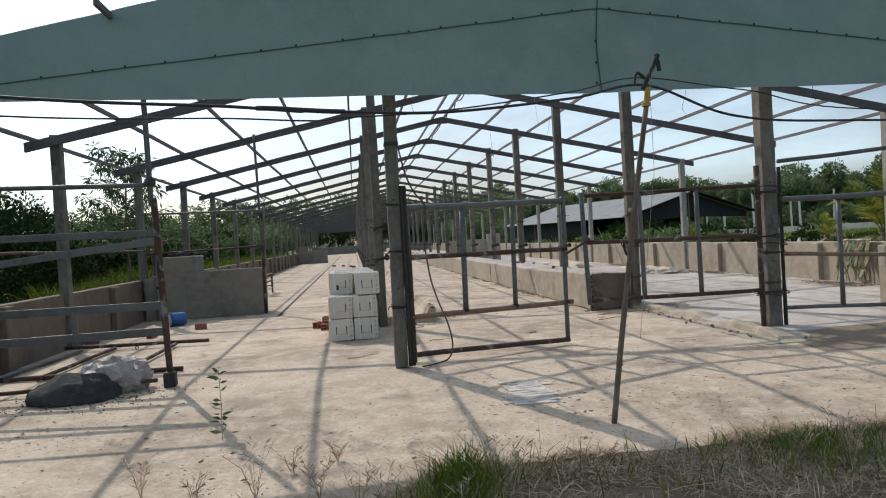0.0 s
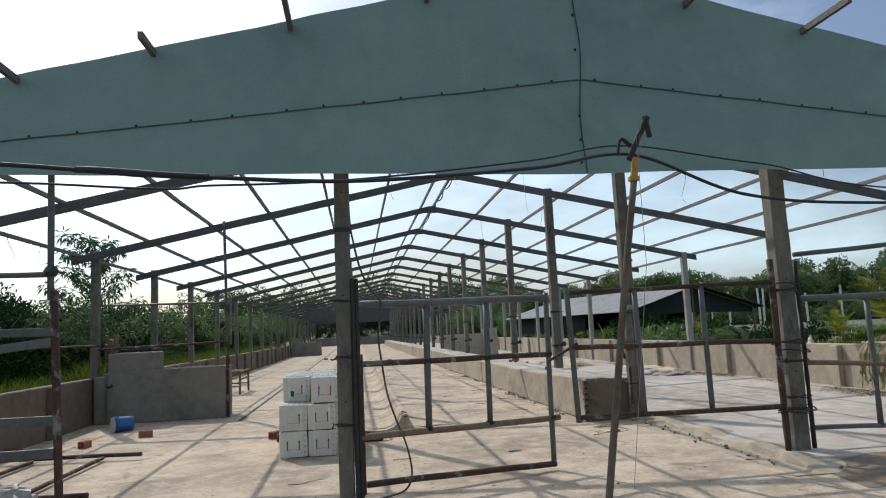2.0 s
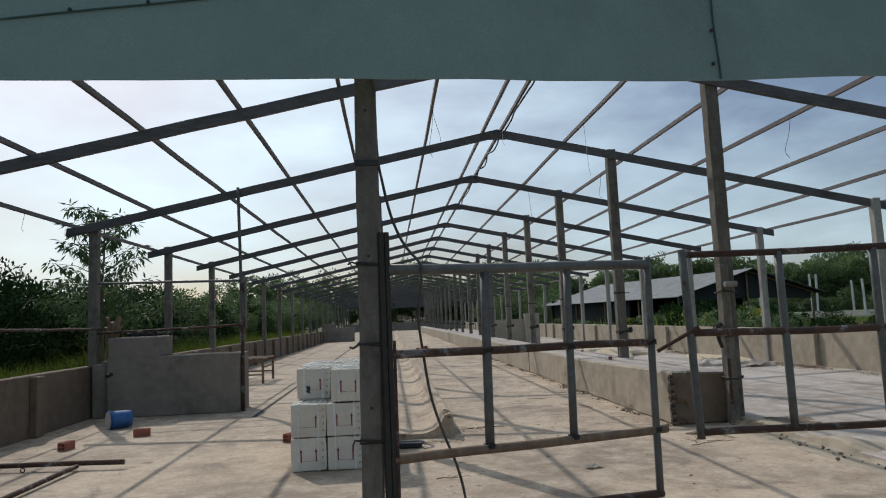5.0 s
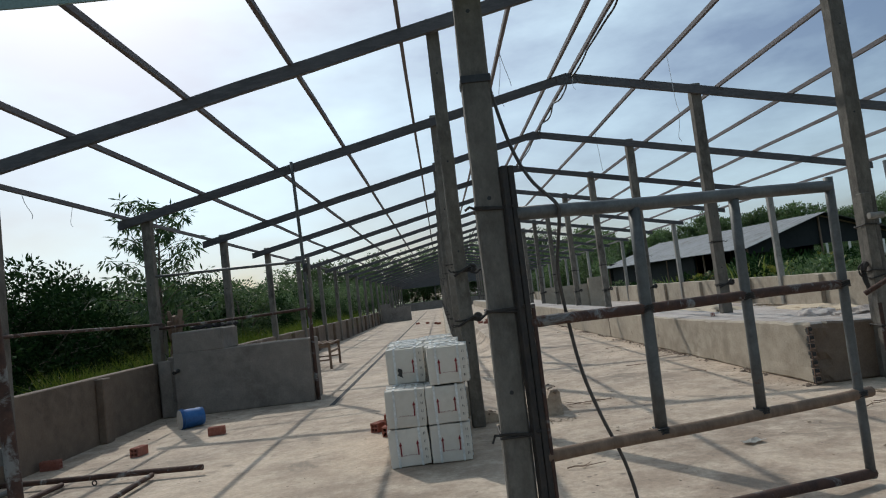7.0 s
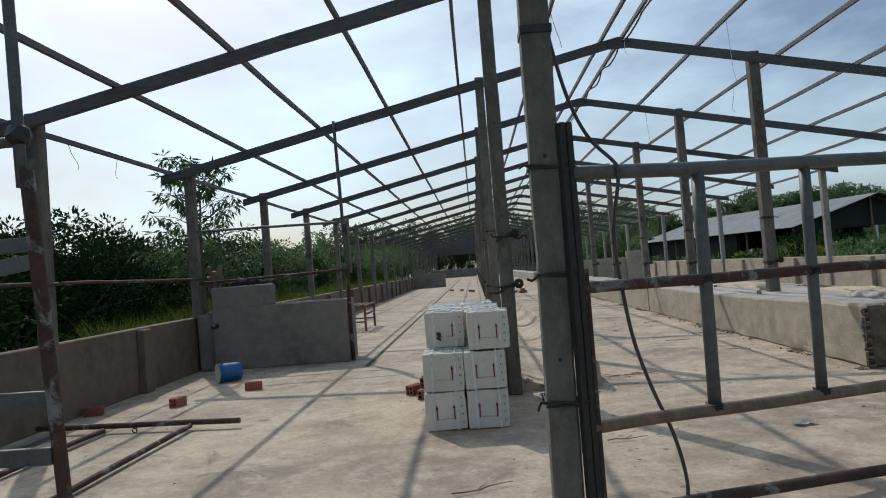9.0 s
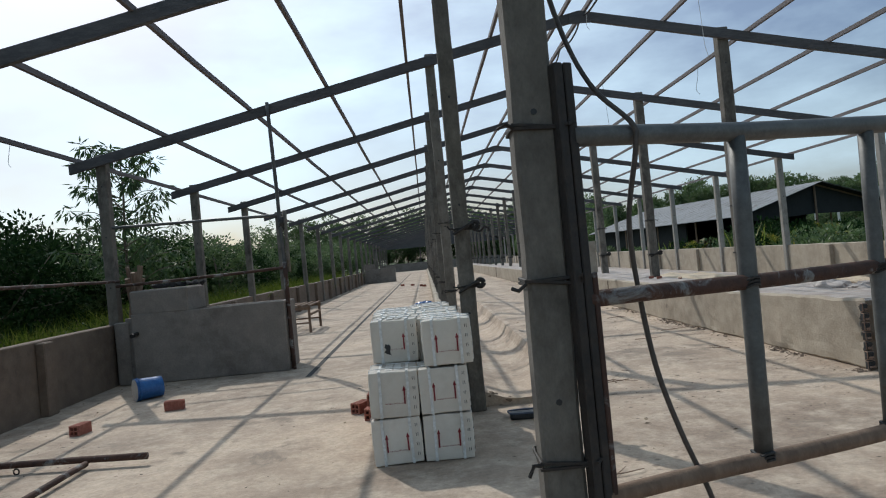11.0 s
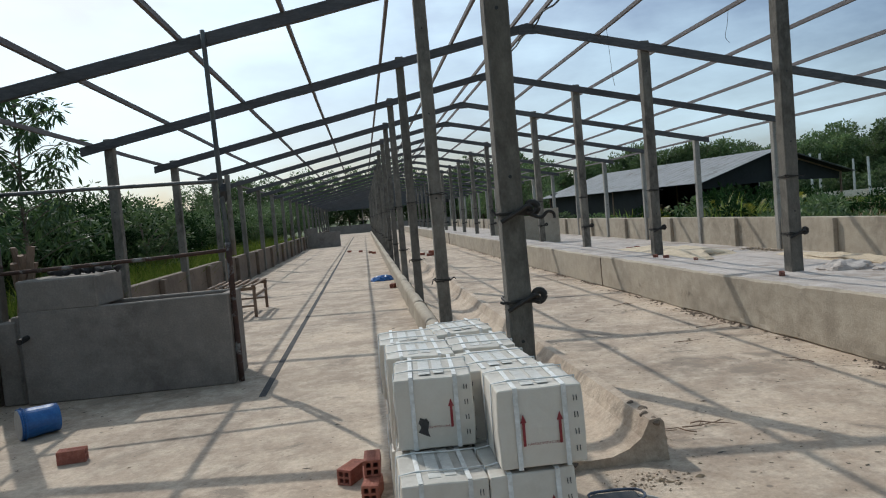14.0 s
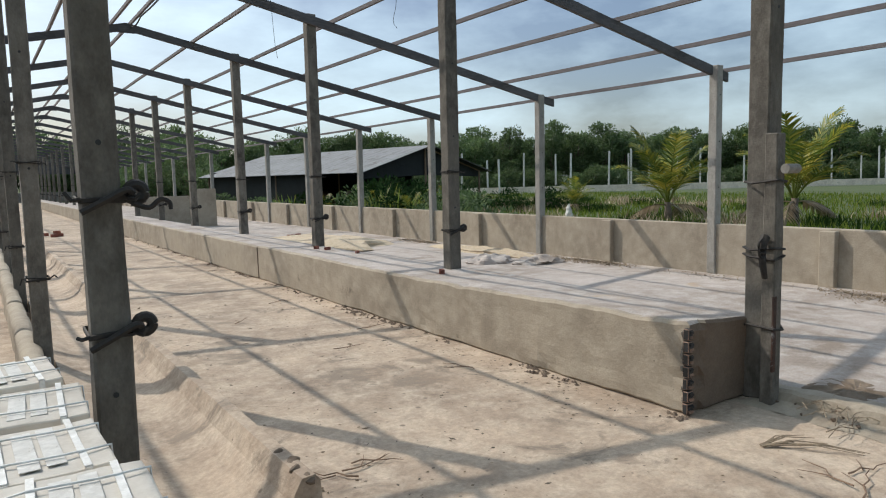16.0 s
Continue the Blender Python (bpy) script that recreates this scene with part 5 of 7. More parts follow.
def tray():
    t = thing("plastic_tray", pose(1.22, 13.07, 0.0, 0, 0, -4), "dark plastic tray with blue rim lying on the slab", "tray")
    bm = bmesh.new()
    box(bm, -0.13, 0.13, -0.07, 0.07, 0, 0.055, 0.02, None, 2)
    part("body", bm, BLACK, t)
    bm = bmesh.new()
    tube(bm, smooth_path([(-0.125, -0.065, 0.056), (0.125, -0.065, 0.056), (0.128, 0.065, 0.056), (-0.125, 0.065, 0.056), (-0.125, -0.06, 0.056)], 4), 0.008, 6)
    part("rim", bm, DULL_BLUE, t, "dull blue rim")
    bm = bmesh.new()
    tube(bm, [(0.13, 0.02, 0.04), (0.2, 0.0, 0.03), (0.26, -0.02, 0.012)], 0.008, 6)
    tube(bm, [(0.26, -0.02, 0.012), (0.2, -0.1, 0.01), (0.15, -0.16, 0.01)], 0.006, 6)
    part("wire", bm, PALEPLASTIC, t, "pale bent wire")


tray()


def debris():
    """Leaves, chips and pebbles strewn over the slab."""
    rnd = random.Random(5)
    vs, fs = [], []
    spots = [(rnd.uniform(-4, 4.4), rnd.uniform(6.3, 30)) for _ in range(620)]
    spots += [(rnd.uniform(1.9, 4.4), rnd.uniform(10.5, 22)) for _ in range(260)]
    spots += [(4.40 - abs(rnd.gauss(0, 0.10)), rnd.uniform(13.6, 40)) for _ in range(420)]
    spots += [(-3.95 + abs(rnd.gauss(0, 0.12)), rnd.uniform(10, 30)) for _ in range(220)]
    spots += [(1.5 + rnd.gauss(0, 0.13), 13.33 + rnd.gauss(0, 0.08)) for _ in range(120)]
    spots += [(1.86 + abs(rnd.gauss(0, 0.06)), rnd.uniform(13.6, 30)) for _ in range(180)]
    for x, y in spots:
        s = rnd.uniform(0.004, 0.017) * (1 if rnd.random() < 0.9 else 2.0)
        a = rnd.random() * 6.28
        u, w = Vector((math.cos(a), math.sin(a), 0)) * s, Vector((-math.sin(a), math.cos(a), 0)) * s * rnd.uniform(0.3, 0.8)
        c = Vector((x, y, floor_z(y) + 0.003))
        h = s * rnd.uniform(0.1, 0.45)
        i = len(vs)
        vs += [c - u, c - w, c + u, c + w, c + Vector((0, 0, h))]
        fs += [(i, i + 1, i + 4), (i + 1, i + 2, i + 4), (i + 2, i + 3, i + 4), (i + 3, i, i + 4)]
    ob = new("floor_litter", from_arrays("floor_litter", vs, fs, LEAF_DEAD))
    tagged(ob, "dry leaves, chips and pebbles strewn on the concrete", "litter", "", "stuff")
    # dark chips and clods, thickest along the front of the slab
    vs, fs = [], []
    spots = [(rnd.gauss(0.6, 1.7), 6.15 + abs(rnd.gauss(0, 1.3))) for _ in range(520)] + [(rnd.gauss(3.2, 0.9), rnd.gauss(7.6, 0.6)) for _ in range(260)]
    spots += [(rnd.gauss(-2.2, 0.8), rnd.gauss(8.4, 0.6)) for _ in range(260)] + [(rnd.uniform(-3.9, 4.3), rnd.uniform(8, 26)) for _ in range(420)]
    spots += [(-3.6 + abs(rnd.gauss(0, 0.5)), rnd.uniform(11, 17)) for _ in range(160)]
    spots += [(4.35 - abs(rnd.gauss(0, 0.35)), 13.8 + 12 * rnd.random() ** 1.3) for _ in range(300)]
    spots += [(rnd.uniform(1.9, 4.2), rnd.uniform(12.5, 20)) for _ in range(170)]
    for x, y in spots:
        if y < slab_edge(x) + 0.05:
            continue
        s = rnd.uniform(0.004, 0.012) * (2.2 if rnd.random() < 0.09 else 1)
        a = rnd.random() * 6.28
        u, w = Vector((math.cos(a), math.sin(a), 0)) * s * 1.5, Vector((-math.sin(a), math.cos(a), 0)) * s * rnd.uniform(0.5, 1)
        c = Vector((x, y, floor_z(y) + 0.002))
        i = len(vs)
        vs += [c - u, c - w, c + u, c + w, c + Vector((0, 0, s * rnd.uniform(0.1, 0.35)))]
        fs += [(i, i + 1, i + 4), (i + 1, i + 2, i + 4), (i + 2, i + 3, i + 4), (i + 3, i, i + 4)]
    ob = new("dirt_chips", from_arrays("dirt_chips", vs, fs, CHIP))
    tagged(ob, "dark clods and chips strewn on the dusty slab", "litter", "", "stuff")
    # twigs
    bm = bmesh.new()
    for x, y, a in [(2.1, 14.1, 0.2), (2.2, 14.2, -0.5), (4.1, 12.2, 0.4), (4.35, 12.4, -0.2), (4.2, 12.3, 1.2), (3.9, 17.5, 0.2), (3.7, 19.8, 0.5), (3.9, 19.9, -0.1), (4.0, 15.4, 2.0), (3.3, 16.8, 0.1),
                    (2.9, 18.7, 0.9), (0.3, 10.4, 0.5), (1.4, 11.4, 0.1), (4.0, 24, 0.3), (3.8, 26, 0.9), (2.15, 14.0, 2.4)]:
        L = random.uniform(0.15, 0.42)
        d = Vector((math.cos(a), math.sin(a), 0))
        n = Vector((-d.y, d.x, 0))
        p = Vector((x, y, 0.012))
        tube(bm, [p + d * (L * k / 5) + n * random.uniform(-0.02, 0.02) + Vector((0, 0, random.uniform(0, 0.012))) for k in range(6)], 0.006, 5, 0.4)
        tube(bm, [p + d * L * 0.4, p + d * L * 0.6 + n * 0.06, p + d * L * 0.75 + n * 0.12], 0.004, 5, 0.4)
    tagged(part("twigs", bm, WOOD), "dry twigs strewn on the concrete", "twigs", "", "stuff")


debris()


def heap(name, x, y, z, sx, sy, h, material, label, seed):
    bm = bmesh.new()
    bmesh.ops.create_uvsphere(bm, u_segments=36, v_segments=16, radius=1.0)
    for v in bm.verts:
        q = v.co.copy()
        s = 1 + 0.35 * noise.noise(q * 1.8 + Vector((seed, 0, 0)))
        v.co = Vector((q.x * sx * s, q.y * sy * s, max(-0.01, q.z * h * (1 + 0.6 * noise.noise(q * 2.5 + Vector((0, seed, 0))))))) + noise.noise_vector(q * 9) * 0.02 + noise.noise_vector(q * 23) * 0.012
    ob = solid(name, bm, material, label, "heap", kind="stuff")
    ob.matrix_world = pose(x, y, z)


bm = bmesh.new()
g = [[bm.verts.new((0.055 * i + 0.01 * random.random(), 0.05 * j + 0.012 * random.random(), 0.004 + 0.022 * random.random())) for j in range(3)] for i in range(4)]
for i in range(3):
    for j in range(2):
        bm.faces.new((g[i][j], g[i + 1][j], g[i + 1][j + 1], g[i][j + 1]))
bmesh.ops.solidify(bm, geom=bm.faces[:], thickness=0.002)
ob = solid("paper_scrap", bm, PALEPLASTIC, "crumpled pale scrap of paper on the slab", "paper")
ob.matrix_world = pose(2.8, 11.45, 0.003, 0, 0, 20)

heap("sand_heap", 7.6, 27.0, 0.075, 1.5, 2.2, 0.22, SAND, "flat heap of pale sand on the pen floor", 1.0)
heap("lime_heap", 8.5, 21.0, 0.075, 0.45, 0.4, 0.14, PENFLOOR, "small heap of pale lime on the pen floor", 4.0)
heap("lime_heap", 9.1, 20.3, 0.075, 0.5, 0.35, 0.13, PENFLOOR, "low scatter of pale lime on the pen floor", 7.0)
heap("soil_heap", 9.5, 22.6, 0.075, 0.35, 1.8, 0.10, SAND, "soil swept against the pen wall", 9.0)

heap("soil_heap", 5.66, 13.0, 0.04, 0.42, 0.36, 0.05, SOIL, "loose soil and dust swept beside the corner column", 12.0)


def stalk_litter():
    """A loose heap of dry stalks and leaf scraps beside the corner column."""
    rnd = random.Random(27)
    bm = bmesh.new()
    for q in range(46):
        p = Vector((5.28 + rnd.gauss(0, 0.2), 12.88 + rnd.gauss(0, 0.13), 0.03 + 0.07 * rnd.random()))
        a = rnd.gauss(0.2, 0.7)
        d = Vector((math.cos(a), math.sin(a) * 0.6, 0)) * rnd.uniform(0.06, 0.22)
        tube(bm, [p - d, p + Vector((0, 0, 0.015)), p + d - Vector((0, 0, 0.02))], rnd.uniform(0.002, 0.005), 4, 0.5)
    tagged(part("dry_stalks", bm, DRY_STALK), "loose heap of dry stalks beside the column", "stalks", "", "stuff")
    bm = bmesh.new()
    for q in range(9):
        a = Vector((4.36 + rnd.uniform(-0.03, 0.06), 12.93 - rnd.uniform(0, 0.06), 0.012))
        b = Vector((4.52 + rnd.uniform(0, 0.22), 12.46 + rnd.uniform(0, 0.45), 0.012))
        tube(bm, [a, a.lerp(b, 0.5) + Vector((rnd.uniform(-0.04, 0.04), rnd.uniform(-0.03, 0.03), 0.03)), b], 0.006, 5, 0.3)
    tagged(part("dry_twig", bm, DRY_STALK), "dry brown twig with side shoots on the slab", "twig", "", "stuff")


stalk_litter()

bm = bmesh.new()
bmesh.ops.create_uvsphere(bm, u_segments=24, v_segments=14, radius=1.0)
for v in bm.verts:
    q = v.co.copy()
    v.co = Vector((q.x * 0.3, q.y * 0.2, max(0, q.z * 0.14))) + noise.noise_vector(q * 3.2) * 0.07
    v.co.z = max(0.0, v.co.z)
ob = solid("plastic_bag", bm, BLUE, "crumpled light blue plastic bag on the aisle floor", "bag")
ob.matrix_world = pose(0.36, 28.2, 0)


# ---------------------------------------------------------------- leaning pole pruner, cables and hose
def pruner():
    p = thing("pole_pruner", (2.39, 7.19, floor_z(7.19)), "long bamboo pole pruner propped upright with a yellow head", "pole pruner")
    top = Vector((0.175, -0.50, 2.37))
    bm = bmesh.new()
    tube(bm, smooth_path([(0, 0, 0), (0.035, -0.12, 0.58), (0.08, -0.25, 1.19), (0.125, -0.38, 1.8), top], 5), 0.023, 10, 0.8)
    for k in (0.2, 0.42, 0.63, 0.82):
        c = top * k
        bmesh.ops.create_uvsphere(bm, u_segments=10, v_segments=6, radius=0.025, matrix=Matrix.Translation(c) @ Matrix.Diagonal((1, 1, 0.5, 1)))
    part("pole", bm, BARK, p, "dark bamboo pole", smooth=True)
    bm = bmesh.new()
    box(bm, -0.018, 0.018, -0.014, 0.014, 0.0, 0.13, 0.005, Matrix.Translation(top) @ Euler((0.1, 0.1, 0)).to_matrix().to_4x4())
    box(bm, -0.027, 0.027, -0.02, 0.02, 0.0, 0.03, 0.005, Matrix.Translation(top))
    part("bracket", bm, YELLOW, p, "yellow plastic bracket")
    bm = bmesh.new()
    beam(bm, top + Vector((-0.02, 0, 0.12)), top + Vector((0.11, 0, 0.37)), 0.022, 0.03)
    beam(bm, top + Vector((0.095, 0.005, 0.375)), top + Vector((0.115, 0.005, 0.25)), 0.02, 0.03)
    tube(bm, smooth_path([top + Vector((0.0, 0, 0.2)), top + Vector((-0.05, 0, 0.24)), top + Vector((-0.07, 0, 0.21)), top + Vector((-0.078, 0, 0.15))], 4), 0.013, 6, 0.5)
    part("blade", bm, DARKSTEEL, p, "dark hooked blade")
    bm = bmesh.new()
    for dx, L in ((0.03, 2.0), (0.05, 0.25), (0.06, 0.2)):
        a = top + Vector((dx, -0.01, 0.34))
        tube(bm, [a, a + Vector((0.0, 0, -L * 0.4)), a + Vector((-0.02 - 0.1 * (L > 1), 0.12 * (L > 1), -L))], 0.0018, 4)
    part("cord", bm, SACK, p, "pale pull cord")


pruner()


def cable(name, pts, r, label, material=BLACK, n=14):
    bm = bmesh.new()
    tube(bm, smooth_path(pts, n), r, 6)
    return solid(name, bm, material, label, "cable", smooth=True)


cable("power_cable", [(-9.5, 4.2, 3.5), (-2.6, 5.35, 2.36), (-0.05, 5.86, 2.165), (0.20, 5.92, 2.155), (0.46, 5.96, 2.145), (1.07, 6.12, 2.155), (1.95, 6.46, 2.28), (2.60, 6.74, 2.41), (3.3, 6.8, 2.18), (4.3, 6.85, 2.12), (6.5, 6.9, 2.12), (11, 6.9, 2.4)],
      0.0095, "sagging grey-black power cable held by the pole")
cable("cable_splice", [(-0.03, 5.862, 2.164), (0.08, 5.89, 2.163), (0.20, 5.918, 2.157), (0.33, 5.938, 2.150), (0.45, 5.957, 2.146)], 0.0145, "black tape wound thickly round a cable splice")
cable("thin_cable", [(-9.5, 4.4, 3.4), (-2.6, 5.42, 2.26), (-0.05, 5.92, 2.115), (0.46, 6.02, 2.125), (1.07, 6.17, 2.175), (1.95, 6.50, 2.33), (2.56, 6.76, 2.47), (3.4, 6.85, 2.38), (5.0, 6.9, 2.2), (11, 7.0, 2.4)], 0.005, "thin black wire running beside the cable")
cable("water_hose", [(0.985, 9.75, 3.2), (0.99, 9.75, 2.6), (1.02, 9.75, 2.36), (1.075, 9.72, 2.11), (1.15, 9.69, 1.93), (1.25, 9.625, 1.79), (1.255, 9.62, 1.71), (1.225, 9.68, 1.46), (1.25, 9.73, 1.21), (1.29, 9.74, 0.93), (1.36, 9.75, 0.69), (1.455, 9.76, 0.43),
                     (1.495, 9.76, 0.19), (1.44, 9.72, 0.05), (1.3, 9.64, 0.015), (1.12, 9.52, 0.015)], 0.0098, "grey-brown hose looped over the gate and down to the floor", DUSTY_HOSE)
cable("ridge_cable", [(3.20 + 0.03 * math.sin(k * 1.9), 9.6 + 0.5 * k, RIDGE - 0.075 + 0.03 * math.cos(k * 2.3)) for k in range(34)], 0.015, "black cable tied along the ridge purlin", n=4)
for i, (x, y, L, dx) in enumerate([(3.19, 17.3, 0.32, 0.0), (4.37, 21.0, 1.0, 0.06), (5.60, 19.3, 0.5, -0.05), (4.37, 16.2, 0.9, 0.05), (6.80, 14.3, 0.6, -0.1), (-4.36, 14.6, 0.35, 0.1), (-4.36, 15.8, 0.3, -0.06), (1.77, 15.2, 0.5, 0.1), (1.79, 15.25, 0.75, -0.08),
                                   (-4.36, 11.6, 0.3, 0.05), (8.02, 12.5, 0.5, 0.05)]):
    z = roof_z(x) + 0.02
    cable("hanging_wire", [(x, y, z), (x + dx * 0.4, y, z - L * 0.4), (x + dx, y + 0.03, z - L * 0.8), (x + dx * 0.8 + 0.03, y, z - L)], 0.0035, "thin loose wire hanging from the roof frame", BLACK if i % 3 else STRAP, 5)
# ---------------------------------------------------------------- plants
def leaf_quads(centres, dirs, length, width, rnd, droop=0.0):
    """Folded leaves: five points each, two faces, as arrays."""
    n = len(centres)
    d = dirs / np.linalg.norm(dirs, axis=1, keepdims=True)
    d[:, 2] -= droop
    d /= np.linalg.norm(d, axis=1, keepdims=True)
    r = rnd.normal(size=(n, 3))
    s = np.cross(d, r)
    s /= np.linalg.norm(s, axis=1, keepdims=True) + 1e-9
    L = (length * rnd.uniform(0.65, 1.3, size=n))[:, None]
    W = (width * rnd.uniform(0.7, 1.25, size=n))[:, None]
    up = np.cross(s, d)
    v = np.stack([centres, centres + d * L * 0.45 + s * W + up * W * 0.3, centres + d * L, centres + d * L * 0.45 - s * W + up * W * 0.3], axis=1).reshape(-1, 3)
    i = np.arange(n)[:, None] * 4
    f = np.concatenate([i + np.array([[0, 1, 2]]), i + np.array([[0, 2, 3]])])
    return v, f


def crown_mesh(name, seed, rx, ry, rz, z0, clumps, per, length, width, material, clump_r, droop=0.2, flat_base=0.75):
    rnd = np.random.default_rng(seed)
    cc = []
    while len(cc) < clumps:
        p = rnd.normal(size=3)
        p /= np.linalg.norm(p)
        p *= rnd.uniform(0.45, 1.0) ** 0.5
        p *= 1 + 0.28 * noise.noise(Vector(p * 2.2 + seed))
        if p[2] < -flat_base:
            continue
        cc.append(p * np.array([rx, ry, rz]) + np.array([0, 0, z0]))
    cc = np.array(cc)
    size = clump_r * rnd.uniform(0.6, 1.3, size=len(cc))
    idx = np.repeat(np.arange(len(cc)), per)
    off = rnd.normal(size=(len(idx), 3))
    off /= np.linalg.norm(off, axis=1, keepdims=True)
    rad = rnd.uniform(0.35, 1.0, size=(len(idx), 1))
    pts = cc[idx] + off * rad * size[idx][:, None] * np.array([1, 1, 0.75])
    v, f = leaf_quads(pts, off + np.array([0, 0, 0.35]), length, width, rnd, droop)
    me = from_arrays(name, v, f, material)
    return me, cc


def trunk_mesh(name, seed, h, r, limbs, lean=0.1):
    rnd = random.Random(seed)
    bm = bmesh.new()
    pts = [(lean * math.sin(k * 0.9 + seed) * k / 6, lean * math.cos(k * 1.1 + seed) * k / 6, h * k / 6) for k in range(7)]
    tube(bm, pts, r, 7, 0.45)
    for p in limbs:
        a = Vector(pts[rnd.randint(1, 4)])
        p = Vector(p)
        m = a.lerp(p, 0.5) + Vector((rnd.uniform(-.1, .1), rnd.uniform(-.1, .1), rnd.uniform(0, .2)))
        tube(bm, [a, m, p], r * 0.4, 5, 0.25)
    return mesh_of(name, bm, BARK, True)


def make_tree(seed, name, rx, ry, rz, z0, clumps, per, length, width, material, clump_r, trunk_r, label, cat, group, droop=0.2, flat_base=0.75):
    me, cc = crown_mesh("crown", seed, rx, ry, rz, z0, clumps, per, length, width, material, clump_r, droop, flat_base)
    rnd = random.Random(seed)
    tm = trunk_mesh("trunk", seed, z0 + rz * 0.4, trunk_r, [tuple(cc[rnd.randrange(len(cc))]) for _ in range(9)])
    t = thing(name, (0, -500 - seed, -0.14), label, cat, group)
    part("trunk", tm, None, t)
    part("crown", me, None, t)
    return t


def scatter_trees(protos, spots, rnd):
    """The first copy moves the prototype itself, so that none stays behind."""
    used = set()
    for x, y, s in spots:
        k = rnd.randrange(len(protos))
        m = pose(x, y, -0.14, 0, 0, rnd.uniform(0, 360)) @ Matrix.Diagonal((s * rnd.uniform(0.9, 1.1), s * rnd.uniform(0.9, 1.1), s * rnd.uniform(0.9, 1.15), 1))
        if k not in used:
            protos[k].matrix_world = m
            used.add(k)
        else:
            c = copy_thing(protos[k], Matrix.Identity(4))
            c.matrix_world = m
    for k, p in enumerate(protos):
        if k not in used:
            p.matrix_world = pose(-40 - 3 * k, 90, -0.14)


TR = random.Random(11)
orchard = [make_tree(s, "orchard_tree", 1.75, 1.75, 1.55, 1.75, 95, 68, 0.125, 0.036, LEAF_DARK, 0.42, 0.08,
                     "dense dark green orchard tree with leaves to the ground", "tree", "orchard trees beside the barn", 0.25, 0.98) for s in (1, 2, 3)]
spots = []
for y in np.arange(6.0, 78, 2.7):
    for x in (-9.4, -12.4, -15.8, -20.0):
        if y > 45 and x < -16:
            continue
        spots.append((x + TR.uniform(-0.5, 0.5) - (0.9 if 17 < y < 28 else 0), y + TR.uniform(-0.7, 0.7), TR.uniform(0.95, 1.15) * (1.07 if y < 18 else 0.97 if y < 36 else 0.86)))
scatter_trees(orchard, spots, TR)

mid = [make_tree(s, "bushy_tree", 1.9, 1.9, 1.9, 2.9, 80, 60, 0.20, 0.05, LEAF_MID, 0.5, 0.1,
                 "bushy green tree beyond the low wall", "tree", "trees round the field", 0.2, 0.9) for s in (21, 22, 23)]
spots = []
for y in np.arange(30, 112, 4.2):
    spots.append((-8.2 + TR.uniform(-1.2, 0.8) - (y - 30) * 0.01, y, TR.uniform(0.6, 0.85) if y < 60 else TR.uniform(0.7, 1.0)))
for x in np.arange(-26, 26, 3.4):
    spots.append((x, 120 + TR.uniform(-3, 3), TR.uniform(1.5, 2.1)))
    spots.append((x + 1.6, 117 + TR.uniform(-1, 1), TR.uniform(0.8, 1.0)))
for k in range(8):
    spots.append((13.5 + TR.uniform(-1, 3), 62 + 5 * k, TR.uniform(0.7, 1.2)))
scatter_trees(mid, spots, TR)

far = [make_tree(s, "woodland_tree", 2.3, 2.3, 3.3, 4.9, 90, 46, 0.36, 0.10, LEAF_MID, 0.72, 0.16,
                 "tall leafy tree in the far woodland edge", "tree", "woodland edge behind the field", 0.15, 0.95) for s in (31, 32, 33, 34)]
spots = []
for k in range(60):
    a = k / 59
    x = 8 + 125 * a
    y = 134 - 76 * a
    for q in range(3):
        spots.append((x + TR.uniform(-1.6, 1.6) + q * 3.0, y + TR.uniform(-2, 2) + q * 4.0, TR.uniform(0.82, 1.05) + (0.25 if TR.random() < 0.07 else 0)))
scatter_trees(far, spots, TR)
spots = []
for k in range(64):
    a = k / 63
    spots.append((10 + 118 * a + TR.uniform(-1, 1), 126 - 75 * a + TR.uniform(-1, 1), TR.uniform(0.6, 1.05)))
under = [make_tree(s, "undergrowth_bush", 2.3, 2.3, 1.7, 1.5, 70, 46, 0.3, 0.085, LEAF_MID, 0.6, 0.06,
                   "leafy bush under the woodland edge", "bush", "bushes along the woodland edge", 0.15, 1.0) for s in (41, 42)]
scatter_trees(under, spots, TR)


shrubs = [make_tree(s, "field_shrub", 1.2, 1.2, 0.75, 0.62, 46, 46, 0.17, 0.04, LEAF_DARK if s == 51 else LEAF_MID, 0.36, 0.03,
                    "low dark shrub in the field by the shed", "shrub", "shrubs between wall and shed", 0.2, 1.0) for s in (51, 52)]
spots = [(11.6 + TR.uniform(0, 2.2), 26 + 1.7 * k + TR.uniform(-0.5, 0.5), TR.uniform(0.55, 0.95)) for k in range(16)]
spots += [(14.5 + TR.uniform(-1, 5), 35 + 0.9 * k, TR.uniform(0.6, 1.2)) for k in range(12)]
spots += [(20 + TR.uniform(-2, 8), 38 + TR.uniform(0, 5), TR.uniform(0.6, 1.1)) for k in range(9)]
scatter_trees(shrubs, spots, TR)


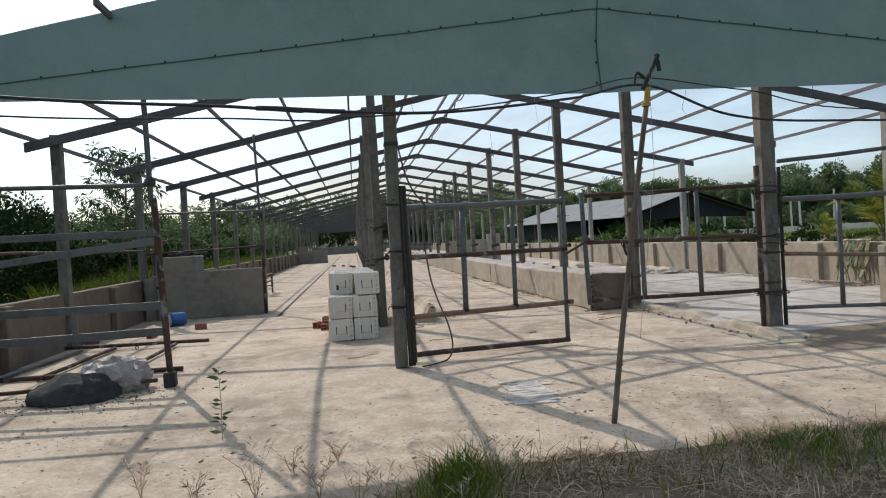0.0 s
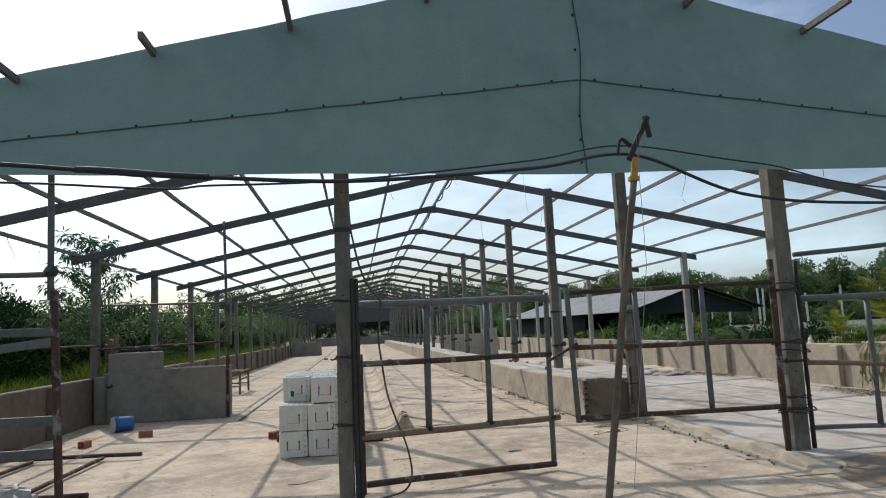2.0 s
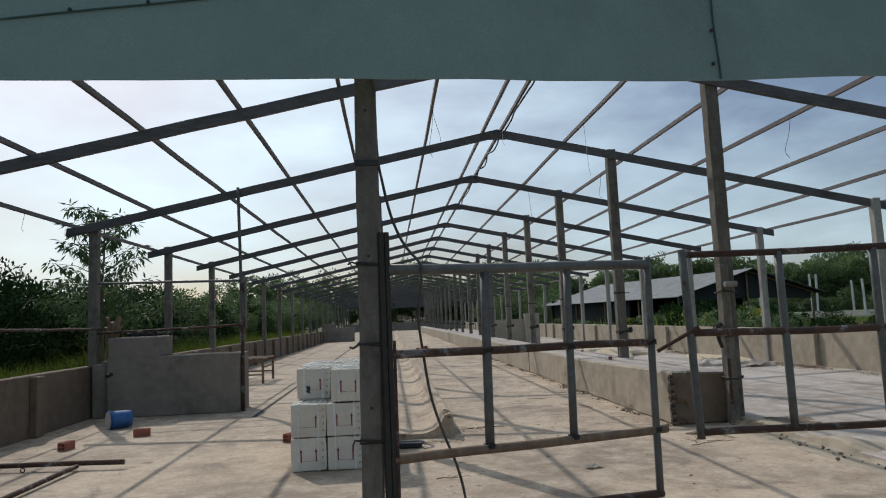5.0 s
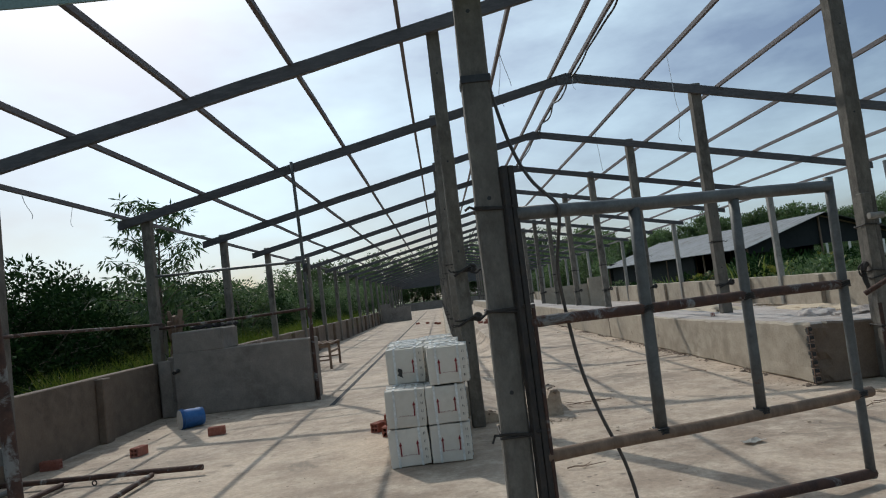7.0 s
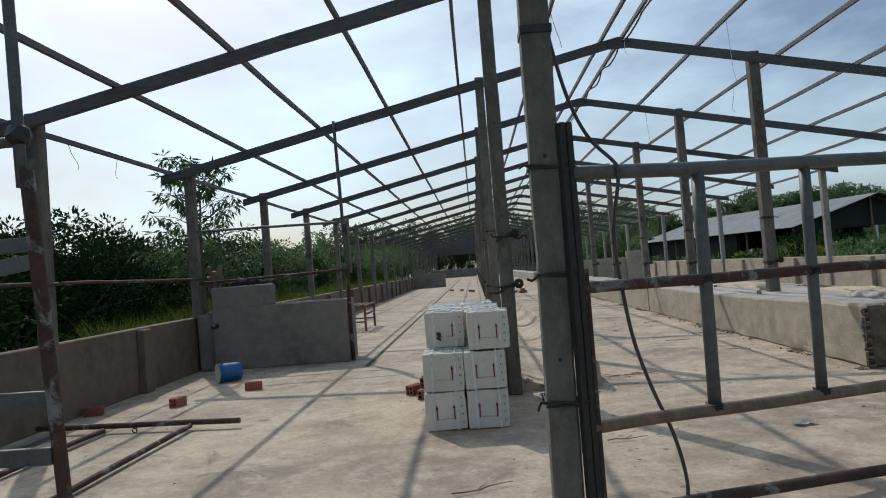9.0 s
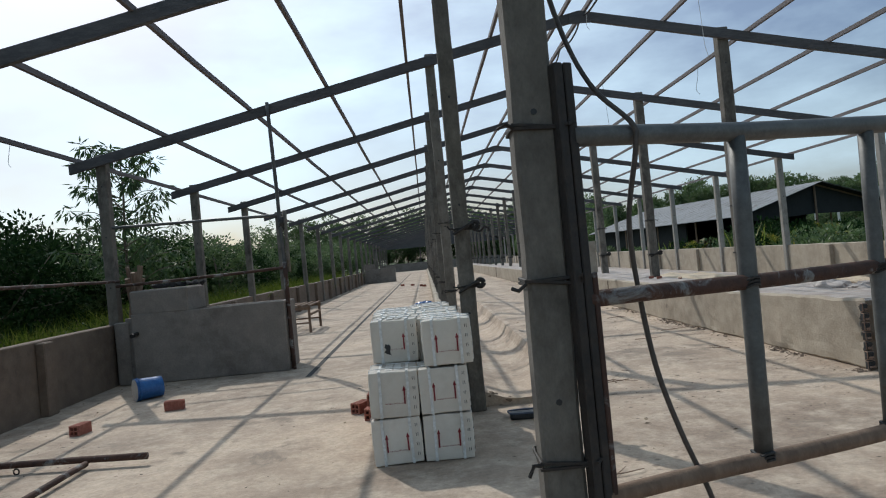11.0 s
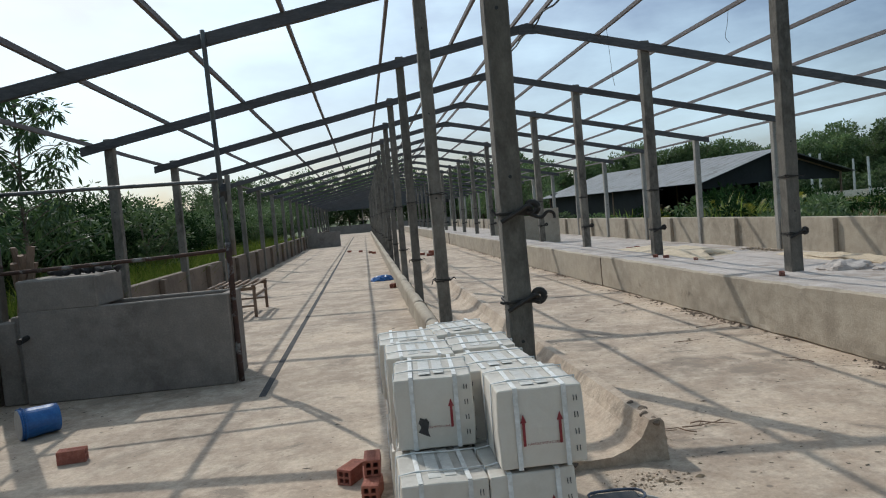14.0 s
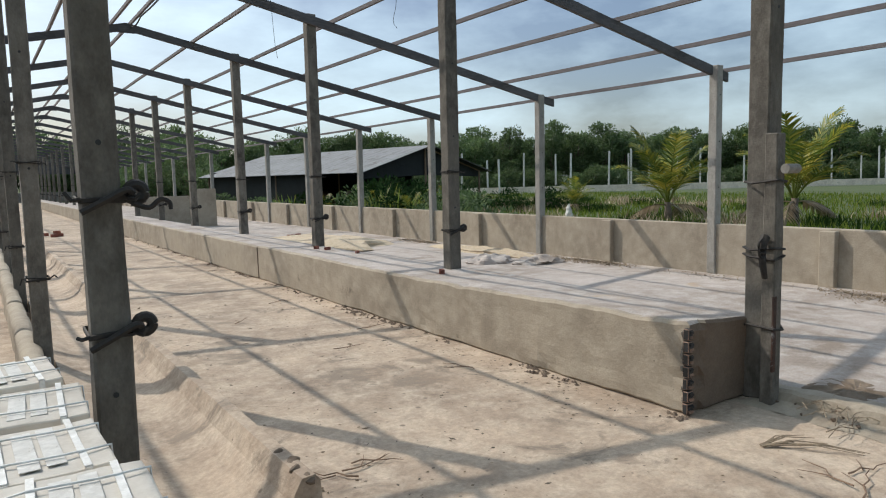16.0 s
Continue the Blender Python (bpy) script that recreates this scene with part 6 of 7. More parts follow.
# slender tree with long drooping leaves behind the wall
def slender_tree():
    rnd = np.random.default_rng(77)
    t = thing("slender_tree", (-5.75, 22.0, -0.14), "slender young tree with long drooping leaves", "tree")
    bm = bmesh.new()
    tube(bm, smooth_path([(0, 0, 0), (0.05, 0, 1.2), (0.0, 0.05, 2.4), (0.08, 0, 3.5), (0.05, 0.02, 4.4)], 4), 0.05, 7, 0.25)
    tips = []
    for k in range(26):
        z = 1.5 + 2.9 * (k / 26)
        a = k * 2.4
        L = 1.35 * (1 - 0.55 * (z - 1.5) / 3.0)
        e = Vector((L * math.cos(a), L * math.sin(a), z + 0.35 * L))
        s = Vector((0.03, 0.0, z))
        pts = [s, s.lerp(e, 0.5) + Vector((0, 0, 0.12)), e]
        tube(bm, pts, 0.014, 5, 0.3)
        tips += [s.lerp(e, q) for q in (0.35, 0.5, 0.62, 0.74, 0.86, 1.0)]
    part("trunk", bm, BARK, t, smooth=True)
    tp = np.array([list(p) for p in tips])
    idx = np.repeat(np.arange(len(tp)), 15)
    off = rnd.normal(size=(len(idx), 3))
    off /= np.linalg.norm(off, axis=1, keepdims=True)
    v, f = leaf_quads(tp[idx] + off * 0.09, off + np.array([0, 0, -0.1]), 0.21, 0.023, rnd, 0.75)
    part("crown", from_arrays("crown", v, f, LEAF_SLENDER), None, t)


slender_tree()


# young coconut palms
def palm_proto():
    rnd = random.Random(3)
    t = thing("coconut_palm", (0, -600, -0.14), "young coconut palm with yellow-green fronds", "palm", "young palms behind the low wall")
    bm = bmesh.new()
    tube(bm, [(0, 0, 0), (0.03, 0, 0.3), (0.0, 0.02, 0.65)], 0.15, 9, 0.6)
    part("trunk", bm, BARK, t, smooth=True)
    for k in range(15):
        a = k * 2.399
        dead = k in (0, 1, 2)
        rise = 0.12 if dead else 0.85 + 1.35 * (k / 15)
        L = 2.1 + 0.5 * rnd.random()
        out = math.sqrt(max(0.3, L * L - rise * rise)) * (0.85 if not dead else 0.7)
        bm = bmesh.new()
        pts = [Vector((0, 0, 0.55))]
        for q in range(1, 11):
            u = q / 10
            sag = -(0.75 if not dead else 1.0) * u ** 2.6 * (1.2 - 0.5 * k / 15)
            pts.append(Vector((out * u * math.cos(a), out * u * math.sin(a), 0.55 + rise * 1.35 * u ** 0.8 + sag)))
        tube(bm, pts, 0.022, 5, 0.15)
        fr = part("frond_stem", bm, LEAF_PALM if not dead else LEAF_DEAD, t)
        vs, fs = [], []
        for q in range(34):
            u = 0.16 + 0.84 * q / 33
            i = min(9, int(u * 10))
            p = pts[i].lerp(pts[i + 1], u * 10 - i) if i < 10 else pts[10]
            d = (pts[min(i + 1, 10)] - pts[max(i - 1, 0)]).normalized()
            side = d.cross(Vector((0, 0, 1))).normalized()
            ll = 0.62 * math.sin(math.pi * min(1, 0.18 + u * 0.75)) * rnd.uniform(0.8, 1.1)
            for s in (-1, 1):
                e = p + (side * s * 0.8 + d * 0.65 + Vector((0, 0, rnd.uniform(-0.35, 0.15) - (0.6 if dead else 0)))) .normalized() * ll
                w = d * 0.022
                mpt = p.lerp(e, 0.5) + Vector((0, 0, 0.03))
                j = len(vs)
                vs += [p - w, mpt - w, e, mpt + w, p + w]
                fs += [(j, j + 1, j + 3, j + 4), (j + 1, j + 2, j + 3)]
        part("leaf_blade", from_arrays("leaf_blade", vs, fs, LEAF_PALM if not dead else LEAF_DEAD), None, fr, "withered leaflets" if dead else "")
    return t


palm = palm_proto()
PALMS = [(21.3, 27.0, 1.22, 20), (23.6, 23.6, 1.35, 200), (25.5, 36.0, 0.62, 100), (12.8, 31.0, 0.5, 10), (13.5, 35.5, 0.5, 140), (19.0, 38.5, 0.55, 60), (12.6, 38.0, 0.45, 250)]
for i, (x, y, s, r) in enumerate(PALMS):
    m = pose(x, y, -0.14, 0, 0, r) @ Matrix.Diagonal((s, s, s, 1))
    if i == 0:
        palm.matrix_world = m
    else:
        c = copy_thing(palm, Matrix.Identity(4))
        c.matrix_world = m


# tall reeds and cane by the shed, banana clump at the wall
def reed_clump(x, y, n, h, spread, material, label, name="reed_clump"):
    rnd = random.Random(int(x * 10 + y))
    vs, fs = [], []
    for i in range(n):
        a, r = rnd.random() * 6.28, rnd.random() ** 0.5 * spread
        b = Vector((x + r * math.cos(a), y + r * math.sin(a), -0.14))
        L = h * rnd.uniform(0.5, 1.1)
        d = Vector((math.cos(a), math.sin(a), 0)) * rnd.uniform(0.1, 0.5) * L
        s = Vector((-math.sin(a + rnd.uniform(-1, 1)), math.cos(a), 0)).normalized() * 0.03 * rnd.uniform(0.7, 1.4)
        j = len(vs)
        vs += [b - s * 0.5, b + s * 0.5, b + d * 0.35 + Vector((0, 0, L * 0.62)) + s, b + d * 0.35 + Vector((0, 0, L * 0.62)) - s, b + d + Vector((0, 0, L * (0.85 + 0.15 * rnd.random())))]
        fs += [(j, j + 1, j + 2, j + 3), (j + 3, j + 2, j + 4)]
    ob = new(name, from_arrays(name, vs, fs, material))
    tagged(ob, label, "reeds", "reed clumps by the shed", "stuff")


for x, y, n, h in ((11.6, 27.5, 60, 1.4), (12.2, 31.5, 90, 1.9), (12.6, 33.0, 80, 2.0), (14.5, 36, 80, 1.6), (16.0, 39, 80, 1.7), (17.5, 41.0, 70, 1.6), (12.0, 24.0, 40, 1.1), (12.5, 41.0, 80, 1.6)):
    reed_clump(x, y, n // 2, h * 0.85, 0.9, LEAF_LIME if n > 75 else LEAF_PALM, "tall lime-green reeds beyond the wall")
for x, y in ((-4.55, 19.3), (-4.6, 20.2), (-4.5, 18.7)):
    reed_clump(x, y, 34, 1.15, 0.3, LEAF_DARK, "dark broad-leaved weeds behind the tank", "weed_clump")


# grass
def grass(name, n, area, h0, h1, w, material, label, seed, z=-0.14, lean=0.35):
    rnd = np.random.default_rng(seed)
    x, y = area(rnd, n)
    m = len(x)
    a = rnd.uniform(0, 6.283, m)
    h = rnd.uniform(h0, h1, m) * (0.65 + 0.5 * np.sin(x * 1.3) * np.cos(y * 0.9) * 0.5 + 0.25)
    s = np.stack([np.cos(a), np.sin(a), np.zeros(m)], 1) * (w * rnd.uniform(0.6, 1.3, m))[:, None]
    b = np.stack([x, y, z(x, y) if callable(z) else np.full(m, z)], 1)
    d = rnd.normal(size=(m, 2)) * lean
    tip = b + np.stack([d[:, 0] * h, d[:, 1] * h, h], 1)
    midp = b + np.stack([d[:, 0] * h * 0.35, d[:, 1] * h * 0.35, h * 0.6], 1)
    v = np.stack([b - s, b + s, midp + s * 0.8, midp - s * 0.8, tip], 1).reshape(-1, 3)
    i = np.arange(m)[:, None] * 5
    me = bpy.data.meshes.new(name)
    faces = np.concatenate([i + np.array([[0, 1, 2]]), i + np.array([[0, 2, 3]]), i + np.array([[3, 2, 4]])])
    me.from_pydata(v.tolist(), [], faces.tolist())
    me.materials.append(material)
    ob = new(name, me)
    tagged(ob, label, "grass", "", "stuff")


def strip_left(r, n):
    y = r.uniform(7, 75, n) ** 1.0
    y = 7 + 68 * r.random(n) ** 1.6
    return XL - 0.25 - 4.6 * r.random(n) ** 0.9, y


def field_right(r, n):
    k = r.random(n)
    return XE + 0.3 + 42 * k ** 1.5, 12 + 58 * r.random(n) ** 1.1


def strip_front(r, n):
    x = r.uniform(-3.5, 6.5, n)
    e = np.array([slab_edge(q) for q in x])
    y = e + 0.05 + 0.16 * np.sin(x * 3.1) * np.sin(x * 1.3 + 1) + r.normal(0, 0.06, n) - np.abs(r.normal(0, 0.65, n))
    keep = (y > 2.6) & ((np.sin(x * 2.3) + np.sin(x * 0.9 + y * 1.7) + r.normal(0, 0.9, n)) > -0.6)
    return x[keep], y[keep]


# strip beside the orchard: its shade is in the blade colour
grass("tall_grass", 26000, strip_left, 0.3, 0.85, 0.012, GRASS_DARK, "tall green grass between wall and orchard, toned as shaded", 1)
grass("field_grass", 46000, field_right, 0.10, 0.38, 0.02, GRASS, "bright green grass in the field", 2)
def straw_level(x, y):
    e = np.array([slab_edge(q) for q in x])
    return np.where(y > e - 0.03, -0.055 * np.clip(9.4 - y, 0, 3.3) + 0.002, -0.185)


grass("dry_straw", 60000, strip_front, 0.016, 0.055, 0.0055, GRASS_DRY, "dry straw lying along the slab edge", 3, straw_level, 3.2)


def pen_straw(r, n):
    y = 13.6 + 13 * r.random(n)
    x = XE - 0.12 - np.abs(r.normal(0, 0.22, n)) - 0.35 * np.clip(np.sin(y * 0.8 - 9.5), 0, 1) * r.random(n)
    keep = np.sin(y * 0.9 + 2.0) + np.sin(y * 2.3) * 0.5 + r.normal(0, 0.4, n) > -0.1
    return x[keep], y[keep]


grass("swept_straw", 5200, pen_straw, 0.018, 0.05, 0.008, DRY_STALK, "brown straw swept along the pen wall", 31, 0.078, 3.0)
grass("straw_stubble", 2600, strip_front, 0.05, 0.24, 0.0026, GRASS_DRY, "standing dry stalks along the slab edge", 13, straw_level, 0.5)


def verge(r, n):
    x = np.concatenate([r.normal(1.02, 0.14, n), r.normal(0.3, 0.5, n // 4), r.normal(3.5, 0.35, n), r.normal(2.2, 1.2, n // 5)])
    e = np.array([slab_edge(q) for q in x])
    return x, e + 0.02 - np.abs(r.normal(0, 0.4, len(x)))


grass("verge_grass", 900, verge, 0.05, 0.26, 0.0042, GRASS, "green grass tufts at the slab edge", 4, -0.2, 0.55)


def field_tufts(r, n):
    cx, cy = 11.5 + 26 * r.random(60), 14 + 44 * r.random(60)
    k = r.integers(0, 60, n)
    return cx[k] + r.normal(0, 0.5, n), cy[k] + r.normal(0, 0.5, n)


grass("withered_field_grass", 7000, field_tufts, 0.2, 0.55, 0.016, GRASS_DRY, "withered brown tufts in the field", 27)
grass("dark_field_grass", 12000, field_tufts, 0.2, 0.5, 0.018, GRASS_DARK, "darker coarse tufts in the field", 29)
# sunlit stretch of the same strip, in the lighter grass colour
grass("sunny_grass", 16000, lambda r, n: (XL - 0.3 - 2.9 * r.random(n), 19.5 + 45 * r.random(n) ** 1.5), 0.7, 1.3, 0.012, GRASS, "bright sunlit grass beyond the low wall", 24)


# weeds growing through the slab edge
def weed(x, y, h, seed, leafy=True):
    rnd = np.random.default_rng(seed)
    r2 = random.Random(seed)
    t = thing("weed", (x, y, floor_z(y) - 0.02), "thin green weed growing through the slab edge", "weed", "weeds along the slab edge")
    bm = bmesh.new()
    stems = [[Vector((0, 0, 0)), Vector((0.01, 0, h * 0.5)), Vector((0.0, 0.01, h))]] if leafy else []
    if not leafy:
        for k in range(7):
            a = r2.random() * 6.28
            sp = h * r2.uniform(0.15, 0.6)
            stems.append([Vector((0, 0, 0)), Vector((sp * 0.4 * math.cos(a), sp * 0.4 * math.sin(a), h * 0.55)), Vector((sp * math.cos(a), sp * math.sin(a), h * r2.uniform(0.75, 1.0)))])
    for s in stems:
        tube(bm, s, 0.0035 if leafy else 0.002, 4, 0.4)
    st = part("stem", bm, LEAF_MID if leafy else GRASS_DRY, t)
    if not leafy:
        tagged(st, kind="stuff")
    cs, ds = [], []
    for s in stems:
        for k in range(34 if leafy else 12):
            u = r2.uniform(0.12, 1.0) if leafy else r2.uniform(0.15, 1.0)
            p = s[0].lerp(s[1], min(1, u * 2)) if u < 0.5 else s[1].lerp(s[2], u * 2 - 1)
            a = r2.random() * 6.28
            cs.append(list(p))
            ds.append([math.cos(a), math.sin(a), 0.3 if leafy else 0.9])
    v, f = leaf_quads(np.array(cs), np.array(ds), 0.085 if leafy else 0.06, 0.016 if leafy else 0.0028, rnd, 0.1)
    part("leaves", from_arrays("leaves", v, f, LEAF_MID if leafy else GRASS_DRY), None, t)


weed(-0.67, 7.64, 0.60, 1)
for i, (x, y, h) in enumerate([(-0.25, 6.0, 0.42), (0.15, 5.9, 0.34), (-0.6, 5.9, 0.3), (0.55, 5.7, 0.36), (1.25, 5.85, 0.5), (1.4, 5.8, 0.36), (-0.05, 6.35, 0.28), (0.25, 6.5, 0.22), (2.9, 5.7, 0.22), (3.3, 5.75, 0.32), (3.6, 5.7, 0.4), (-1.0, 6.2, 0.3), (0.4, 5.4, 0.4), (1.0, 5.5, 0.3), (-0.3, 5.6, 0.3), (3.45, 5.5, 0.5)]):
    weed(x, y + 0.45, h * random.uniform(0.6, 1.0), 40 + i, False)


# dead stump bundle and dried leaves
def stump():
    s = thing("dead_stump", (-3.78, 17.62, 0.9), "split dead tree stump lashed beside the column", "stump")
    for k in range(6):
        bm = bmesh.new()
        a = k * 1.1
        pts = [(0.07 * math.cos(a), 0.07 * math.sin(a), 0), (0.08 * math.cos(a + 0.4), 0.08 * math.sin(a), 0.4), (0.12 * math.cos(a + 0.7), 0.12 * math.sin(a + 0.3), 0.62 + 0.09 * (k % 3))]
        tube(bm, smooth_path(pts, 4), 0.045, 7, 0.8)
        rough_up(bm, 0.025, 9, k)
        part("splinter", bm, WOOD, s)
    bm = bmesh.new()
    for k in range(9):
        p = Vector((-3.5 + 0.085 * k, 17.62 + 0.1 * random.random(), 1.375))
        bmesh.ops.create_icosphere(bm, subdivisions=2, radius=0.05, matrix=Matrix.Translation(p) @ Matrix.Diagonal((1.2, 0.8, 0.75, 1)))
    rough_up(bm, 0.04, 15)
    solid("dark_clods", bm, ASH, "dark dried clods on the raised tank end", "clods", kind="stuff")
    # dried banana leaves hung over the sunlit wall
    b = thing("dried_leaves", (XE - 0.06, 14.2, 0), "bundle of dried banana leaves hung over the wall", "dried leaves")
    rnd = random.Random(8)
    for k in range(26):
        bm = bmesh.new()
        y = rnd.uniform(-0.42, 0.42)
        w = rnd.uniform(0.02, 0.06)
        pts = [Vector((0.12 * rnd.random() + 0.02, y, 0.9)), Vector((-0.06, y + rnd.uniform(-.05, .05), 0.91)), Vector((-0.12 - 0.06 * rnd.random(), y + rnd.uniform(-.08, .08), 0.5)), Vector((-0.1 - 0.14 * rnd.random(), y + rnd.uniform(-.14, .14), rnd.uniform(0.09, 0.3)))]
        pts = smooth_path(pts, 4)
        va = [bm.verts.new(p + Vector((0.01 * math.sin(i * 2), -w * (1 - 0.6 * i / len(pts)), 0))) for i, p in enumerate(pts)]
        vb = [bm.verts.new(p + Vector((-0.02 * math.sin(i * 2.3), w * (1 - 0.6 * i / len(pts)), 0))) for i, p in enumerate(pts)]
        for i in range(len(pts) - 1):
            bm.faces.new((va[i], va[i + 1], vb[i + 1], vb[i]))
        part("leaf", bm, LEAF_DEAD if k % 3 else LEAF_MID, b)


stump()


# ---------------------------------------------------------------- outbuildings and far posts
def roofed_shed():
    u, v = Vector((-0.236, 0.972, 0)), Vector((-0.972, -0.236, 0))
    A = Vector((22.3, 45.0, 0))
    s = thing("open_shed", (0, 0, 0), "open farm shed with a weathered sheet roof", "shed")
    H, E, HALF, LEN = 3.62, 2.25, 4.9, 16.0
    for sgn in (1, -1):
        n = 26
        root = None
        for i in range(n):
            bm = bmesh.new()
            a0, a1 = -0.6 + (LEN + 1.2) * i / n, -0.6 + (LEN + 1.2) * (i + 1) / n
            for lift, (b0, b1) in ((0.0, (a0, (a0 + a1) / 2)), (0.01, ((a0 + a1) / 2, a1))):
                p = [A + u * q + v * sgn * w + Vector((0, 0, z + lift)) for q, w, z in ((b0, 0, H), (b1, 0, H), (b1, HALF + 0.5, E - 0.16), (b0, HALF + 0.5, E - 0.16))]
                vs = [bm.verts.new(x) for x in p]
                lo = [bm.verts.new(x - Vector((0, 0, 0.02))) for x in p]
                bm.faces.new(vs)
                bm.faces.new(lo[::-1])
                for k in range(4):
                    bm.faces.new((vs[k], vs[(k + 1) % 4], lo[(k + 1) % 4], lo[k]))
            part("roof_sheet", bm, SHEETROOF, s)
    for q in (0, 4, 8, 12, 16):
        for w in (-HALF, 0, HALF):
            bm = bmesh.new()
            p = A + u * q + v * w
            rod(bm, p + Vector((0, 0, -0.14)), p + Vector((0, 0, (H if w == 0 else E) - 0.05)), 0.06, sides=8)
            part("post", bm, WOOD, s)
        bm = bmesh.new()
        for sg in (1, -1):
            beam(bm, A + u * q + Vector((0, 0, H - 0.1)), A + u * q + v * sg * HALF + Vector((0, 0, E - 0.1)), 0.06, 0.12)
        part("rafter", bm, WOOD, s)
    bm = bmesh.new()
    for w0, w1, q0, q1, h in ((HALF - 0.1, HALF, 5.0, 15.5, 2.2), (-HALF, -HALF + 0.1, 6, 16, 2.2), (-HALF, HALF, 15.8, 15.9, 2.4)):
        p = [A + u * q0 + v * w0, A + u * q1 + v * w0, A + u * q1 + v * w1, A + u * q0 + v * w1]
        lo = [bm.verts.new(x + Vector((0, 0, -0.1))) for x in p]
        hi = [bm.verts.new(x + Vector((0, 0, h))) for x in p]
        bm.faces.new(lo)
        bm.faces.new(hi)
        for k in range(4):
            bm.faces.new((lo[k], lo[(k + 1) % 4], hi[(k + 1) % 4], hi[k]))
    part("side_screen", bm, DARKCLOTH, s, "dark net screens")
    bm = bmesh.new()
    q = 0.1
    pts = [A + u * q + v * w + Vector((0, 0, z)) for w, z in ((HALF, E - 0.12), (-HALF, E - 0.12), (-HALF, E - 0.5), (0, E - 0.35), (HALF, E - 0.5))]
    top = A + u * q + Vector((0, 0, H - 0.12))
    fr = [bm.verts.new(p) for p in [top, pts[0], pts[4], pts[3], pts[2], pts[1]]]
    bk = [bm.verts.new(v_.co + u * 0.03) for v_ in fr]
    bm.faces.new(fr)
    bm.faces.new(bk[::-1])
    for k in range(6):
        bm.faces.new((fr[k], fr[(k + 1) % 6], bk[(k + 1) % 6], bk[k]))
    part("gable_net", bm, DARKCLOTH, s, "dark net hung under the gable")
    # near-black sheet close under each roof slope, darkens the underside
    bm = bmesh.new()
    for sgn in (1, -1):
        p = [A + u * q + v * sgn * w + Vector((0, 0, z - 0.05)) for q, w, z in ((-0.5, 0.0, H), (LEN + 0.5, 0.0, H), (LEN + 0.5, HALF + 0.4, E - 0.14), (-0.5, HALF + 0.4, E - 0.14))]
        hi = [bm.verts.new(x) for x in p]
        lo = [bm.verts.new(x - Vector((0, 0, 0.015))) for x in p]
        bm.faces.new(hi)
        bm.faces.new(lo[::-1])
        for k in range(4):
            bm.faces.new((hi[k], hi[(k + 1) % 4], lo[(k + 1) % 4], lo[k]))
    part("lining", bm, DARKCLOTH, s, "near-black sheet under the roof slopes")
    for k in range(7):
        bm = bmesh.new()
        p = A + u * (1.5 + 2 * k) + v * random.uniform(-3, 3)
        box(bm, -0.6, 0.6, -0.4, 0.4, -0.14, random.uniform(0.6, 1.2), 0.05, Matrix.Translation(p))
        part("stored_crate", bm, WOOD, s)


roofed_shed()


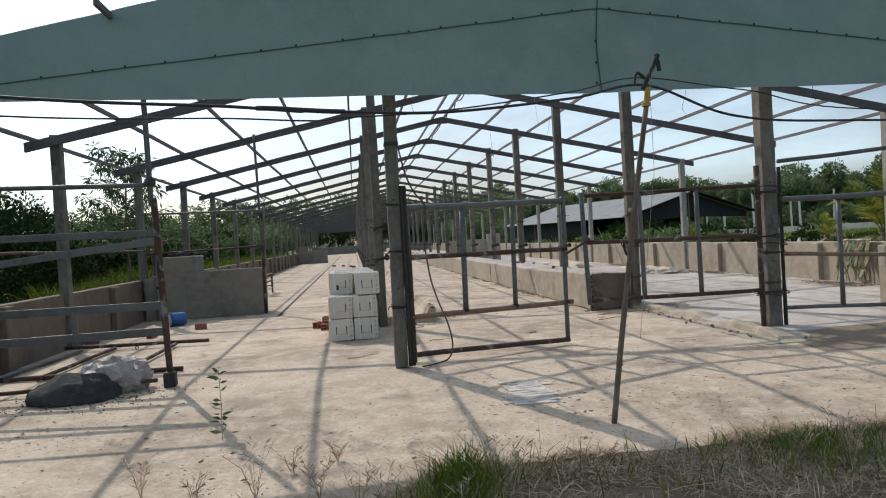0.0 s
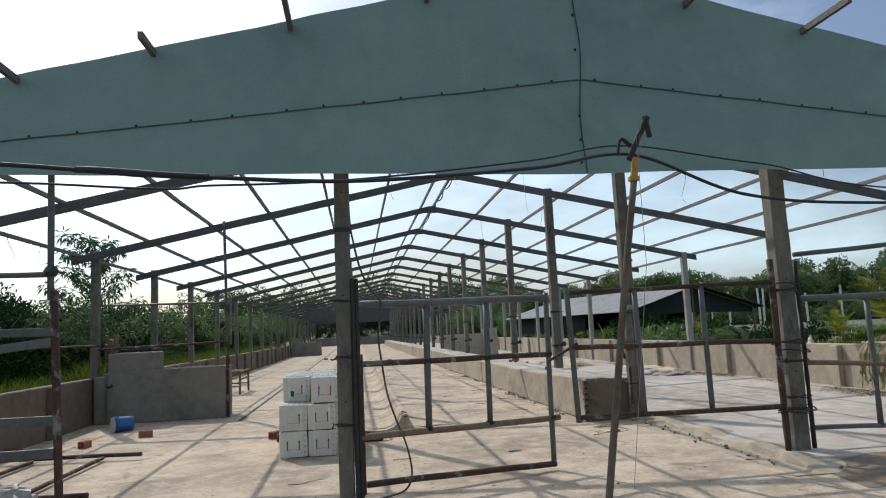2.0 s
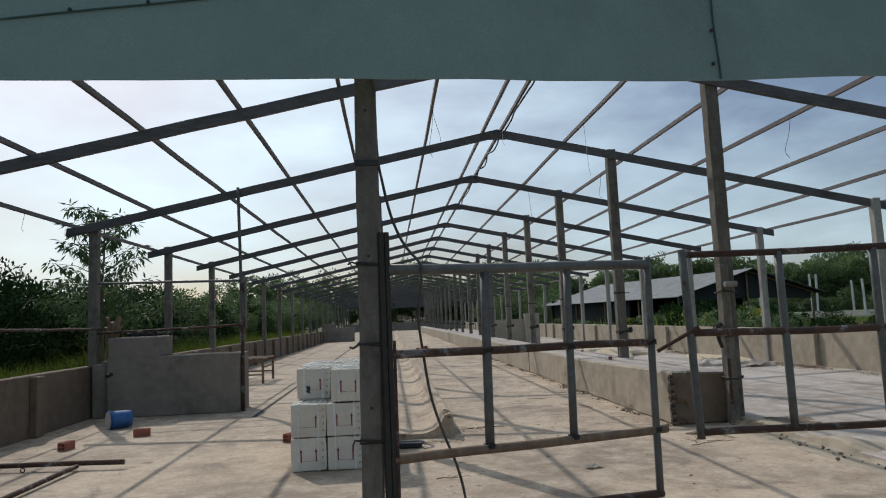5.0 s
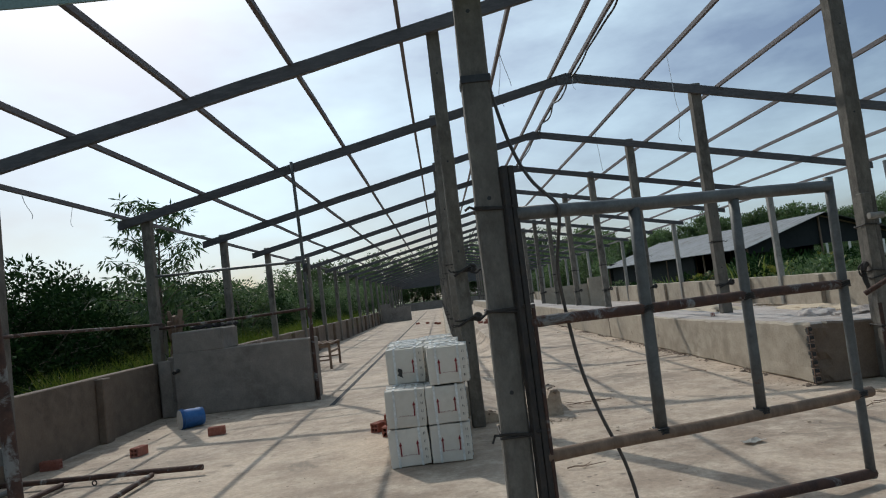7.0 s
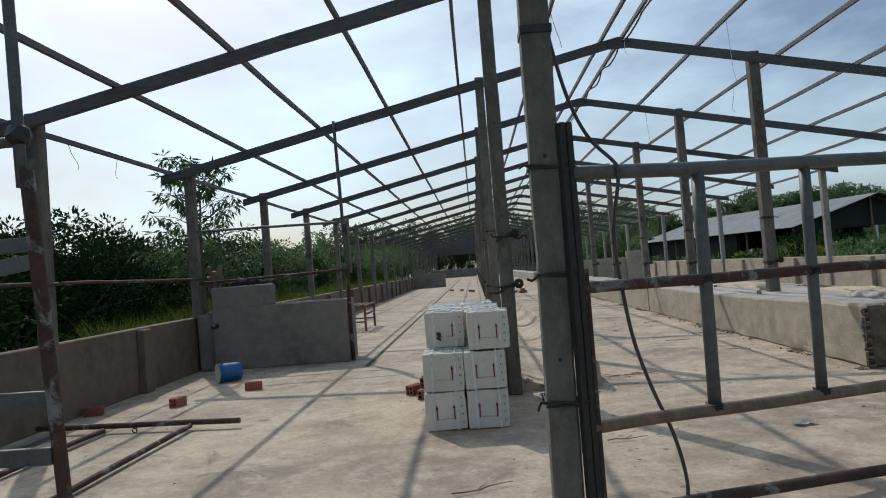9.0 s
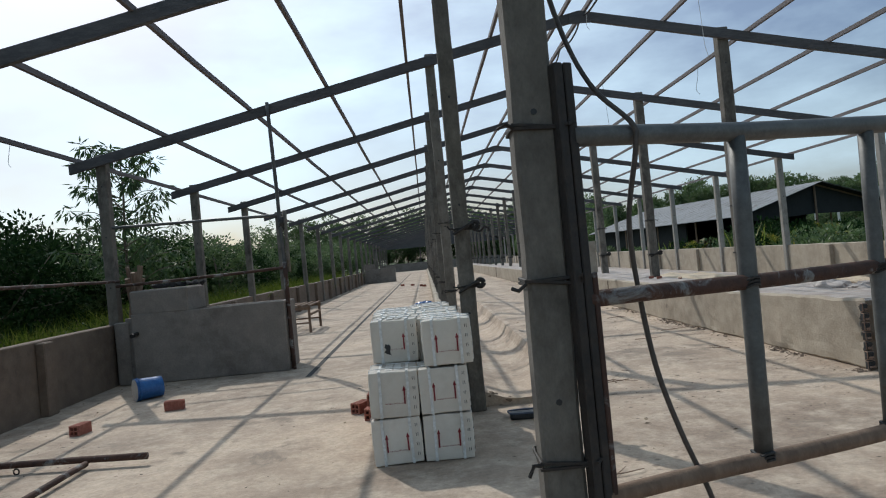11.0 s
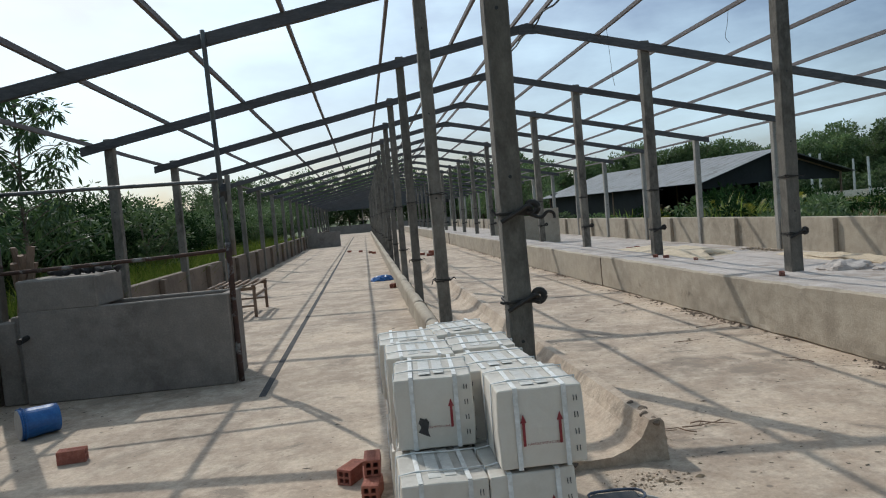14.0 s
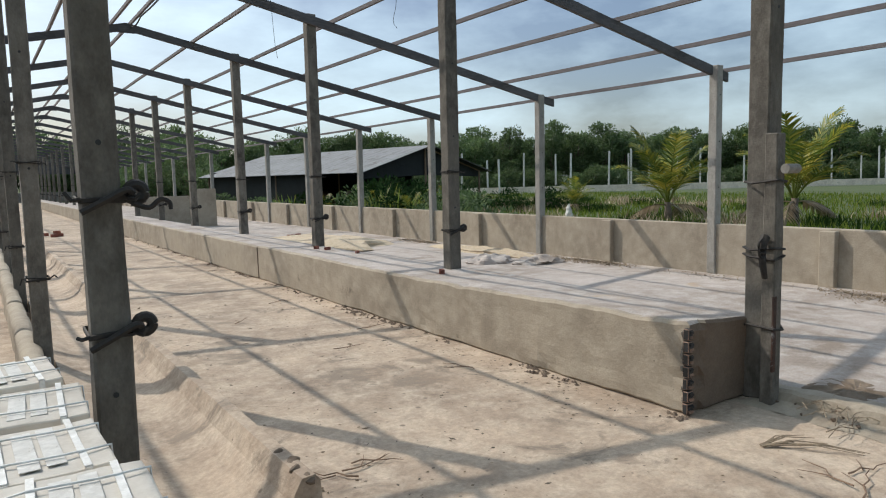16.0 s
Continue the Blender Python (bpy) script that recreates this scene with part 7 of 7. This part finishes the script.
def end_shed():
    s = thing("end_shed", (0, 0, 0), "dark-roofed shed closing the far end of the barn", "shed")
    y0, y1, H, E = 104.0, 113.0, 5.7, 3.3
    for sgn in (1, -1):
        bm = bmesh.new()
        xe = XR_ + sgn * 9.5
        p = [(XR_, y0, H), (XR_, y1, H), (xe, y1, E), (xe, y0, E)]
        a = [bm.verts.new(q) for q in p]
        b = [bm.verts.new((q[0], q[1], q[2] - 0.08)) for q in p]
        bm.faces.new(a)
        bm.faces.new(b[::-1])
        for k in range(4):
            bm.faces.new((a[k], a[(k + 1) % 4], b[(k + 1) % 4], b[k]))
        part("roof_slope", bm, DARKSTEEL, s)
    bm = bmesh.new()
    vs = [bm.verts.new(q) for q in ((XR_ - 9.3, y0 + 0.3, E - 0.1), (XR_ + 9.3, y0 + 0.3, E - 0.1), (XR_, y0 + 0.3, H - 0.15))]
    lo = [bm.verts.new((v.co.x, v.co.y + 0.08, v.co.z)) for v in vs]
    bm.faces.new(vs)
    bm.faces.new(lo[::-1])
    for k in range(3):
        bm.faces.new((vs[k], vs[(k + 1) % 3], lo[(k + 1) % 3], lo[k]))
    part("gable", bm, TIMBER, s, "dark grey sheet gable")
    for x in np.linspace(-6.3, 12.5, 4):
        bm = bmesh.new()
        box(bm, x - 0.07, x + 0.07, y0 + 0.1, y0 + 0.3, 0, E + 0.2)
        part("post", bm, COLUMN, s)
    bm = bmesh.new()
    box(bm, -5.6, 12.0, 103.4, 103.6, 0, 1.1, 0.01)
    solid("end_wall", bm, PLASTER_GREY, "low grey wall at the far end", "wall", kind="structure")


end_shed()


def far_posts():
    rnd = random.Random(2)
    bm = bmesh.new()
    box(bm, -0.085, 0.085, -0.085, 0.085, -0.14, 4.4, 0.015)
    me = mesh_of("shaft", bm, WHITEWASH)
    first = None
    a, b = Vector((36, 74, 0)), Vector((92, 46, 0))
    for row in range(2):
        for k in range(17):
            p = a.lerp(b, k / 16) + Vector((0.45, 0.9, 0)) * 6.0 * row + Vector((rnd.uniform(-1.4, 1.4), rnd.uniform(-.8, .8), 0))
            m = pose(p.x, p.y, rnd.uniform(-0.9, 0.1), rnd.uniform(-1, 1), rnd.uniform(-1, 1), 27)
            if rnd.random() < 0.15 and first is not None:
                continue
            if first is None:
                first = thing("fence_post", m, "tall pale concrete post standing in the field", "post", "bare posts across the field")
                part("shaft", me, None, first)
            else:
                copy_thing(first, m)
    d = (b - a).normalized()
    bm = bmesh.new()
    m, n = axis_frame(a, b)
    n2 = Vector((-d.y, d.x, 0)) * 0.1
    vs = [bm.verts.new(q) for q in (a - n2 + Vector((0, 0, -.14)), b - n2 + Vector((0, 0, -.14)), b + n2 + Vector((0, 0, -.14)), a + n2 + Vector((0, 0, -.14)))]
    hi = [bm.verts.new(v.co + Vector((0, 0, 0.72))) for v in vs]
    bm.faces.new(hi)
    for k in range(4):
        bm.faces.new((vs[k], vs[(k + 1) % 4], hi[(k + 1) % 4], hi[k]))
    solid("far_field_wall", bm, FIELD_WALL, "long low pale wall across the field", "wall", kind="structure")


far_posts()

# white sack on a stake beyond the wall
bm = bmesh.new()
bmesh.ops.create_cone(bm, cap_ends=True, segments=18, radius1=0.45, radius2=0.05, depth=1.0, matrix=pose(0, 0, 0.5))
long_cuts(bm, 2, 0.15)
for v in bm.verts:
    v.co += noise.noise_vector(v.co * 4) * 0.1
ob = solid("white_sack", bm, PALEPLASTIC, "white plastic sack draped over a stake in the grass", "sack")
ob.matrix_world = pose(20.8, 31.6, -0.14) @ Matrix.Diagonal((0.5, 0.5, 0.66, 1))
